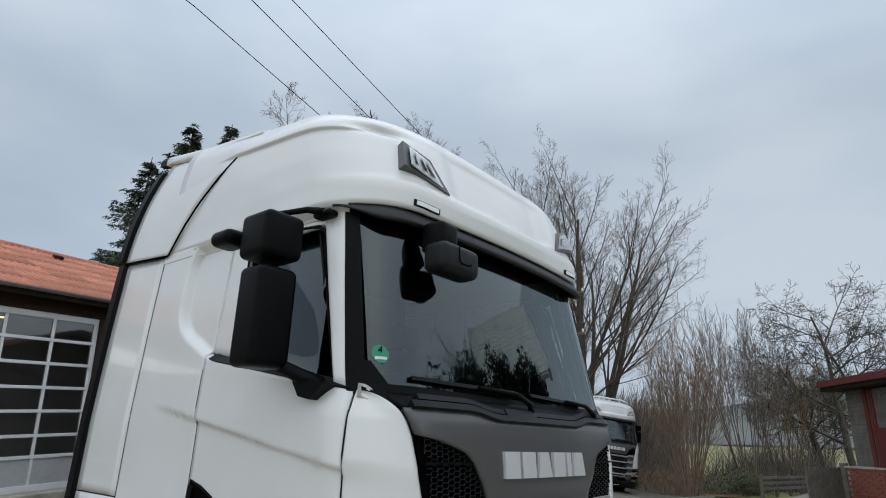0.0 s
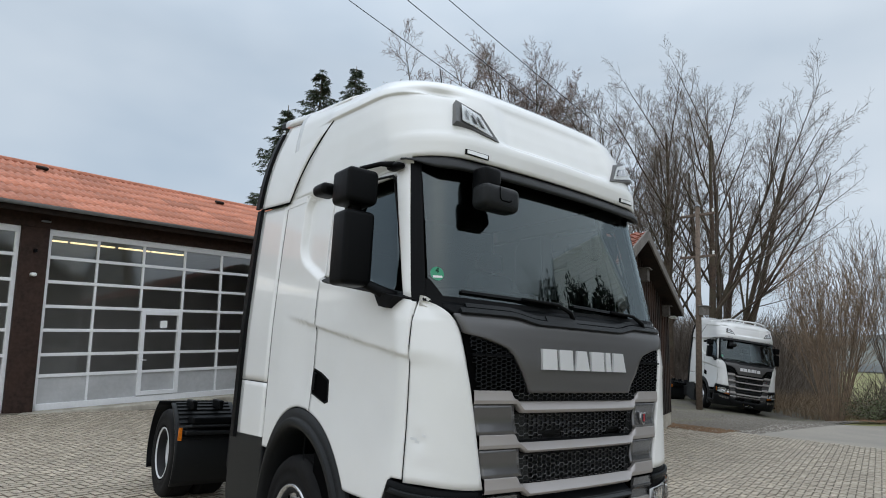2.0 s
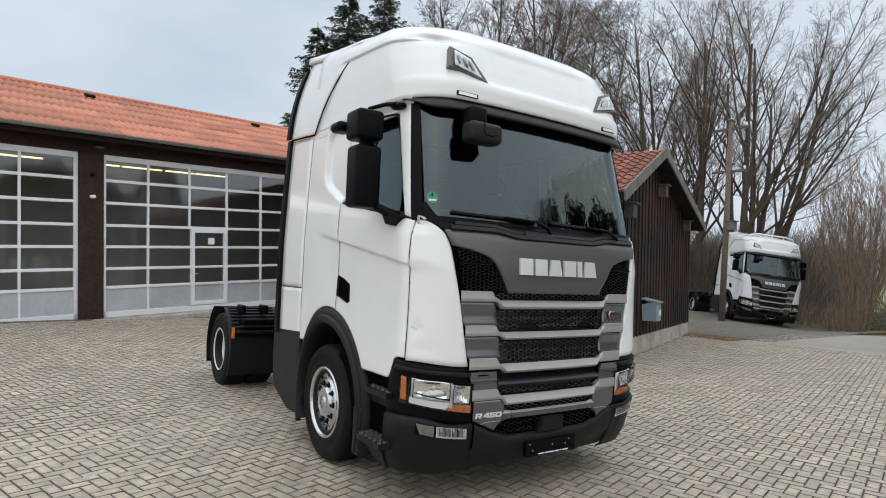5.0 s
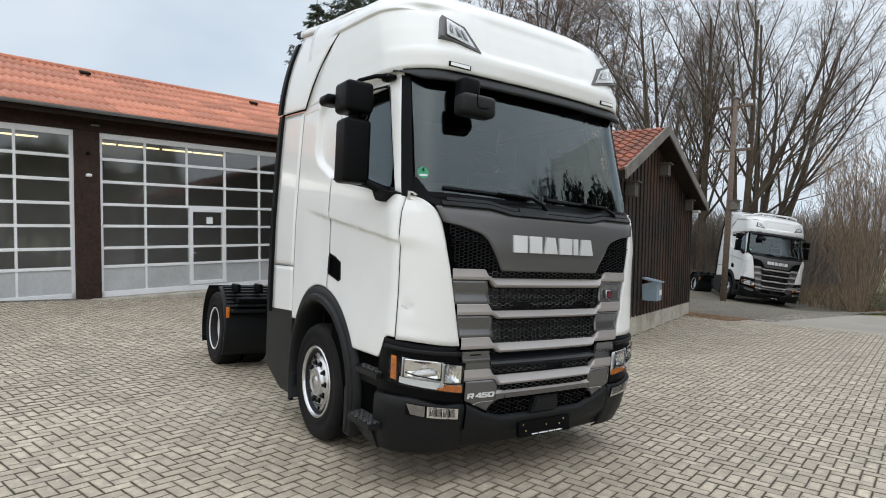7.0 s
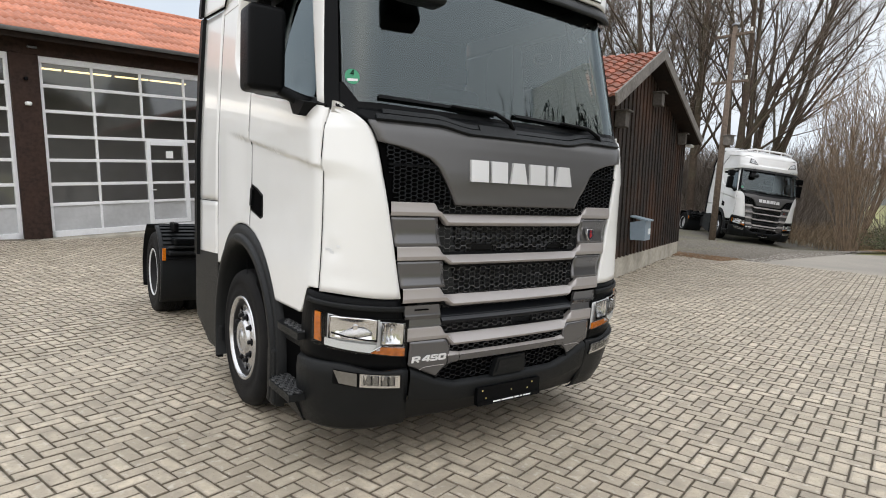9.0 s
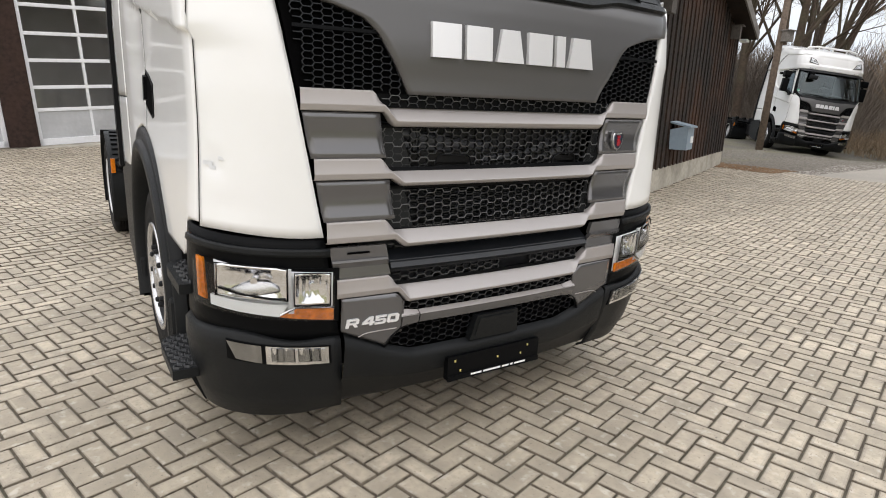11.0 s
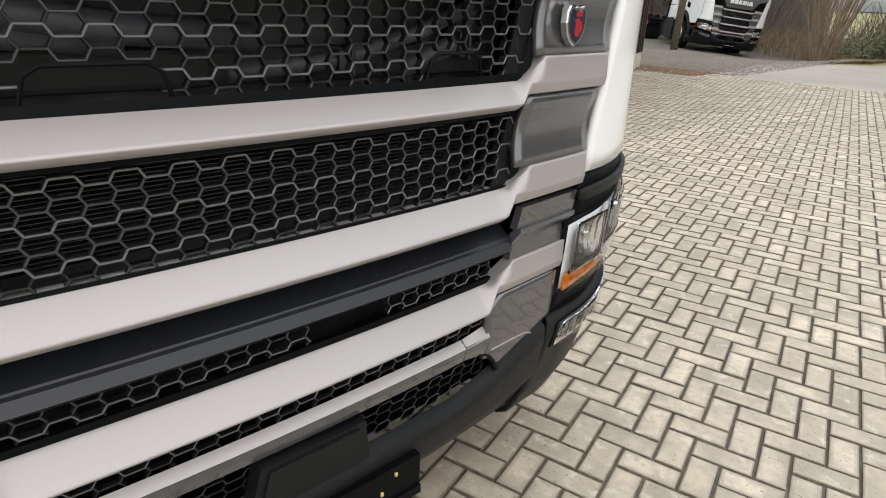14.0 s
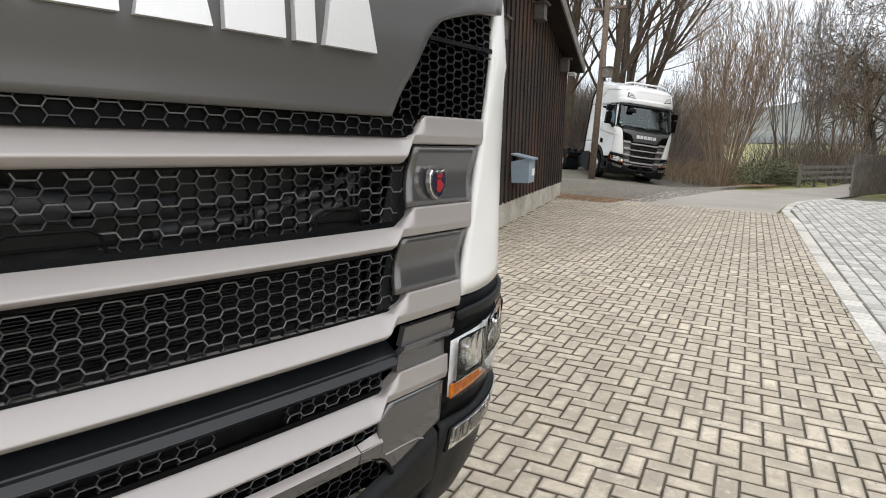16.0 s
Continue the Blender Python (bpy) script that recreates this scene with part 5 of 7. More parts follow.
        mk = part("marker_lamp", az_quad((a_v(0.70, 3.02, ROOF), 3.020), (a_v(0.88, 3.02, ROOF), 3.025), (a_v(0.88, 3.05, ROOF), 3.058), (a_v(0.70, 3.05, ROOF), 3.053), s, 0.01, 0.02, (6, 3), ROOF), BLACK, T)
        part("marker_lens", az_quad((a_v(0.712, 3.02, ROOF), 3.025), (a_v(0.868, 3.02, ROOF), 3.030), (a_v(0.868, 3.05, ROOF), 3.053), (a_v(0.712, 3.05, ROOF), 3.048), s, 0.014, 0.006, (6, 3), ROOF), LENSWHITE, mk, "white marker lens")
        wheel(T, "front_wheel", WHEEL_U, s * 1.07, s, False, "front wheel with polished rim")
        wheel(T, "rear_wheel", REAR_U, s * 1.06, s, True, "outer rear wheel with deep rim")
        wheel(T, "rear_wheel", REAR_U, s * 0.71, s, True, "inner rear wheel")
        # rear mudguard: two quarter shells and a low top
        rows = [[Vector((REAR_U + 0.64 * math.cos(t), s * v, 0.52 + 0.64 * math.sin(t))) for v in (0.53, 0.54, 0.9, 1.21, 1.235)] for t in wave(16, radians(-28), radians(66))]
        mg = part("rear_mudguard", grid_sheet(rows, 0.02, (REAR_U, s * 0.9, 0.5)), BUMPER, T, "black plastic rear mudguard", True)
        rows = [[Vector((REAR_U - 0.64 * math.cos(t), s * v, 0.52 + 0.64 * math.sin(t))) for v in (0.53, 0.9, 1.235)] for t in wave(12, radians(-25), radians(62))]
        part("rear_flap", grid_sheet(rows, 0.02, (REAR_U, s * 0.9, 0.5)), BLACK, mg, "", True)
        part("guard_bracket", rbox(REAR_U + 0.5, REAR_U + 0.72, min(s * 0.55, s * 1.1), max(s * 0.55, s * 1.1), 0.90, 0.98, 0.02), BLACK, mg)
        part("guard_step", rbox(REAR_U + 0.57, REAR_U + 0.70, min(s * 0.6, s * 1.16), max(s * 0.6, s * 1.16), 0.78, 0.83, 0.015), BUMPER, mg)
        part("guard_rail", tube([(REAR_U + 0.60, s * 0.62, 0.86), (REAR_U + 0.70, s * 0.66, 0.88), (REAR_U + 0.70, s * 1.10, 0.88), (REAR_U + 0.60, s * 1.14, 0.86)], 0.018, 8), BUMPER, mg)
        for i in range(9):
            t = radians(20 + 5.5 * i)
            part("guard_rib", moved(rbox(-0.012, 0.012, min(s * 0.58, s * 1.19), max(s * 0.58, s * 1.19), -0.016, 0.012, 0.004), Matrix.Translation((REAR_U + 0.645 * math.cos(t), 0, 0.52 + 0.645 * math.sin(t))) @ Matrix.Rotation(-t, 4, "Y")), BUMPER, mg)
        for vv in (0.72, 1.02):
            part("guard_strap", rbox(REAR_U + 0.30, REAR_U + 0.56, min(s * vv, s * (vv + 0.06)), max(s * vv, s * (vv + 0.06)), 1.04, 1.15, 0.015), BLACK, mg)
        part("guard_marker", rbox(REAR_U + 0.625, REAR_U + 0.645, min(s * 1.18, s * 1.22), max(s * 1.18, s * 1.22), 0.72, 0.86, 0.004), ORANGE, mg, "orange side marker lamp")
        part("frame_rail", rbox(-5.95, -0.6, min(s * 0.36, s * 0.44), max(s * 0.36, s * 0.44), 0.72, 0.98, 0.01), FRAME, T)
        part("fuel_tank", rbox(-4.3, -3.05, min(s * 0.45, s * 0.80), max(s * 0.45, s * 0.80), 0.42, 0.90, 0.08, 4), FRAME, T, "", True)
    part("coupling_plate", lathe([(0.0, 0.06), (0.46, 0.06), (0.48, 0.03), (0.48, -0.03), (0.0, -0.03)], 32, "z"), FRAME, T, "round black coupling plate", False, pose(-4.95, 0, 1.10))
    part("plate_mount", rbox(-5.3, -4.6, -0.42, 0.42, 0.95, 1.07, 0.02), FRAME, T)
    part("cross_member", rbox(-5.95, -5.85, -0.44, 0.44, 0.74, 0.96, 0.01), FRAME, T)
    part("rear_axle", tube([(REAR_U, -0.9, WHEEL_Z), (REAR_U, 0.9, WHEEL_Z)], 0.09, 12), FRAME, T)
    part("front_axle", tube([(WHEEL_U, -0.95, WHEEL_Z - 0.05), (WHEEL_U, 0.95, WHEEL_Z - 0.05)], 0.07, 12), FRAME, T)
    # near-black block painted as the shade under the cab
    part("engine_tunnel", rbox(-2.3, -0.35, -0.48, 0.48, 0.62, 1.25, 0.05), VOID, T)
    # front mirror hung from the visor
    fm = part("front_mirror", rbox(-0.13, 0.02, -0.895, -0.600, 2.645, 2.80, 0.04, 4), BUMPER, T, "black wide-angle mirror over the windscreen", True)
    part("mirror_bracket", rbox(-0.19, -0.045, -0.845, -0.70, 2.765, 2.93, 0.03, 3), BLACK, fm, "", True)
    # near-black tube drawn as the shade in the groove
    part("mirror_groove", tube([(0.021, -0.785, 2.80), (0.021, -0.78, 2.715), (0.021, -0.765, 2.70), (0.021, -0.70, 2.70), (0.021, -0.685, 2.712)], 0.004, 6), VOID, fm)
    # number plate holder: plain bars where the writing stands
    fr = lambda p, q, d: Vector((-0.012 + d, p, q))
    pl = part("number_plate_holder", prism([(-0.255, 0.322), (0.275, 0.322), (0.275, 0.432), (-0.255, 0.432)], fr, -0.02, 0.012), BLACK, T, "empty black number plate holder")
    part("holder_rim", prism([(-0.255, 0.318), (0.275, 0.318), (0.275, 0.342), (-0.255, 0.342)], fr, 0.012, 0.018), BLACK, pl)
    for p0, p1 in ((-0.13, -0.07), (-0.06, 0.04), (0.05, 0.09), (0.10, 0.115), (0.125, 0.19)):
        part("writing_bar", prism([(p0, 0.327), (p1, 0.327), (p1, 0.336), (p0, 0.336)], fr, 0.018, 0.0188), PAPER, pl)
    for p, q in ((-0.22, 0.41), (-0.19, 0.36), (0.20, 0.41), (0.16, 0.375), (0.02, 0.385)):
        part("plate_clip", prism([(p, q - 0.004), (p + 0.007, q - 0.004), (p + 0.007, q + 0.005), (p, q + 0.005)], fr, 0.012, 0.016), YELLOW, pl)
    for ob in list(T.children_recursive):
        if ob.name.split(".")[0] in ("honeycomb", "net"):
            tagged(ob, kind="stuff")
    return T


TRUCK = build_truck(pose(-1.75, 3.003, 0.0, -0.45, 0, 0))
tagged(TRUCK, group="tractor trucks")
SECOND_AT = pose(-11.14, 24.88, -0.10, -6.5, 0, -36)
SECOND = copy_thing(TRUCK, SECOND_AT)
tagged(SECOND, "white tractor truck parked on gravel below bare trees")
for ob in SECOND.children:
    if ob.name.split(".")[0] == "mirror_arm":
        ob.matrix_local = Matrix.Identity(4)
ROOFBAR = thing("roof_light_bar", SECOND_AT @ pose(-0.75, 0, 3.66), "white tubular light bar on the roof of the parked truck", "light bar")
part("bar_tube", tube([(0.0, -0.95, 0.0), (0.03, -0.88, 0.13), (0.04, -0.6, 0.19), (0.04, 0.6, 0.19), (0.03, 0.88, 0.13), (0.0, 0.95, 0.0)], 0.035, 10), WHITE, ROOFBAR, "", True)
for v in (-0.5, 0.0, 0.5):
    part("bar_bracket", rbox(0.0, 0.05, v - 0.02, v + 0.02, -0.02, 0.17, 0.008), WHITE, ROOFBAR)


# ---- materials of the place ----
BROWNWOOD = material("red_brown_stained_wood", (0.030, 0.017, 0.013), 0.75, 0, 14.0, 0.4, 0.4, 60.0, stain=(0.05, 0.026, 0.018), stain_scale=2.0, stain_amount=0.4, spec=0.25)
DARKWOOD = material("dark_stained_wood", (0.013, 0.0085, 0.0065), 0.8, 0, 14.0, 0.4, 0.4, 60.0, stain=(0.035, 0.017, 0.01), stain_scale=2.0, stain_amount=0.4, spec=0.2)
SHEDWOOD = material("weathered_shed_boards", (0.022, 0.018, 0.016), 0.85, 0, 20.0, 0.5, 0.5, 80.0, stain=(0.085, 0.036, 0.018), stain_scale=0.7, stain_amount=0.55, random="object", spec=0.25)
NESTWOOD = material("dark_weathered_wood", (0.075, 0.066, 0.058), 0.85, 0, 18.0, 0.3, 0.5, 60.0)
GREYWOOD = material("grey_weathered_wood", (0.16, 0.145, 0.13), 0.85, 0, 18.0, 0.3, 0.5, 60.0, stain=(0.08, 0.07, 0.06), stain_scale=3.0, stain_amount=0.6)
POLEWOOD = material("brown_pole_wood", (0.14, 0.105, 0.08), 0.85, 0, 12.0, 0.3, 0.4, 50.0)
ALU = material("light_grey_door_frame", (0.74, 0.75, 0.77), 0.4, 0.1, 20.0, 0.04)
ALUPANEL = material("grey_door_panel", (0.47, 0.48, 0.49), 0.45, 0.2, 10.0, 0.06, stain=(0.25, 0.25, 0.25), stain_scale=1.2, stain_amount=0.3)
ROOFRED = material("terracotta_roof_sheet", (0.43, 0.165, 0.10), 0.75, 0, 10.0, 0.16, 0.3, 60.0, stain=(0.22, 0.075, 0.045), stain_scale=0.8, stain_amount=0.5, random="object")
TILERED = material("old_red_tiles", (0.24, 0.075, 0.045), 0.8, 0, 9.0, 0.3, 0.4, 40.0, stain=(0.07, 0.06, 0.045), stain_scale=2.5, stain_amount=0.6, random="island")
ZINC = material("zinc_gutter", (0.22, 0.23, 0.24), 0.45, 0.6, 12.0, 0.1)
CONCRETE = material("pale_concrete", (0.42, 0.39, 0.33), 0.9, 0, 12.0, 0.15, 0.5, 50.0, stain=(0.18, 0.17, 0.13), stain_scale=2.0, stain_amount=0.6)
HALL = material("hall_wall", (0.5, 0.51, 0.53), 0.9, 0, 3.0, 0.1)
TUBE = glow_material("tube_light", (1.0, 0.74, 0.34), 2.6)
BARK = material("grey_brown_bark", (0.085, 0.066, 0.052), 0.9, 0, 9.0, 0.35, 0.6, 40.0, stain=(0.10, 0.115, 0.06), stain_scale=1.5, stain_amount=0.5)
TWIG = material("bare_twigs", (0.17, 0.14, 0.115), 0.9, 0, 5.0, 0.25)
REDTWIG = material("reddish_twigs", (0.19, 0.135, 0.115), 0.9, 0, 5.0, 0.25)
PALETWIG = material("straw_coloured_stems", (0.25, 0.185, 0.12), 0.9, 0, 4.0, 0.3)
WILLOWBARK = material("brown_willow_bark", (0.075, 0.052, 0.038), 0.9, 0, 9.0, 0.35, 0.6, 40.0, stain=(0.10, 0.10, 0.06), stain_scale=1.2, stain_amount=0.45)
SHRUBTWIG = material("brown_shrub_stems", (0.215, 0.155, 0.105), 0.9, 0, 4.0, 0.3)
DARKTWIG = material("dark_lichened_twigs", (0.06, 0.056, 0.045), 0.9, 0, 4.0, 0.3)
NEEDLE = material("spruce_needles", (0.075, 0.100, 0.065), 0.8, 0, 3.0, 0.5)
DARKLEAF = material("dark_evergreen_leaves", (0.020, 0.028, 0.016), 0.7, 0, 4.0, 0.4, spec=0.2)
LEAF = material("dull_evergreen_leaves", (0.075, 0.085, 0.035), 0.7, 0, 4.0, 0.4)
GRASS = material("winter_meadow", (0.20, 0.20, 0.07), 0.95, 0, 0.8, 0.25, 0.5, 30.0, stain=(0.17, 0.13, 0.07), stain_scale=0.12, stain_amount=0.8)
ASPHALT = material("worn_asphalt", (0.30, 0.272, 0.232), 0.85, 0, 60.0, 0.15, 0.4, 200.0, stain=(0.20, 0.19, 0.17), stain_scale=0.5, stain_amount=0.6)
GRAVEL = material("dark_gravel", (0.115, 0.105, 0.088), 0.95, 0, 25.0, 0.45, 1.0, 60.0, stain=(0.16, 0.15, 0.085), stain_scale=0.45, stain_amount=0.7)
SAND = material("joint_sand", (0.115, 0.097, 0.074), 0.95, 0, 30.0, 0.3, 0.5, 120.0, stain=(0.06, 0.065, 0.035), stain_scale=0.7, stain_amount=0.6)
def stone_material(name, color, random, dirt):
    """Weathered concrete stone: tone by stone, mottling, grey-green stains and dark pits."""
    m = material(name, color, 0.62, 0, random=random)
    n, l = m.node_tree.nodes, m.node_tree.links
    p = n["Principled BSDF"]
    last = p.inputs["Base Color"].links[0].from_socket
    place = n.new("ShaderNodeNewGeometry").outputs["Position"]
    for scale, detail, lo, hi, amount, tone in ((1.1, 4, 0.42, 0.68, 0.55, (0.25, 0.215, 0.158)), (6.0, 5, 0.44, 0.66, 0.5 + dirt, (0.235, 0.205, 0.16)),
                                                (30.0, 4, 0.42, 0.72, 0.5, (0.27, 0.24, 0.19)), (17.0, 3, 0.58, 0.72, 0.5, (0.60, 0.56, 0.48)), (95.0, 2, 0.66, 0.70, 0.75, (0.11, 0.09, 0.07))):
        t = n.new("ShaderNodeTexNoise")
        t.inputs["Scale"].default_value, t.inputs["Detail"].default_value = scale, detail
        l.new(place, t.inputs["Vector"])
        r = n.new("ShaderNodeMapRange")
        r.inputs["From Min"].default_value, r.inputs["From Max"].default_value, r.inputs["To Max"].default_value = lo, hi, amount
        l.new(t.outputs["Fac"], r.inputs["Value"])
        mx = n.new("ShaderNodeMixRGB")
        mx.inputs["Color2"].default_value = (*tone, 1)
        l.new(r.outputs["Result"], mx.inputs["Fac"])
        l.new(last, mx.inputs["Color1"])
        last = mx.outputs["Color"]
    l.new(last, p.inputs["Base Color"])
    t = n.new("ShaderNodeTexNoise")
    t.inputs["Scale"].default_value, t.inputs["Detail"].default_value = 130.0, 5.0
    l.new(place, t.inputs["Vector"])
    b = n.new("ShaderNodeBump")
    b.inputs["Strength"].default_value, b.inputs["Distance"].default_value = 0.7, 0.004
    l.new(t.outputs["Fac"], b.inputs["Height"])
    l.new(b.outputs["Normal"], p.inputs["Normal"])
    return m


PAVER = stone_material("concrete_paver", (0.47, 0.408, 0.322), "object", 0.12)
PAVERS = stone_material("concrete_pavers", (0.47, 0.408, 0.322), "island", 0.12)
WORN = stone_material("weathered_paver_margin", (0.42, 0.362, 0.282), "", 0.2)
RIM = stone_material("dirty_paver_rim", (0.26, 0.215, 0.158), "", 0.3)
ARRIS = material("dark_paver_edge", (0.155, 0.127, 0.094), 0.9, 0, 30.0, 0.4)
SETT = material("pale_setts", (0.40, 0.39, 0.37), 0.8, 0, 15.0, 0.15, 0.4, 100.0, random="island")
KERB = material("granite_kerb", (0.43, 0.415, 0.385), 0.8, 0, 40.0, 0.2, 0.3, 150.0, stain=(0.35, 0.33, 0.29), stain_scale=2.0, stain_amount=0.6, random="object")
PEBBLE = material("gravel_stones", (0.17, 0.155, 0.135), 0.9, 0, 30.0, 0.2, random="island")
LITTER = material("brown_leaf_litter", (0.16, 0.095, 0.05), 0.9, 0, 20.0, 0.3, random="island")
BRICK = material("red_brick", (0.24, 0.075, 0.05), 0.85, 0, 12.0, 0.25, 0.4, 60.0, random="island")
REDPAINT = material("red_brown_boards", (0.13, 0.024, 0.022), 0.7, 0, 8.0, 0.2, 0.3, 40.0)
PLASTER = material("pale_plaster", (0.62, 0.6, 0.55), 0.9, 0, 5.0, 0.06)
PALEROOF = material("pale_roof_tiles", (0.90, 0.87, 0.79), 0.55, 0, 6.0, 0.15)
BOXBLUE = material("grey_blue_box_paint", (0.22, 0.28, 0.33), 0.5, 0, 20.0, 0.05)
HILL = material("hazy_wooded_hill", (0.15, 0.155, 0.15), 1.0, 0, 0.02, 0.3, stain=(0.2, 0.21, 0.17), stain_scale=0.008, stain_amount=0.8, spec=0.0)



def ground_z(x, y):
    """The yard: flat round the truck, rising a little towards the hall and the lane."""
    d = (x + 1.0) * 0.968 + (y - 1.0) * 0.252
    rise = 0.031 * (min(max(-d - 4.4, 0.0), 14.0))
    bank = 0.32 * smooth01((y - 21.0) / 5.0) * smooth01((x + 13.2) / 3.0) * (1 - smooth01((x + 9.2) / 2.2))
    return rise + 0.006 * min(max(y - 5.0, 0.0), 15.0) - bank


# ---- ground ----
def ground_sheet():
    edges = [-900, -500, -250, -120, -70, -45] + [-36 + 2 * k for k in range(28)] + [24, 40, 80, 200, 500, 900]
    ys = [-900, -400, -150, -60, -30, -18] + [-12 + 2 * k for k in range(31)] + [56, 70, 100, 160, 300, 600, 1200]
    rows = [[Vector((x, y, ground_z(x, y) - 0.06 + 0.00012 * max(0, math.hypot(x, y) - 60) * 60)) for x in edges] for y in ys]
    ob = part("ground", grid_sheet(rows, 0.0, (0, 0, -50)), GRASS)
    return tagged(ob, "winter meadow and earth round the yard", "ground", kind="structure")


def flat_patch(name, poly, mat, lift, label, category, thick=0.05, cell=1.0):
    """A patch of ground that follows the yard's rise, cut to a convex outline."""
    bm = bmesh.new()
    x0, x1 = min(p[0] for p in poly), max(p[0] for p in poly)
    y0, y1 = min(p[1] for p in poly), max(p[1] for p in poly)
    f = bm.faces.new([bm.verts.new((x, y, 0)) for x, y in poly])
    for k in range(1, int((x1 - x0) / cell) + 1):
        bmesh.ops.bisect_plane(bm, geom=bm.verts[:] + bm.edges[:] + bm.faces[:], plane_co=(x0 + k * cell, 0, 0), plane_no=(1, 0, 0))
    for k in range(1, int((y1 - y0) / cell) + 1):
        bmesh.ops.bisect_plane(bm, geom=bm.verts[:] + bm.edges[:] + bm.faces[:], plane_co=(0, y0 + k * cell, 0), plane_no=(0, 1, 0))
    for v in bm.verts:
        v.co.z = ground_z(v.co.x, v.co.y) + lift
    bmesh.ops.recalc_face_normals(bm, faces=bm.faces[:])
    if sum(f.normal.z for f in bm.faces) < 0:
        bmesh.ops.reverse_faces(bm, faces=bm.faces[:])
    me = bpy.data.meshes.new(name)
    bm.to_mesh(me)
    bm.free()
    me.materials.append(mat)
    ob = new(name, me)
    return tagged(ob, label, category, kind="structure")


ground_sheet()
KERB_LINE = [(-3.95, 21.4), (-4.2, 20.5), (-4.36, 19.6), (-4.33, 18.6), (-4.08, 17.05), (-3.37, 15.0), (-2.72, 12.87), (-2.2, 11.18), (-1.45, 8.81), (-0.7, 6.45)]
flat_patch("road", [(-8.3, 15.9), (-4.05, 16.4), (-4.35, 18.5), (-4.4, 19.7), (-4.2, 20.6), (-3.8, 22.6), (-3.5, 27.0), (-3.4, 40.0), (-5.2, 40.0), (-5.0, 27.0), (-6.2, 22.9), (-7.46, 21.7), (-7.9, 19.8), (-7.42, 17.2)], ASPHALT, -0.012, "worn grey asphalt lane beyond the yard", "road", cell=2.0)
flat_patch("gravel", [(-26, 30), (-12, 16), (-9.4, 15.6), (-7.2, 16.4), (-6.9, 20.2), (-7.6, 25.8), (-12, 34)], GRAVEL, -0.022, "dark gravel strip beside the shed", "gravel", cell=2.0)


# ---- garage hall ----
def hall_matrix():
    yaw, tilt = radians(14.6), radians(2.82)
    e1 = Vector((-math.sin(yaw) * math.cos(tilt), math.cos(yaw) * math.cos(tilt), math.sin(tilt)))
    n = Vector((math.cos(yaw), math.sin(yaw), 0))
    up = n.cross(e1)
    return Matrix(((e1.x, -n.x, up.x, -15.1), (e1.y, -n.y, up.y, 1.01), (e1.z, -n.z, up.z, 0.285), (0, 0, 0, 1)))


def sheet_wave(width, length, period=0.177, amp=0.024):
    n = int(round(width / period)) * 6
    top = [[Vector((width * i / n, length * k / 2, amp * math.cos(2 * math.pi * i / 6))) for i in range(n + 1)] for k in range(3)]
    return grid_sheet(top, 0.012, (width / 2, length / 2, -5))


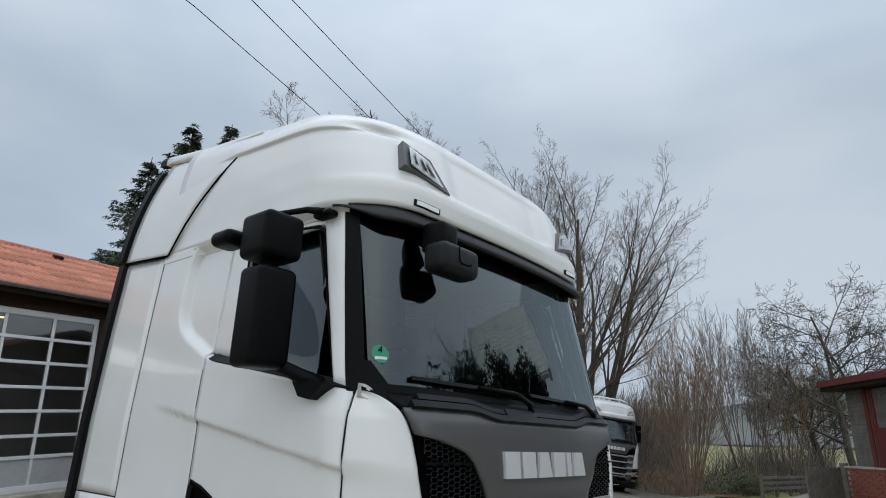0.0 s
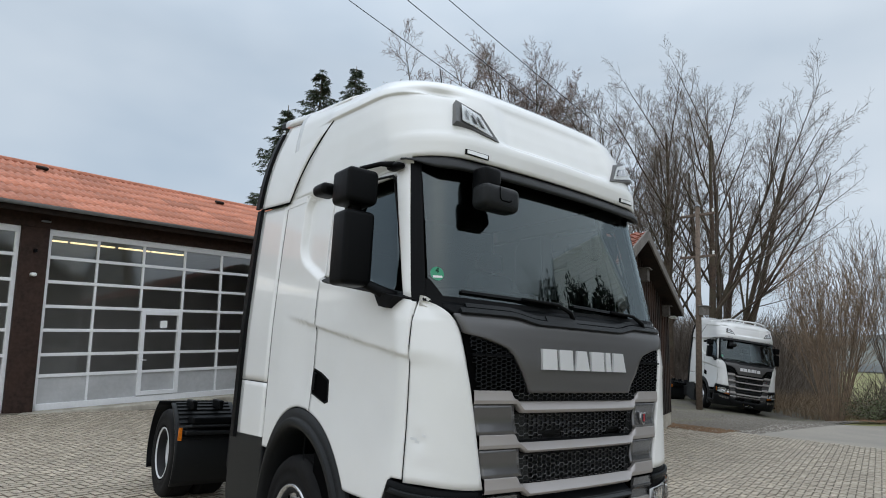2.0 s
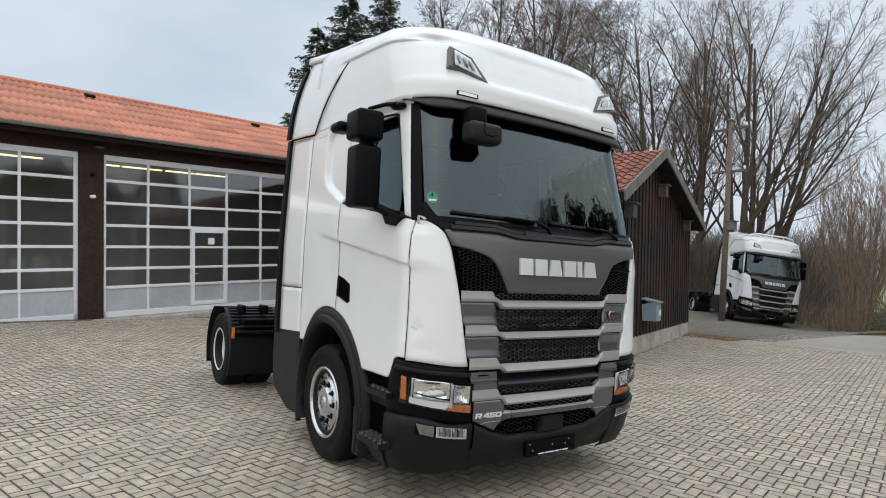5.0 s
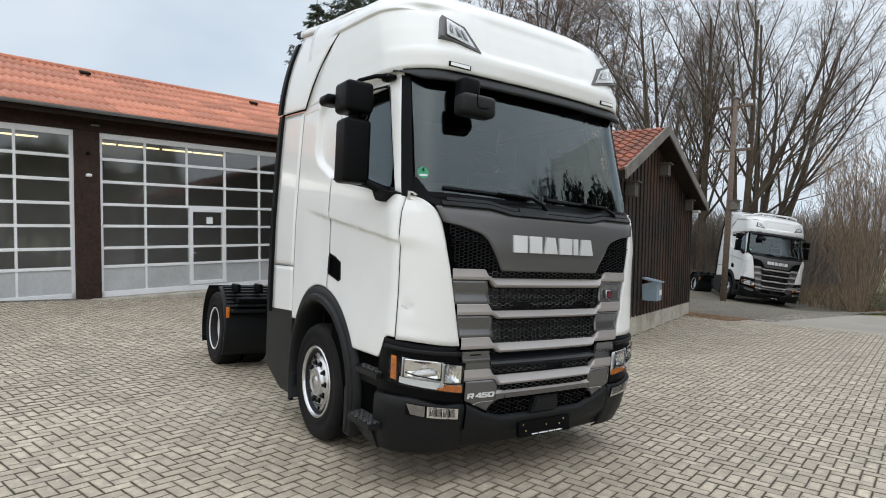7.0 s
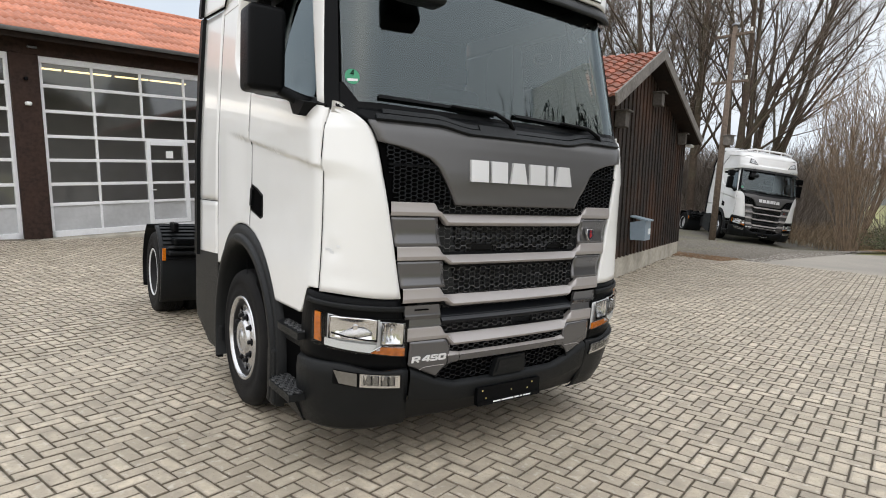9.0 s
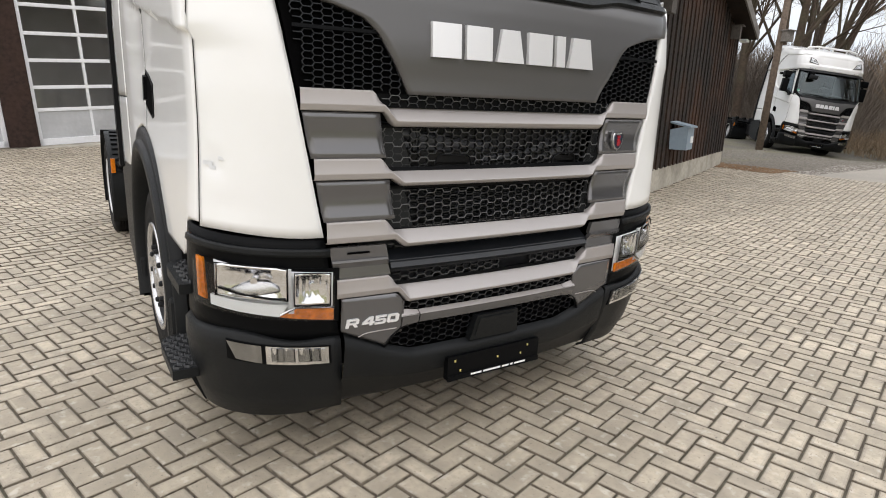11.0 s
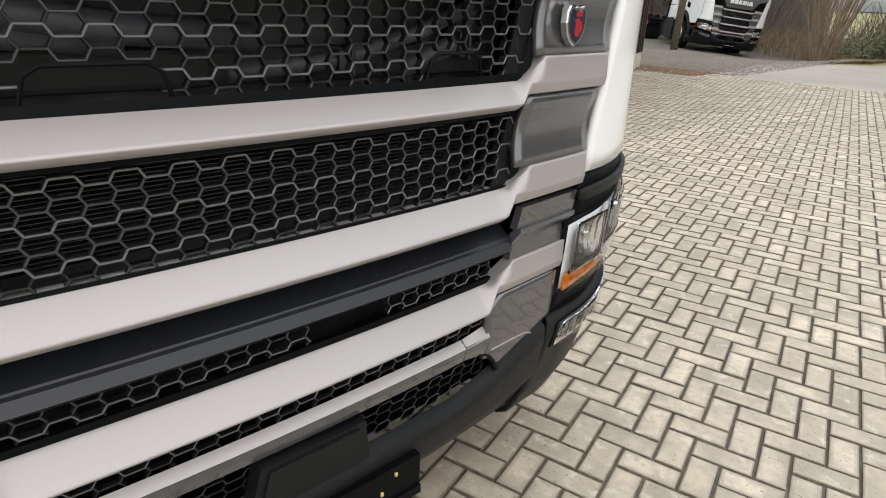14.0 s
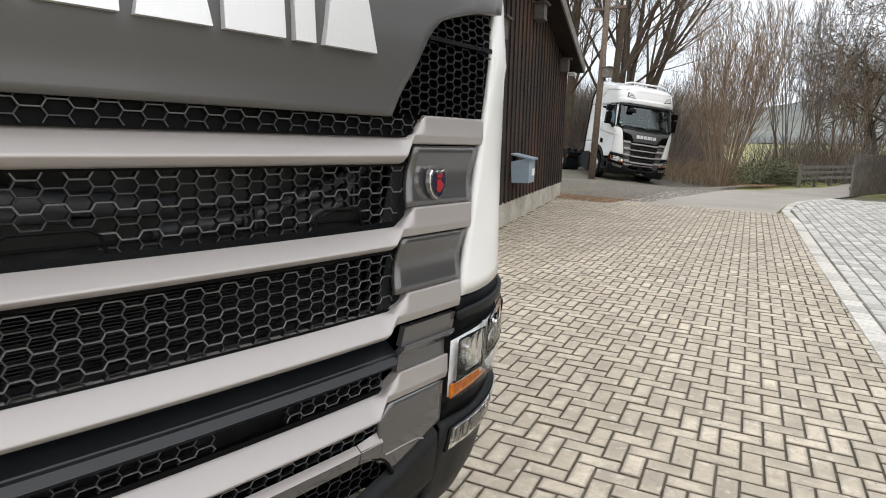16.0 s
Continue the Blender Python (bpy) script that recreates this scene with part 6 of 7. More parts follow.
def build_hall():
    H = thing("garage_hall", hall_matrix(), "long workshop hall with glazed sectional doors and orange roof", "building")
    HTOP = 4.0
    x_doors = (-6.0, 0.0)
    part("floor_slab", rbox(-7.5, 12.5, -0.35, 8.0, -0.5, -0.02, 0.0), CONCRETE, H)
    part("back_wall", rbox(-7.5, 12.5, 7.8, 8.0, 0, 4.4, 0.0), HALL, H)
    part("end_wall", rbox(-7.7, -7.5, 0, 8.0, -0.5, 4.4, 0.0), DARKWOOD, H)
    part("end_wall", rbox(12.5, 12.7, 0, 8.0, -0.5, 4.4, 0.0), DARKWOOD, H)
    part("ceiling_deck", rbox(-7.5, 12.5, 0.1, 7.9, 4.3, 4.4, 0.0), HALL, H)
    part("lintel", rbox(-7.6, 12.6, -0.10, 0.12, HTOP, 4.42, 0.01), BROWNWOOD, H, "dark timber lintel")
    for a0, a1 in ((-0.54, 0.0), (-7.6, -6.0), (5.46, 6.0), (6.0, 12.6)):
        if a1 - a0 < 1:
            part("post", rbox(a0, a1, -0.12, 0.16, -0.45, HTOP, 0.015), BROWNWOOD, H, "dark timber post")
        else:
            part("timber_wall", rbox(a0, a1, -0.08, 0.12, -0.45, HTOP, 0.01), DARKWOOD, H)
    rows_h = (0.0, 0.74, 1.20, 1.74, 2.27, 2.82, 3.37, 3.86)
    pane_me = mesh_from("pane", [(0, 0.035, 0), (1, 0.035, 0), (1, 0.035, 1), (0, 0.035, 1)], [(0, 1, 2, 3)], DOORGLASS)
    for d, x0 in enumerate(x_doors):
        D = part("sectional_door", join(rbox(x0, x0 + 5.46, -0.03, 0.05, 3.86, 4.0, 0.004), rbox(x0, x0 + 0.08, -0.03, 0.05, 0, 3.86, 0.004), rbox(x0 + 5.38, x0 + 5.46, -0.03, 0.05, 0, 3.86, 0.004), rbox(x0, x0 + 5.46, -0.03, 0.05, 0.0, 0.14, 0.004)), ALU, H, "light grey glazed sectional door")
        cols = [x0 + 5.46 / 5 * k for k in range(6)] if d else [x0 + 5.46 - 1.16 * k for k in range(5)][::-1]
        if not d:
            cols = [x0] + cols
        wick = (x0 + 2.22, x0 + 3.28) if d else (99, 99)
        for h in rows_h[1:-1]:
            segs = [(x0 + 0.05, x0 + 5.41)]
            if d and h < 2.26:
                segs = [(x0 + 0.05, wick[0]), (wick[1], x0 + 5.41)]
            for s0, s1 in segs:
                part("rail", rbox(s0, s1, -0.02, 0.05, h - 0.035, h + 0.035, 0.004), ALU, D)
        for c in cols[1:-1]:
            lo = 2.24 if d and wick[0] - 0.1 < c < wick[1] + 0.1 else 0.1
            part("mullion", rbox(c - 0.025, c + 0.025, -0.015, 0.05, lo, 3.88, 0.004), ALU, D)
        if d:
            wk = part("wicket_door", join(rbox(wick[0], wick[0] + 0.10, -0.045, 0.05, 0.16, 2.25, 0.006), rbox(wick[1] - 0.10, wick[1], -0.045, 0.05, 0.16, 2.25, 0.006), rbox(wick[0] + 0.1, wick[1] - 0.1, -0.045, 0.05, 2.14, 2.25, 0.006), rbox(wick[0] + 0.1, wick[1] - 0.1, -0.045, 0.05, 0.16, 0.26, 0.006)), ALU, D, "wicket door in the sectional door")
            for h in (0.74, 1.2, 1.74):
                part("rail", rbox(wick[0] + 0.1, wick[1] - 0.1, -0.03, 0.05, h - 0.03, h + 0.03, 0.004), ALU, wk)
            part("handle", tube([(wick[0] + 0.05, -0.05, 1.02), (wick[0] + 0.05, -0.09, 1.02), (wick[0] + 0.17, -0.09, 1.02)], 0.012, 8), ALU, wk)
            part("handle_plate", rbox(wick[0] + 0.03, wick[0] + 0.07, -0.055, -0.045, 0.9, 1.1, 0.003), ALU, wk)
            part("notice", rbox(wick[0] + 0.50, wick[0] + 0.68, -0.005, 0.0, 1.82, 2.0, 0.0), PAPER, wk, "small paper notice")
        for i in range(len(cols) - 1):
            for k in range(7):
                c0, c1, h0, h1 = cols[i], cols[i + 1], rows_h[k], rows_h[k + 1]
                if c1 - c0 < 0.1:
                    continue
                if k == 0:
                    part("lower_panel", rbox(c0, c1, 0.01, 0.04, h0 + 0.02, h1, 0.0), ALUPANEL, D)
                else:
                    ob = new("pane", pane_me)
                    ob.parent = D
                    ob.matrix_local = pose(c0, 0, h0) @ Matrix.Diagonal((c1 - c0, 1, h1 - h0, 1))
    for x0, spans in ((-6.0, ((1.4, 2.75), (2.9, 4.0), (4.1, 5.15))), (0.0, ((0.1, 0.95), (1.02, 2.1), (2.2, 3.05), (3.1, 4.1)))):
        for a, b in spans:
            part("tube_lamp", rbox(x0 + a, x0 + b, 1.48, 1.54, 3.93, 3.97, 0.008), TUBE, H, "lit fluorescent tube")
    for x0 in (-3.2, 2.6):
        ld = bpy.data.lights.new("tube_light", "AREA")
        ld.shape, ld.size, ld.size_y, ld.energy, ld.color = "RECTANGLE", 4.2, 2.4, 85, (1.0, 0.95, 0.86)
        lo = new("tube_light", ld)
        lo.parent = H
        lo.matrix_local = pose(x0, 1.6, 3.9)
    # things dimly seen inside
    part("workbench", rbox(-4.5, -2.2, 6.6, 7.4, 0.0, 0.95, 0.02), GREYWOOD, H)
    part("threshold", rbox(-6.2, 5.8, -0.5, 0.1, -0.6, -0.005, 0.02), CONCRETE, H)
    # roof: sheets in courses, shared mesh
    pitch = math.atan2(1.88, 4.3)
    me = mesh_from("roof_sheet", *sheet_wave(1.062, 0.92), ROOFRED, True)
    slope = part("roof_deck", moved(rbox(-8.2, 13.2, 0, 4.6, -0.16, -0.05, 0.0), Matrix.Translation((0, -0.62, 4.42)) @ Matrix.Rotation(pitch, 4, "X")), DARKWOOD, H)
    for c in range(6):
        for i in range(20):
            ob = new("roof_sheet", me)
            ob.parent = slope
            ob.matrix_local = Matrix.Translation((0, -0.66, 4.40)) @ Matrix.Rotation(pitch, 4, "X") @ pose(-8.2 + i * 1.062, c * 0.775, 0.018, -0.45, 0, 0)
    part("roof_back", moved(rbox(-8.2, 13.2, 0, 4.7, -0.1, 0.0, 0.0), Matrix.Translation((0, 3.62, 6.25)) @ Matrix.Rotation(-pitch, 4, "X")), ROOFRED, H)
    part("ridge_cap", tube([(-8.2, 3.62, 6.27), (13.2, 3.62, 6.27)], 0.09, 10), ROOFRED, H)
    for a in (0.7, 6.0):
        part("roof_vent", moved(rbox(-0.14, 0.14, -0.09, 0.09, 0, 0.08, 0.03), Matrix.Translation((a, 3.0, 6.05)) @ Matrix.Rotation(pitch, 4, "X")), DARKWOOD, H)
    gut = [[Vector((x, -0.74 + 0.075 * math.cos(t), 4.40 + 0.075 * math.sin(t))) for t in wave(9, math.pi, 2 * math.pi)] for x in wave(12, -8.2, 13.2)]
    part("gutter", grid_sheet(gut, 0.006, (0, -0.74, 4.6)), ZINC, H, "zinc rain gutter")
    part("fascia", rbox(-8.2, 13.2, -0.66, -0.62, 4.22, 4.42, 0.004), DARKWOOD, H)
    part("soffit", rbox(-8.2, 13.2, -0.64, -0.08, 4.36, 4.40, 0.0), DARKWOOD, H)
    # lamp and sensor on the post
    part("wall_lamp", rbox(-0.33, -0.21, -0.24, -0.12, 2.9, 2.98, 0.03), PAPER, H, "small white wall lamp", True)
    part("sensor", rbox(-0.30, -0.24, -0.22, -0.12, 3.43, 3.50, 0.01), BLACK, H)
    part("hook", rbox(-0.2, -0.02, -0.2, -0.12, 4.12, 4.16, 0.01), ZINC, H)
    return H


build_hall()


# ---- shed ----
def shed_matrix():
    X = Vector((-0.394, 0.92, 0)).normalized()
    Y = Vector((-0.92, -0.394, 0)).normalized()
    m = Matrix(((X.x, Y.x, 0, 0), (X.y, Y.y, 0, 0), (0, 0, 1, 0), (0, 0, 0, 1)))
    return Matrix.Translation((-9.2, 16.2, 0.12)) @ m


def build_shed():
    S = thing("shed", shed_matrix(), "dark boarded shed with red tiled gable roof", "shed")
    W, EAVE, LOW, APEX, XA, DEEP = 8.3, 3.24, 3.25, 4.50, -5.35, 7.0
    part("plinth", rbox(-W, 0.0, 0.0, DEEP, -1.0, 0.32, 0.02), CONCRETE, S, "pale concrete plinth")
    part("shed_side", rbox(-0.12, -0.02, 0.1, DEEP, 0.32, EAVE, 0.0), DARKWOOD, S)
    part("shed_side", rbox(-W + 0.02, -W + 0.12, 0.1, DEEP, 0.32, LOW, 0.0), DARKWOOD, S)
    part("gable_backing", prism([(-W + 0.05, 0.3), (-0.05, 0.3), (-0.05, EAVE), (XA, APEX - 0.1), (-W + 0.05, LOW)], lambda p, q, d: Vector((p, 0.1 - d, q)), 0.0, 0.05), DARKWOOD, S)
    rnd = random.Random(4)
    n = 56
    for k in range(n):
        x0 = -W + W * k / n
        x1 = x0 + W / n - 0.008
        h = lambda x: (APEX - (APEX - EAVE) * (x - XA) / -XA if x > XA else APEX - (APEX - LOW) * (XA - x) / (XA + W)) - 0.05
        y = -0.024 * (k % 2) - rnd.random() * 0.006
        part("board", prism([(x0, 0.30), (x1, 0.30), (x1, h(x1)), (x0, h(x0))], lambda p, q, d: Vector((p, 0.04 - d + y, q)), 0.0, 0.03), SHEDWOOD, S)
    part("back_gable", prism([(-W, 0.3), (0, 0.3), (0, EAVE), (XA, APEX), (-W, LOW)], lambda p, q, d: Vector((p, DEEP - d, q)), 0.0, 0.05), DARKWOOD, S)
    for s in (1, -1):
        wide_side = -XA + 0.25 if s > 0 else XA + W + 0.4
        ang = math.atan2(APEX - EAVE, -XA) if s > 0 else math.atan2(APEX - LOW, XA + W)
        run = wide_side / math.cos(ang)
        base = Matrix.Translation((XA, -0.4, APEX + 0.06)) @ Matrix.Rotation(s * ang, 4, "Y")
        deck = part("roof_slope", moved(rbox(0 if s > 0 else -run, run if s > 0 else 0, 0, DEEP + 1.0, -0.08, 0.0, 0.0), base), DARKWOOD, S)
        verts, faces = [], []
        step, wide = 0.30, 0.21
        for c in range(int(run / step)):
            for i in range(int((DEEP + 1.0) / wide)):
                k = len(verts)
                xa, xb = s * c * step, s * ((c + 1) * step + 0.03)
                for f in range(5):
                    yy = i * wide + wide * f / 4
                    zz = 0.03 + 0.022 * math.sin(2 * math.pi * f / 4 + 0.6)
                    verts.append(base @ Vector((xa, yy, zz - 0.02)))
                    verts.append(base @ Vector((xb, yy, zz + 0.012)))
                    verts.append(base @ Vector((xb, yy, zz - 0.03)))
                for f in range(4):
                    q = k + f * 3
                    quad = [q, q + 1, q + 4, q + 3]
                    faces.append(quad if s < 0 else quad[::-1])
                    quad = [q + 1, q + 2, q + 5, q + 4]
                    faces.append(quad if s < 0 else quad[::-1])
        tagged(part("roof_tiles", (verts, faces), TILERED, deck, "old red clay roof tiles"), kind="stuff")
        xs = (0, s * run)
        part("verge_board", moved(rbox(min(xs), max(xs), -0.03, 0.01, -0.16, 0.06, 0.006), base), GREYWOOD, S, "grey weathered verge board")
        part("purlin_board", moved(rbox(min(xs), max(xs), 0.01, 0.4, -0.14, -0.08, 0.0), base), DARKWOOD, S)
    for x, z, w in ((-4.3, 3.60, 0.30), (-1.15, 3.0, 0.20), (-7.2, 2.82, 0.27)):
        part("nest_box", join(rbox(x - w / 2, x + w / 2, -0.22, -0.02, z, z + 0.28, 0.01), rbox(x - w / 2 - 0.04, x + w / 2 + 0.04, -0.28, 0.0, z + 0.28, z + 0.31, 0.008)), NESTWOOD, S, "grey wooden nest box on the gable")
    part("wall_light", rbox(-0.25, 0.12, -0.24, -0.05, 3.02, 3.09, 0.02), PAPER, S, "white wall light")
    return S


build_shed()
mb_m = shed_matrix() @ pose(-5.5, -0.17, 0.64)
MB = thing("mailbox", mb_m, "grey-blue metal mailbox hung on the dark shed wall", "mailbox")
part("box", prism([(-0.17, 0.0), (0.13, 0.0), (0.15, 0.36), (-0.17, 0.44)], lambda p, q, d: Vector((d, p, q)), -0.24, 0.24), BOXBLUE, MB)
part("lid", prism([(-0.22, 0.40), (0.17, 0.48), (0.17, 0.51), (-0.22, 0.43)], lambda p, q, d: Vector((d, p, q)), -0.27, 0.27), BOXBLUE, MB)
part("label_plate", rbox(0.02, 0.2, -0.182, -0.165, 0.12, 0.24, 0.0), PAPER, MB)


# ---- pole and cables ----
def build_pole():
    P = thing("utility_pole", Matrix.Translation((-12.3, 23.3, 0.0)) @ pose(0, 0, 0, -0.6, 1.6, 0), "tall brown wooden utility pole with cross arms", "pole")
    part("shaft", tube([(0, 0, -0.5), (0, 0, 4), (0, 0, 8.5)], [0.13, 0.115, 0.09], 14), POLEWOOD, P, "", True)
    part("cap", lathe([(0.0, 8.62), (0.14, 8.48), (0.14, 8.46)], 12, "z"), ZINC, P)
    for z, half in ((8.1, 0.75), (6.3, 0.75)):
        arm = part("cross_arm", rbox(-half, half, -0.05, 0.05, z - 0.05, z + 0.05, 0.01), POLEWOOD, P)
        for x in (-half + 0.08, half - 0.08):
            part("insulator", moved(lathe([(0.0, 0.16), (0.035, 0.15), (0.05, 0.1), (0.03, 0.07), (0.05, 0.03), (0.02, 0.0)], 12, "z"), Matrix.Translation((x, 0, z + 0.05))), PAPER, arm, "white insulator")
    box = part("pole_nest_box", join(rbox(0.10, 0.38, -0.15, 0.15, 3.85, 4.2, 0.01), rbox(0.06, 0.44, -0.19, 0.19, 4.2, 4.24, 0.01)), GREYWOOD, P, "grey nest box")
    return P


build_pole()


def cable(a, mid, label):
    """A thin cable from the pole over the yard, through a point above it."""
    a, b = Vector(a), Vector(mid)
    far = b + (b - a) * 1.1
    far.z = b.z + 0.3
    pts = []
    for k in range(25):
        f = k / 24
        p = a.lerp(b, f * 2) if f < 0.5 else b.lerp(far, f * 2 - 1)
        p.z -= 0.35 * math.sin(math.pi * f)
        pts.append(p)
    ob = part("cable", tube(pts, 0.008, 5), BLACK)
    tagged(ob, label, "cable", "overhead cables")


cable((-11.75, 23.2, 6.42), (-8.5, 3.65, 8.95), "thin black overhead cable from the wooden pole")
cable((-12.95, 23.4, 8.25), (-7.4, 4.1, 8.75), "thin black overhead cable from the wooden pole")
cable((-11.75, 23.2, 8.25), (-7.2, 4.85, 9.0), "thin black overhead cable from the wooden pole")


# ---- trees ----
def grow(rng, out, p, d, length, radius, level, top, droop, wig, kids, spread, ratio):
    """One limb as a bent, tapered tube, and the limbs that leave it."""
    n = (9, 6, 4, 3, 2)[min(level, 4)]
    pts, rad = [p.copy()], [radius]
    q, dd = p.copy(), d.copy()
    for i in range(n):
        dd = (dd + Vector((rng.uniform(-1, 1), rng.uniform(-1, 1), rng.uniform(-1, 1) + droop)) * wig).normalized()
        q = q + dd * (length / n)
        pts.append(q.copy())
        rad.append(radius * (1 - 0.75 * (i + 1) / n) + 0.002)
    out.append((level, pts, rad))
    if level >= top:
        return
    for k in range(kids[level]):
        f = 0.25 + 0.75 * (k + rng.random() * 0.8) / kids[level]
        i = min(n - 1, int(f * n))
        base = pts[i].lerp(pts[i + 1], f * n - i if f < 1 else 1.0)
        axis = (pts[i + 1] - pts[i]).normalized()
        side = axis.orthogonal().normalized()
        side.rotate(Matrix.Rotation(rng.uniform(0, 2 * math.pi), 3, axis))
        nd = (axis * (1 - spread[level]) + side * spread[level]).normalized()
        grow(rng, out, base, nd, length * ratio[level] * rng.uniform(0.65, 1.15) * (1.15 - 0.5 * f), max(0.006, radius * (1 - 0.7 * f) * 0.5), level + 1, top, droop, wig * 1.15, kids, spread, ratio)


def limbs_geo(limbs, pick, sides):
    geos_v, geos_f = [], []
    for level, pts, rad in limbs:
        if not pick(level):
            continue
        v, f = tube(pts, rad, sides(level), False)
        k = len(geos_v)
        geos_v += v
        geos_f += [[i + k for i in q] for q in f]
    return geos_v, geos_f


def bare_tree(name, at, stems, height, radius, lean, label, seed, top=4, kids=(7, 7, 6, 5), spread=(0.42, 0.5, 0.55), ratio=(0.5, 0.52, 0.5), droop=0.25, wig=0.16, twig=None, fan=0.12, kind_cat="tree", fat=1.0, bark=None):
    rng = random.Random(seed)
    z = ground_z(*at)
    T = thing(name, Matrix.Translation((at[0], at[1], z - 0.08)), label, kind_cat)
    limbs = []
    for k in range(stems):
        t = 2 * math.pi * k / max(1, stems) + rng.random()
        d = Vector((lean[0] + fan * math.cos(t), lean[1] + fan * math.sin(t), 1)).normalized()
        o = Vector((0.25 * math.cos(t), 0.25 * math.sin(t), 0)) * (stems > 1)
        grow(rng, limbs, o, d, height * rng.uniform(0.85, 1.0), radius * rng.uniform(0.8, 1.1), 0, top, droop, wig * 0.45, kids, spread + (0.6,), ratio + (0.5,))
    if fat != 1.0:
        limbs = [(l, p, [r * fat if l > 1 else r for r in rd]) for l, p, rd in limbs]
    part("trunk", limbs_geo(limbs, lambda l: l == 0, lambda l: 9), bark or BARK, T, "", True)
    part("bough", limbs_geo(limbs, lambda l: l in (1, 2), lambda l: 6 if l == 1 else 4), bark or BARK, T, "", True)
    tagged(part("crown", limbs_geo(limbs, lambda l: l > 2, lambda l: 3), twig or TWIG, T, "fine bare twigs"), kind="stuff")
    return T


def spruce(at, height, seed):
    rng = random.Random(seed)
    T = thing("spruce", Matrix.Translation((at[0], at[1], ground_z(*at))), "tall dark green spruce behind the hall", "tree", "spruces")
    part("trunk", tube([(0, 0, -0.2), (0, 0, height * 0.5), (0, 0, height)], [0.28, 0.15, 0.02], 8), BARK, T, "", True)
    bv, bf, nv, nf = [], [], [], []
    z = height * 0.12
    while z < height - 0.1:
        f = 1 - z / height
        reach = 0.12 + f ** 0.85 * height * 0.36
        for k in range(5 if f > 0.1 else 4):
            t = rng.uniform(0, 2 * math.pi)
            L = reach * rng.uniform(0.45, 1.12)
            dirv = Vector((math.cos(t), math.sin(t), 0))
            base = Vector((0, 0, z + rng.uniform(-0.15, 0.15)))
            pts = [base, base + dirv * L * 0.5 + Vector((0, 0, -0.16 * L)), base + dirv * L + Vector((0, 0, -0.17 * L + 0.04))]
            v, q = tube(pts, [0.03, 0.02, 0.006], 3, False)
            kk = len(bv)
            bv += v
            bf += [[i + kk for i in w] for w in q]
            m = max(5, int(L * 7.5))
            sidev = Vector((-dirv.y, dirv.x, 0))
            for j in range(m):
                g = 0.12 + 0.88 * (j + rng.random()) / m
                c = pts[0].lerp(pts[1], g * 2) if g < 0.5 else pts[1].lerp(pts[2], g * 2 - 1)
                for s in (1, -1):
                    l2 = (0.20 + 0.45 * (1 - g) * min(1, L)) * rng.uniform(0.5, 1.2)
                    tip = c + sidev * s * l2 * 0.8 + dirv * l2 * rng.uniform(0.3, 0.9) + Vector((0, 0, -l2 * rng.uniform(0.1, 0.9)))
                    axis = (tip - c)
                    wd = axis.cross(Vector((0, 0, 1)))
                    wd = wd.normalized() if wd.length > 1e-6 else sidev
                    for e in range(4):
                        h = (e + rng.random()) / 4
                        p = c + axis * h
                        r = Vector((rng.uniform(-1, 1), rng.uniform(-1, 1), rng.uniform(-1, 0.5))) * 0.07
                        for sg in (1, -1):
                            tp = p + wd * sg * 0.15 * (1.1 - h) + axis.normalized() * 0.12 + r
                            kk = len(nv)
                            nv += [p - axis.normalized() * 0.04, p + axis.normalized() * 0.06 + Vector((0, 0, 0.012)), tp]
                            nf.append([kk, kk + 1, kk + 2])
        z += 0.19 + 0.22 * f
    tagged(part("bough", (bv, bf), BARK, T), kind="stuff")
    tagged(part("crown", (nv, nf), NEEDLE, T, "drooping dark green needle sprays"), kind="stuff")
    return T


# spruces behind the hall
for at, h, sd in (((-30.5, 12.3), 15.3, 1), ((-29.8, 13.9), 17.8, 2), ((-32.5, 17.6), 20.3, 3)):
    spruce(at, h, sd)
# birches behind the cab
for k, (at, h) in enumerate((((-31, 19.0), 16.4), ((-30, 21.5), 18.2), ((-28.3, 24), 20.0), ((-26.5, 26.0), 19.8), ((-24.5, 28), 16.8), ((-33, 24), 17.6), ((-23, 31), 15.5), ((-29.6, 20.4), 16.0), ((-32.0, 22.4), 16.8), ((-27.6, 25.0), 19.4), ((-29.2, 26.2), 20.0), ((-25.6, 27.2), 18.0), ((-30.6, 20.2), 16.2), ((-29.0, 22.8), 19.8), ((-27.2, 24.4), 19.0))):
    bare_tree("birch", at, 1, h, 0.17, (0.03, -0.02), "bare birch with fine reddish twigs", 20 + k, 4, (18, 10, 7, 5), (0.36, 0.42, 0.5), (0.30, 0.45, 0.5), 0.18, 0.16, REDTWIG, fat=1.3)
# tall leaning willows behind the shed and the lane
for k, (at, st, h, lean) in enumerate((((-19.0, 28.5), 3, 14.2, (0.06, 0.05)), ((-17.2, 29.8), 3, 14.8, (0.17, 0.05)), ((-15.8, 30.2), 3, 14.4, (0.28, 0.06)), ((-20.5, 31.0), 3, 15.0, (0.02, 0.05)), ((-16.5, 33.0), 3, 14.6, (0.20, 0.05)))):
    bare_tree("willow", at, st, h, 0.21, lean, "tall bare willow with several leaning stems", 40 + k, 4, (8, 8, 7, 4), (0.36, 0.40, 0.45), (0.52, 0.46, 0.46), 0.75, 0.13, TWIG, 0.26, fat=1.0, bark=WILLOWBARK)
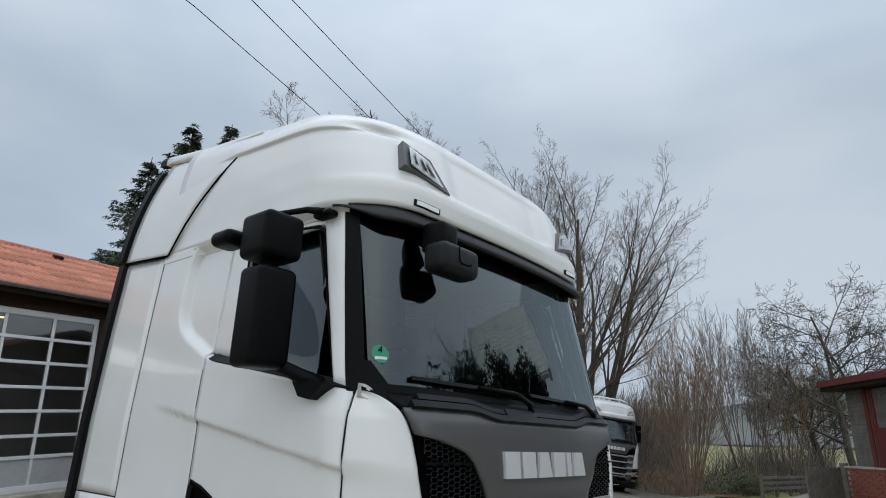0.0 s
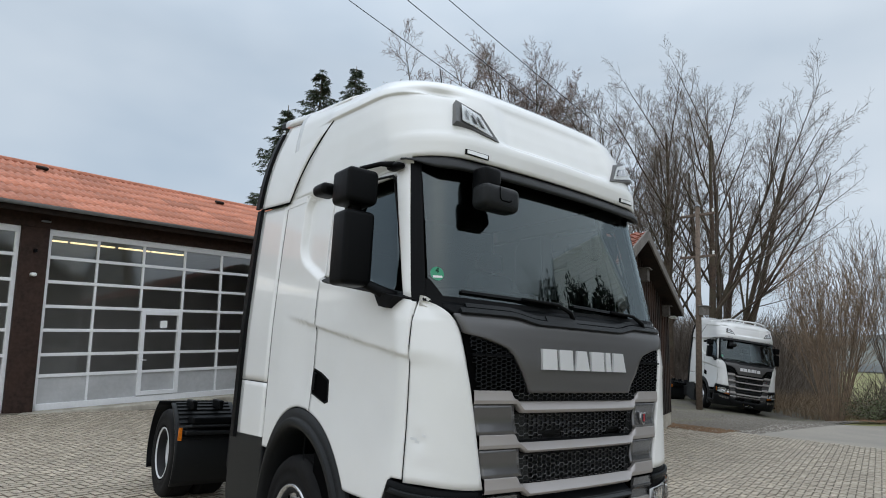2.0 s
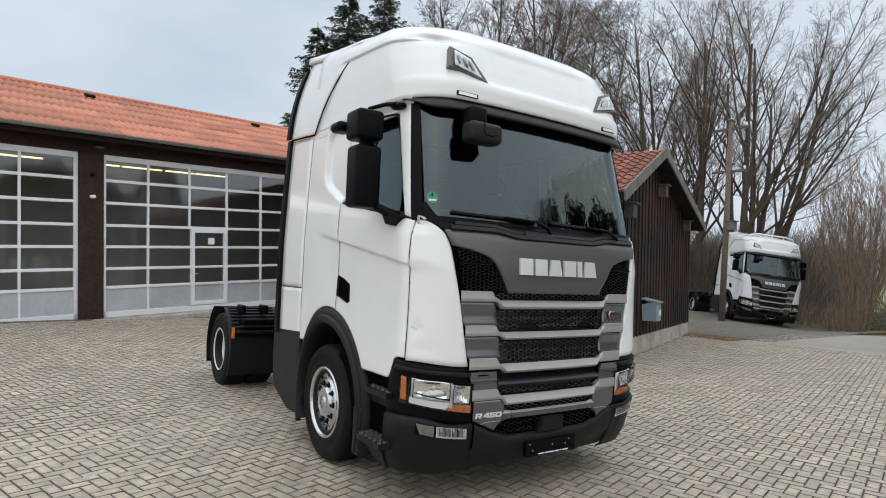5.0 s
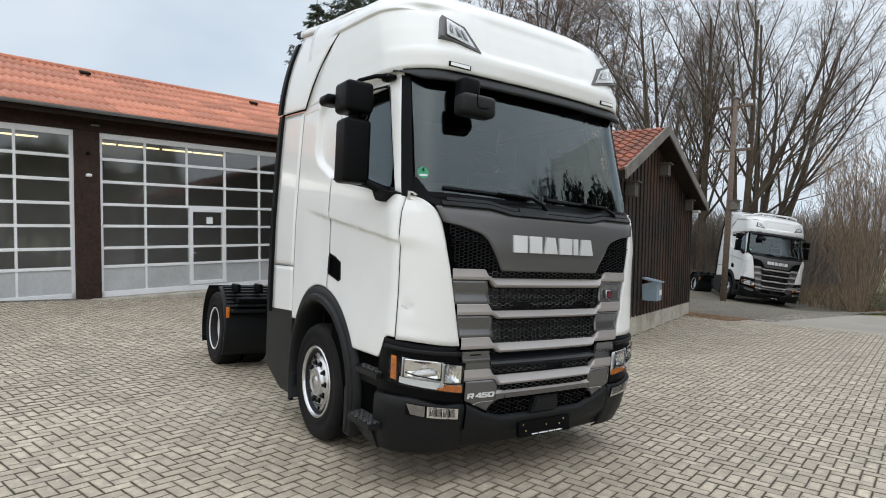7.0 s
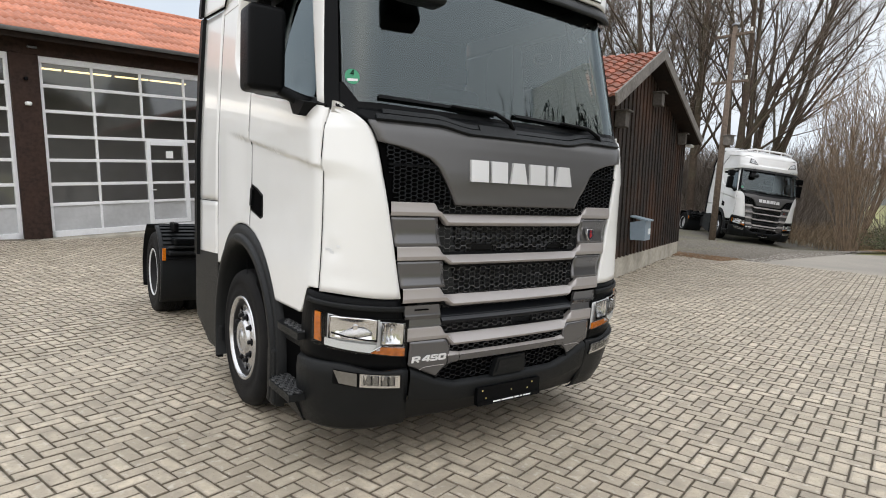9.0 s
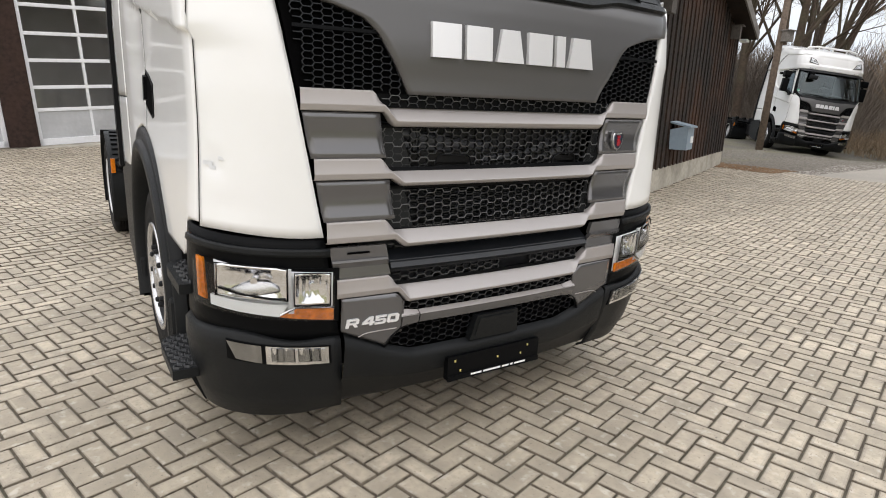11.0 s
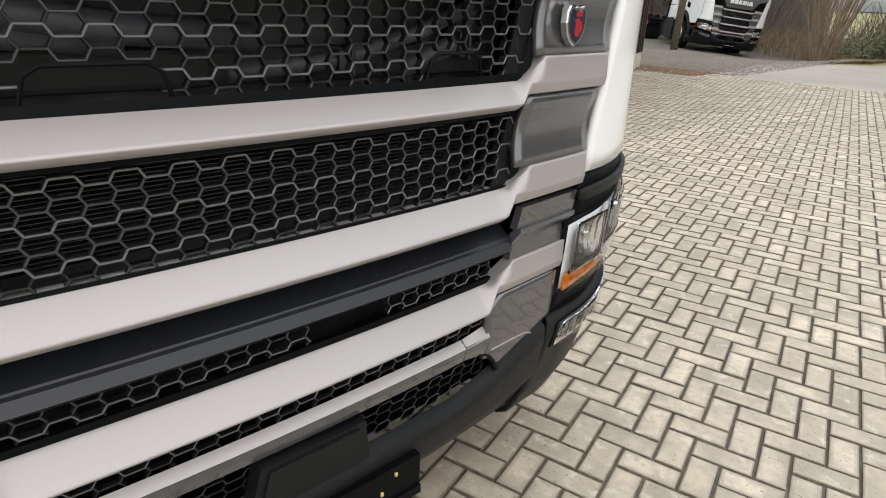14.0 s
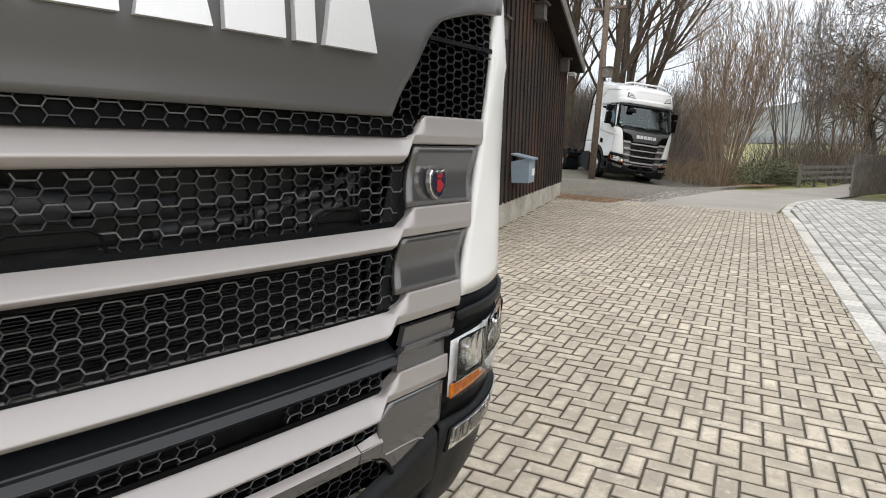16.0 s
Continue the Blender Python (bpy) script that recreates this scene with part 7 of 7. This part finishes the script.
# upright many-stemmed shrubs along the lane
for k, (at, st, h, tw) in enumerate((((-8.7, 26.8), 24, 6.0, SHRUBTWIG), ((-6.9, 29.2), 16, 6.8, TWIG), ((-10.2, 31.5), 8, 5.0, SHRUBTWIG), ((-5.9, 31.2), 12, 5.2, SHRUBTWIG), ((-5.0, 34.0), 10, 5.8, TWIG))):
    bare_tree("shrub", at, st, h, 0.026, (0.0, 0.0), "upright bare shrub with many brown stems", 60 + k, 3, (7, 5, 3), (0.24, 0.32, 0.42), (0.45, 0.5, 0.5), 1.2, 0.12, tw, 0.27, "shrub", 1.0, tw)
# apple trees by the lane
for k, (at, h) in enumerate((((-3.3, 31.6), 8.2), ((-4.6, 34.5), 6.6), ((-6.5, 44.0), 7.5), ((-1.6, 33.0), 7.5))):
    bare_tree("fruit_tree", at, 1, h, 0.16, (-0.35, 0.02), "gnarled bare fruit tree beside the lane", 80 + k, 4, (10, 8, 7, 4), (0.62, 0.6, 0.6), (0.62, 0.55, 0.5), 0.02, 0.28, DARKTWIG, fat=1.4)


def leaf_bush(at, size, seed, mat, label):
    rng = random.Random(seed)
    B = thing("bush", Matrix.Translation((at[0], at[1], ground_z(*at) - 0.05)), label, "bush")
    v, f, sv, sf = [], [], [], []
    for k in range(70):
        t, e = rng.uniform(0, 2 * math.pi), rng.uniform(0.1, 1.3)
        L = size * rng.uniform(0.6, 1.1)
        tip = Vector((math.cos(t) * math.cos(e) * L * 1.3, math.sin(t) * math.cos(e) * L * 1.3, math.sin(e) * L))
        a, b = tube([(0, 0, 0), tip * 0.5 + Vector((0, 0, 0.1)), tip], [0.018, 0.012, 0.004], 4, False)
        kk = len(sv)
        sv += a
        sf += [[i + kk for i in q] for q in b]
        for j in range(34):
            c = tip * rng.uniform(0.3, 1.05) + Vector((rng.gauss(0, 0.12), rng.gauss(0, 0.12), rng.gauss(0.05, 0.1)))
            d = Vector((rng.uniform(-1, 1), rng.uniform(-1, 1), rng.uniform(-0.4, 1))).normalized() * rng.uniform(0.05, 0.1)
            w = d.orthogonal().normalized() * 0.022
            kk = len(v)
            v += [c, c + d * 0.5 + w, c + d, c + d * 0.5 - w]
            f.append([kk, kk + 1, kk + 2, kk + 3])
    part("branchwork", (sv, sf), TWIG, B)
    part("leaves", (v, f), mat, B, "small dull green leaves")


for at, sz, sd in (((-7.1, 26.4), 1.0, 1), ((-6.6, 27.6), 0.8, 2)):
    leaf_bush(at, sz, sd, LEAF, "low dull green evergreen bush by the lane")


def bramble(name, box, n, h, mat, label, seed, fat=1.0):
    rng = random.Random(seed)
    v, f = [], []
    for k in range(n):
        x, y = rng.uniform(box[0], box[1]), rng.uniform(box[2], box[3])
        z = ground_z(x, y) - 0.05
        L = h * rng.uniform(0.4, 1.1)
        d = Vector((rng.uniform(-0.5, 0.5), rng.uniform(-0.5, 0.5), 1))
        p = Vector((x, y, z))
        a, b = tube([p, p + d * L * 0.5, p + d * L + Vector((rng.uniform(-0.3, 0.3), rng.uniform(-0.3, 0.3), -0.15 * L))], [0.012 * fat, 0.009 * fat, 0.004 * fat], 3, False)
        kk = len(v)
        v += a
        f += [[i + kk for i in q] for q in b]
    ob = part(name, (v, f), mat)
    tagged(ob, label, "undergrowth", kind="stuff")


bramble("dry_undergrowth", (-13.5, -6.4, 27.4, 36), 2800, 0.9, PALETWIG, "dry straw-brown undergrowth along the lane", 5)
bramble("twiggy_hedge", (-9, -4.6, 29.5, 38), 1500, 2.3, TWIG, "bare twiggy hedge behind the lane", 6)
bramble("tree_foot_undergrowth", (-27, -12.5, 29.5, 40), 5000, 2.1, TWIG, "brown undergrowth at the foot of the willows", 7)


bramble("willow_thicket", (-31, -14, 33, 44), 6500, 5.6, TWIG, "bare brown thicket between the willows", 9, 1.5)
bramble("far_thicket", (-44, -20, 44, 62), 3600, 6.5, TWIG, "bare brown thicket far behind the willows", 8, 2.6)


def scatter(name, spots, n, size, flat, mat, label, seed):
    """Small angular pieces strewn over stretches of ground."""
    rng = random.Random(seed)
    v, f = [], []
    for k in range(n):
        x0, x1, y0, y1, lift = spots[k % len(spots)]
        x, y = rng.uniform(x0, x1), rng.uniform(y0, y1)
        z = ground_z(x, y) + lift
        r = size * rng.uniform(0.4, 1.0)
        t = rng.uniform(0, 2 * math.pi)
        kk = len(v)
        for q in range(4):
            a = t + q * math.pi / 2 + rng.uniform(-0.3, 0.3)
            v.append((x + r * math.cos(a), y + r * math.sin(a) * 0.7, z + rng.uniform(0, 0.4) * r * flat))
        v.append((x, y, z + r * flat))
        f += [[kk + q, kk + (q + 1) % 4, kk + 4] for q in range(4)]
    tagged(part(name, (v, f), mat), label, "ground cover", kind="stuff")


scatter("gravel_stones", ((-12.0, -7.0, 17.0, 25.5, -0.022), (-9.5, -6.9, 16.4, 22.0, -0.022)), 9000, 0.05, 0.6, PEBBLE, "loose grey gravel stones beside the shed", 21)
scatter("leaf_litter", ((-11.0, -6.4, 25.4, 27.6, -0.04), (-9.6, -7.4, 15.4, 16.6, 0.0), (-8.6, -6.6, 24.8, 26.2, -0.012)), 3600, 0.055, 0.35, LITTER, "brown fallen leaves along the lane", 22)

# ---- fence, brick pillar, red building ----
def build_fence():
    F = thing("fence", Matrix.Translation((-5.9, 26.4, ground_z(-5.9, 26.4))) @ pose(0, 0, 0, 0, 0, 73), "low grey wooden rail fence beside the lane", "fence")
    for k in range(5):
        part("fence_post", rbox(k * 1.0 - 0.05, k * 1.0 + 0.05, -0.05, 0.05, -0.2, 0.75, 0.012), GREYWOOD, F)
        if k < 4:
            for z in (0.25, 0.45, 0.64):
                part("fence_rail", rbox(k * 1.0, k * 1.0 + 1.0, -0.07, -0.04, z - 0.05, z + 0.05, 0.008), GREYWOOD, F)


build_fence()
PIL = thing("brick_wall", Matrix.Translation((-3.0, 25.4, ground_z(-3.0, 25.4))) @ pose(0, 0, 0, 0, 0, -28) @ Matrix.Diagonal((1, 1, 1.15, 1)), "low red brick wall with a wooden end post", "wall")
part("core", rbox(0.03, 1.6, 0.03, 0.27, -0.3, 1.0, 0.0), CONCRETE, PIL)
brick_me = mesh_from("brick", *rbox(-0.115, 0.115, -0.02, 0.02, -0.032, 0.032, 0.004, 1), BRICK)
for r in range(13):
    for k in range(6):
        ob = new("brick", brick_me)
        ob.parent = PIL
        ob.matrix_local = pose(0.13 + k * 0.245 + (0.12 if r % 2 else 0), 0.012, 0.04 + r * 0.076)
part("wall_cap", rbox(-0.0, 1.62, -0.04, 0.34, 1.0, 1.06, 0.01), CONCRETE, PIL)
part("end_post", rbox(-0.2, -0.0, 0.0, 0.2, -0.2, 1.14, 0.02), GREYWOOD, PIL)
GATE = thing("wooden_panel", Matrix.Translation((-3.76, 22.7, ground_z(-3.76, 22.7))) @ pose(0, 0, 0, 0, 0, 76.8), "grey weathered wooden gate panel open against the post", "gate")
for k in range(16):
    part("gate_board", rbox(k * 0.17, k * 0.17 + 0.155, -0.02, 0.02, 0.0, 1.16 + 0.03 * (k % 2), 0.006), GREYWOOD, GATE)
for z in (0.22, 0.78):
    part("gate_rail", rbox(0.0, 2.70, 0.02, 0.05, z - 0.05, z + 0.05, 0.006), GREYWOOD, GATE)
RB_X = Vector((0.55, -0.835, 0)).normalized()
RB_Y = Vector((0.835, 0.55, 0)).normalized()
RB = thing("red_building", Matrix(((RB_X.x, RB_Y.x, 0, -2.7), (RB_X.y, RB_Y.y, 0, 26.1), (0, 0, 1, 0.05), (0, 0, 0, 1))), "grey boarded building with red trim and a flat roof", "building")
part("wall", rbox(0.02, 4.5, 0.03, 5.0, -0.2, 3.75, 0.0), GREYWOOD, RB)
for k in range(24):
    part("board", rbox(0.0, 1.0, -0.01, 0.025, 0.3 + k * 0.145, 0.3 + k * 0.145 + 0.138, 0.004), GREYWOOD, RB)
    part("board", rbox(-0.012, 0.0, 0.0, 5.0, 0.3 + k * 0.145, 0.3 + k * 0.145 + 0.138, 0.004), GREYWOOD, RB)
part("sill", rbox(-0.02, 4.5, -0.06, 0.05, 0.16, 0.3, 0.01), CONCRETE, RB, "pale concrete sill")
for x in (1.02, 1.35, 2.7):
    part("red_trim", rbox(x, x + 0.22, -0.02, 0.02, 0.3, 3.75, 0.005), REDPAINT, RB, "red painted trim")
part("red_door", rbox(1.57, 2.7, -0.01, 0.02, 0.3, 2.5, 0.005), REDPAINT, RB, "red painted door")
part("roof", rbox(-0.6, 5.0, -0.55, 5.5, 3.78, 3.98, 0.02), DARKWOOD, RB)
part("roof_edge", rbox(-0.64, 5.04, -0.6, -0.55, 3.93, 4.16, 0.01), REDPAINT, RB, "red-brown roof edge")
part("roof_edge", rbox(-0.66, -0.6, -0.6, 5.5, 3.93, 4.16, 0.01), REDPAINT, RB, "red-brown roof edge")


# ---- house that the windscreen mirrors, behind the camera ----
HO = thing("house", pose(6.3, 16.6, 0.0, 0, 0, -31), "pale house with a light tiled roof across the yard", "house")
part("wall", rbox(-1.95, 1.95, -3, 3, -0.5, 5.2, 0.0), PLASTER, HO)
for s in (1, -1):
    slope = Matrix.Translation((0, 0, 9.6)) @ Matrix.Rotation(math.pi if s > 0 else 0, 4, "Z") @ Matrix.Rotation(radians(44), 4, "X")
    sl = part("roof_slope", moved(rbox(-2.1, 2.1, -5.9, 0, -0.15, 0.0, 0.0), slope), PALEROOF, HO)
    for c in range(15):
        part("tile_course", moved(rbox(-2.1, 2.1, -(c + 1) * 0.39 + 0.035, -c * 0.39, 0.0, 0.05, 0.015, 1), slope), PALEROOF, sl)
    for x in (-2.25, 2.1):
        part("verge", moved(rbox(x, x + 0.16, -5.95, 0.05, -0.25, 0.14, 0.01), slope), PAPER, sl, "white verge board")
part("gable", prism([(-3, 5.1), (3, 5.1), (0, 9.4)], lambda p, q, d: Vector((d, p, q)), -1.95, -1.8), PLASTER, HO)
part("gable", prism([(-3, 5.1), (3, 5.1), (0, 9.4)], lambda p, q, d: Vector((d, p, q)), 1.8, 1.95), PLASTER, HO)
for x in (-1.5, 0.4):
    part("window", rbox(x, x + 1.1, -3.03, -2.95, 1.6, 2.9, 0.01), DOORGLASS, HO)
def round_evergreen(at, r, h, seed):
    """A dense evergreen: stems and leaf sprays filling a lumpy dome."""
    rng = random.Random(seed)
    E = thing("evergreen", Matrix.Translation((at[0], at[1], ground_z(*at) - 0.05)), "unseen dark evergreen added for the windscreen reflection", "tree", "evergreens across the yard")
    part("trunk", tube([(0, 0, 0), (0.05, 0, h * 0.5), (0, 0.05, h * 0.85)], [0.2, 0.12, 0.03], 8), BARK, E, "", True)
    v, f = [], []
    for k in range(10000):
        t, e = rng.uniform(0, 2 * math.pi), math.asin(rng.uniform(-0.2, 1))
        d = Vector((math.cos(t) * math.cos(e), math.sin(t) * math.cos(e), math.sin(e)))
        q = (0.86 + 0.2 * noise.noise(d * 2.6 + Vector((seed, 0, 0)))) * rng.uniform(0.80, 1.0)
        c = Vector((d.x * r * q, d.y * r * q, h * (0.3 + 0.7 * d.z * q) if d.z > 0 else h * (0.3 + 0.25 * d.z)))
        a = (d + Vector((rng.uniform(-1, 1), rng.uniform(-1, 1), rng.uniform(-1, 0.6)))).normalized() * rng.uniform(0.12, 0.22)
        w = a.orthogonal().normalized() * rng.uniform(0.07, 0.11)
        kk = len(v)
        v += [c, c + a * 0.5 + w, c + a, c + a * 0.5 - w]
        f.append([kk, kk + 1, kk + 2, kk + 3])
    tagged(part("crown", (v, f), DARKLEAF, E, "dark green leaf sprays"), kind="stuff")


# unseen trees, added to stand for the dark mass mirrored low in the windscreen
for k, (at, r, h) in enumerate((((7.6, 10.3), 1.8, 7.3), ((6.7, 11.2), 1.8, 8.1), ((5.8, 12.0), 1.7, 7.8), ((4.8, 12.8), 1.7, 7.2), ((3.7, 13.4), 1.7, 6.7))):
    round_evergreen(at, r, h, 30 + k)
for k, (at, h) in enumerate((((5.3, 12.2), 7.6), ((20, 4), 8.0))):
    bare_tree("yard_tree", at, 1, h, 0.12, (0.05, 0.0), "bare tree across the yard", 95 + k, 3, (9, 7, 5, 3), (0.5, 0.55, 0.6), (0.5, 0.5, 0.5), 0.1, 0.25, TWIG)

# hills far off
rows = []
for r, h0 in ((260, 0.0), (400, 20.0), (620, 52.0), (800, 46.0)):
    row = []
    for k in range(73):
        t = radians(20 + 150 * k / 72)
        hh = h0 * (0.75 + 0.6 * noise.noise(Vector((math.cos(t) * 3, math.sin(t) * 3, r * 0.004))) + 0.08 * noise.noise(Vector((math.cos(t) * 30, math.sin(t) * 30, r * 0.1))))
        row.append(Vector((r * math.cos(t), r * math.sin(t), hh + 2.0)))
    rows.append(row)
tagged(part("backdrop", grid_sheet(rows, 0.0, (0, 0, -400)), HILL, None, "", True), "hazy wooded hills in the distance", "hills", kind="structure")


# ---- kerb and paving ----
def in_yard(x, y):
    """Inside the paved yard."""
    hx, hy = x + 15.1, y - 1.01
    front_d = hx * 0.968 + hy * 0.252
    if front_d < 0.42 or y < -6.5 or x > 3.6:
        return False
    sx, sy = x + 9.2, y - 16.2
    if sx * 0.92 + sy * 0.394 < 0.02 and y > 9.5:
        return False
    if y > 6.45:
        kx = lerp_table([(y0, x0) for x0, y0 in KERB_LINE[::-1]], y)[0]
        if x > kx + 0.1:
            return False
    lane = 16.15 + (x + 8.2) * 0.09
    return y < lane and x > -15


ANG = radians(16.2)
CA, SA = math.cos(ANG), math.sin(ANG)
BED = flat_patch("paving_bed", [(-14.3, -6.6), (3.7, -6.6), (3.7, 6.4), (-0.7, 6.45), (-1.45, 8.81), (-2.72, 12.87), (-4.05, 16.5), (-8.2, 16.15), (-9.4, 15.5), (-7.0, 11.2), (-16.5, 9)], SAND, -0.0125, "sandy joints of the paved yard", "paving", cell=0.5)
pav_v, pav_f = [], []
PL, PW, GAP = 0.2, 0.1, 0.006


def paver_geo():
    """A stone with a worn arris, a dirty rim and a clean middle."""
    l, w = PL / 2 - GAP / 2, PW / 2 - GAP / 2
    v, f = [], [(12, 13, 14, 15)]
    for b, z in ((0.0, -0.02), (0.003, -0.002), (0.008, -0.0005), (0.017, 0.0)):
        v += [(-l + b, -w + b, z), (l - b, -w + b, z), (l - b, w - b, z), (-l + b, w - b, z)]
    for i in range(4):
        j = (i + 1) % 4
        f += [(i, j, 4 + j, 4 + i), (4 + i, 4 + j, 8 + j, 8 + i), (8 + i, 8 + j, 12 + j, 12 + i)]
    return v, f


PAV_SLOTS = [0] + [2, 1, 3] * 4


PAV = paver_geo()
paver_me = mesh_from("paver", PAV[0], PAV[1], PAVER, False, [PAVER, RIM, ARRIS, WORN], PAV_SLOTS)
rng = random.Random(11)
single = 0
for i in range(-330, 331):
    for j in range(-330, 331):
        for horiz in (0, 1):
            # herringbone: each step of the diagonal takes one stone along and one across
            if horiz:
                if (i + j) % 4 != 0:
                    continue
                cx, cy, turn = i * PW + PL / 2, j * PW + PW / 2, 0.0
            else:
                if (i + j) % 4 != 2:
                    continue
                cx, cy, turn = i * PW + PW / 2, j * PW + PL / 2, math.pi / 2
            x, y = -1.758 + cx * CA - cy * SA, 5.081 + cx * SA + cy * CA
            if not in_yard(x, y):
                continue
            z = ground_z(x, y) + rng.uniform(-0.0025, 0.0025)
            ang = ANG + turn + rng.uniform(-0.012, 0.012)
            if single < 300 and -1.35 < x < 0.6 and 4.2 < y < 7.6:
                ob = new("paver", paver_me)
                ob.parent = BED
                ob.matrix_local = Matrix.Translation((x, y, z)) @ Matrix.Rotation(ang, 4, "Z") @ Matrix.Rotation(rng.uniform(-0.01, 0.01), 4, "X")
                single += 1
                continue
            c, s = math.cos(ang), math.sin(ang)
            tx, ty = rng.uniform(-0.01, 0.01), rng.uniform(-0.02, 0.02)
            k = len(pav_v)
            pav_v += [(x + vx * c - vy * s, y + vx * s + vy * c, z + vz + vx * tx + vy * ty) for vx, vy, vz in PAV[0]]
            pav_f += [tuple(q + k for q in f) for f in PAV[1]]
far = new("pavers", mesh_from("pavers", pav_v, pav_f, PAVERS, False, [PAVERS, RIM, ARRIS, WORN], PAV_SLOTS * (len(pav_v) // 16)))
far.parent = BED
tagged(far, "grey-beige herringbone concrete pavers")
tagged(far, kind="stuff")

for (x0, y0), (x1, y1) in zip(KERB_LINE, KERB_LINE[1:]):
    n = max(1, int(math.hypot(x1 - x0, y1 - y0) / 0.22))
    for k in range(n):
        a, b = k / n, (k + 1) / n
        p, q = Vector((x0 + (x1 - x0) * a, y0 + (y1 - y0) * a, 0)), Vector((x0 + (x1 - x0) * b, y0 + (y1 - y0) * b, 0))
        L = (q - p).length
        st = new("kerb", mesh_from("kerb_stone", *rbox(0.004, L - 0.004, -0.01, 0.15, -0.15, 0.010, 0.008), KERB))
        st.matrix_world = Matrix.Translation((p.x, p.y, ground_z(p.x, p.y))) @ Matrix.Rotation(math.atan2(q.y - p.y, q.x - p.x), 4, "Z")
        tagged(st, "pale granite kerb stone along the yard", "kerb", "kerb stones", kind="structure")
# pale stones beyond the kerb, laid in rows along it
verts, faces = [], []
rd = Vector((-0.298, 0.9546, 0))
rp = Vector((0.9546, 0.298, 0))
for i in range(76):
    for j in range(40):
        p = Vector((-0.7, 6.45, 0)) + rd * (-0.4 + i * 0.205 + (0.1 if j % 2 else 0.0)) + rp * (0.158 + j * 0.155)
        kx = lerp_table([(b, a) for a, b in KERB_LINE[::-1]], p.y)[0]
        if p.x < kx + 0.10 or p.y < 6.45 - 0.1 * (p.x + 0.7) or p.y > 21.3 or p.x > 5.0:
            continue
        z = ground_z(p.x, p.y) + 0.008 + rng.uniform(-0.003, 0.003)
        k = len(verts)
        for a, b, dz in ((0, 0, -0.02), (0.197, 0, -0.02), (0.197, 0.147, -0.02), (0, 0.147, -0.02), (0.008, 0.008, 0), (0.189, 0.008, 0), (0.189, 0.139, 0), (0.008, 0.139, 0)):
            q = p + rd * a + rp * b
            verts.append((q.x, q.y, z + dz))
        faces += [(k + 7, k + 6, k + 5, k + 4)] + [(k + 4 + a, k + 4 + (a + 1) % 4, k + (a + 1) % 4, k + a) for a in range(4)]
bed2 = flat_patch("sett_bed", [(-0.56, 6.4), (5.4, 5.8), (5.4, 19.0), (-3.6, 22.6), (-3.82, 21.4), (-4.06, 20.5), (-4.22, 19.6), (-4.19, 18.6), (-3.94, 17.05), (-3.23, 15.0), (-2.58, 12.87), (-2.06, 11.18), (-1.31, 8.81)], SAND, -0.003, "joints of the pale stone paving", "paving", cell=2.0)
tagged(part("setts", (verts, faces), SETT, bed2, "pale stones laid in rows beyond the kerb"), kind="stuff")
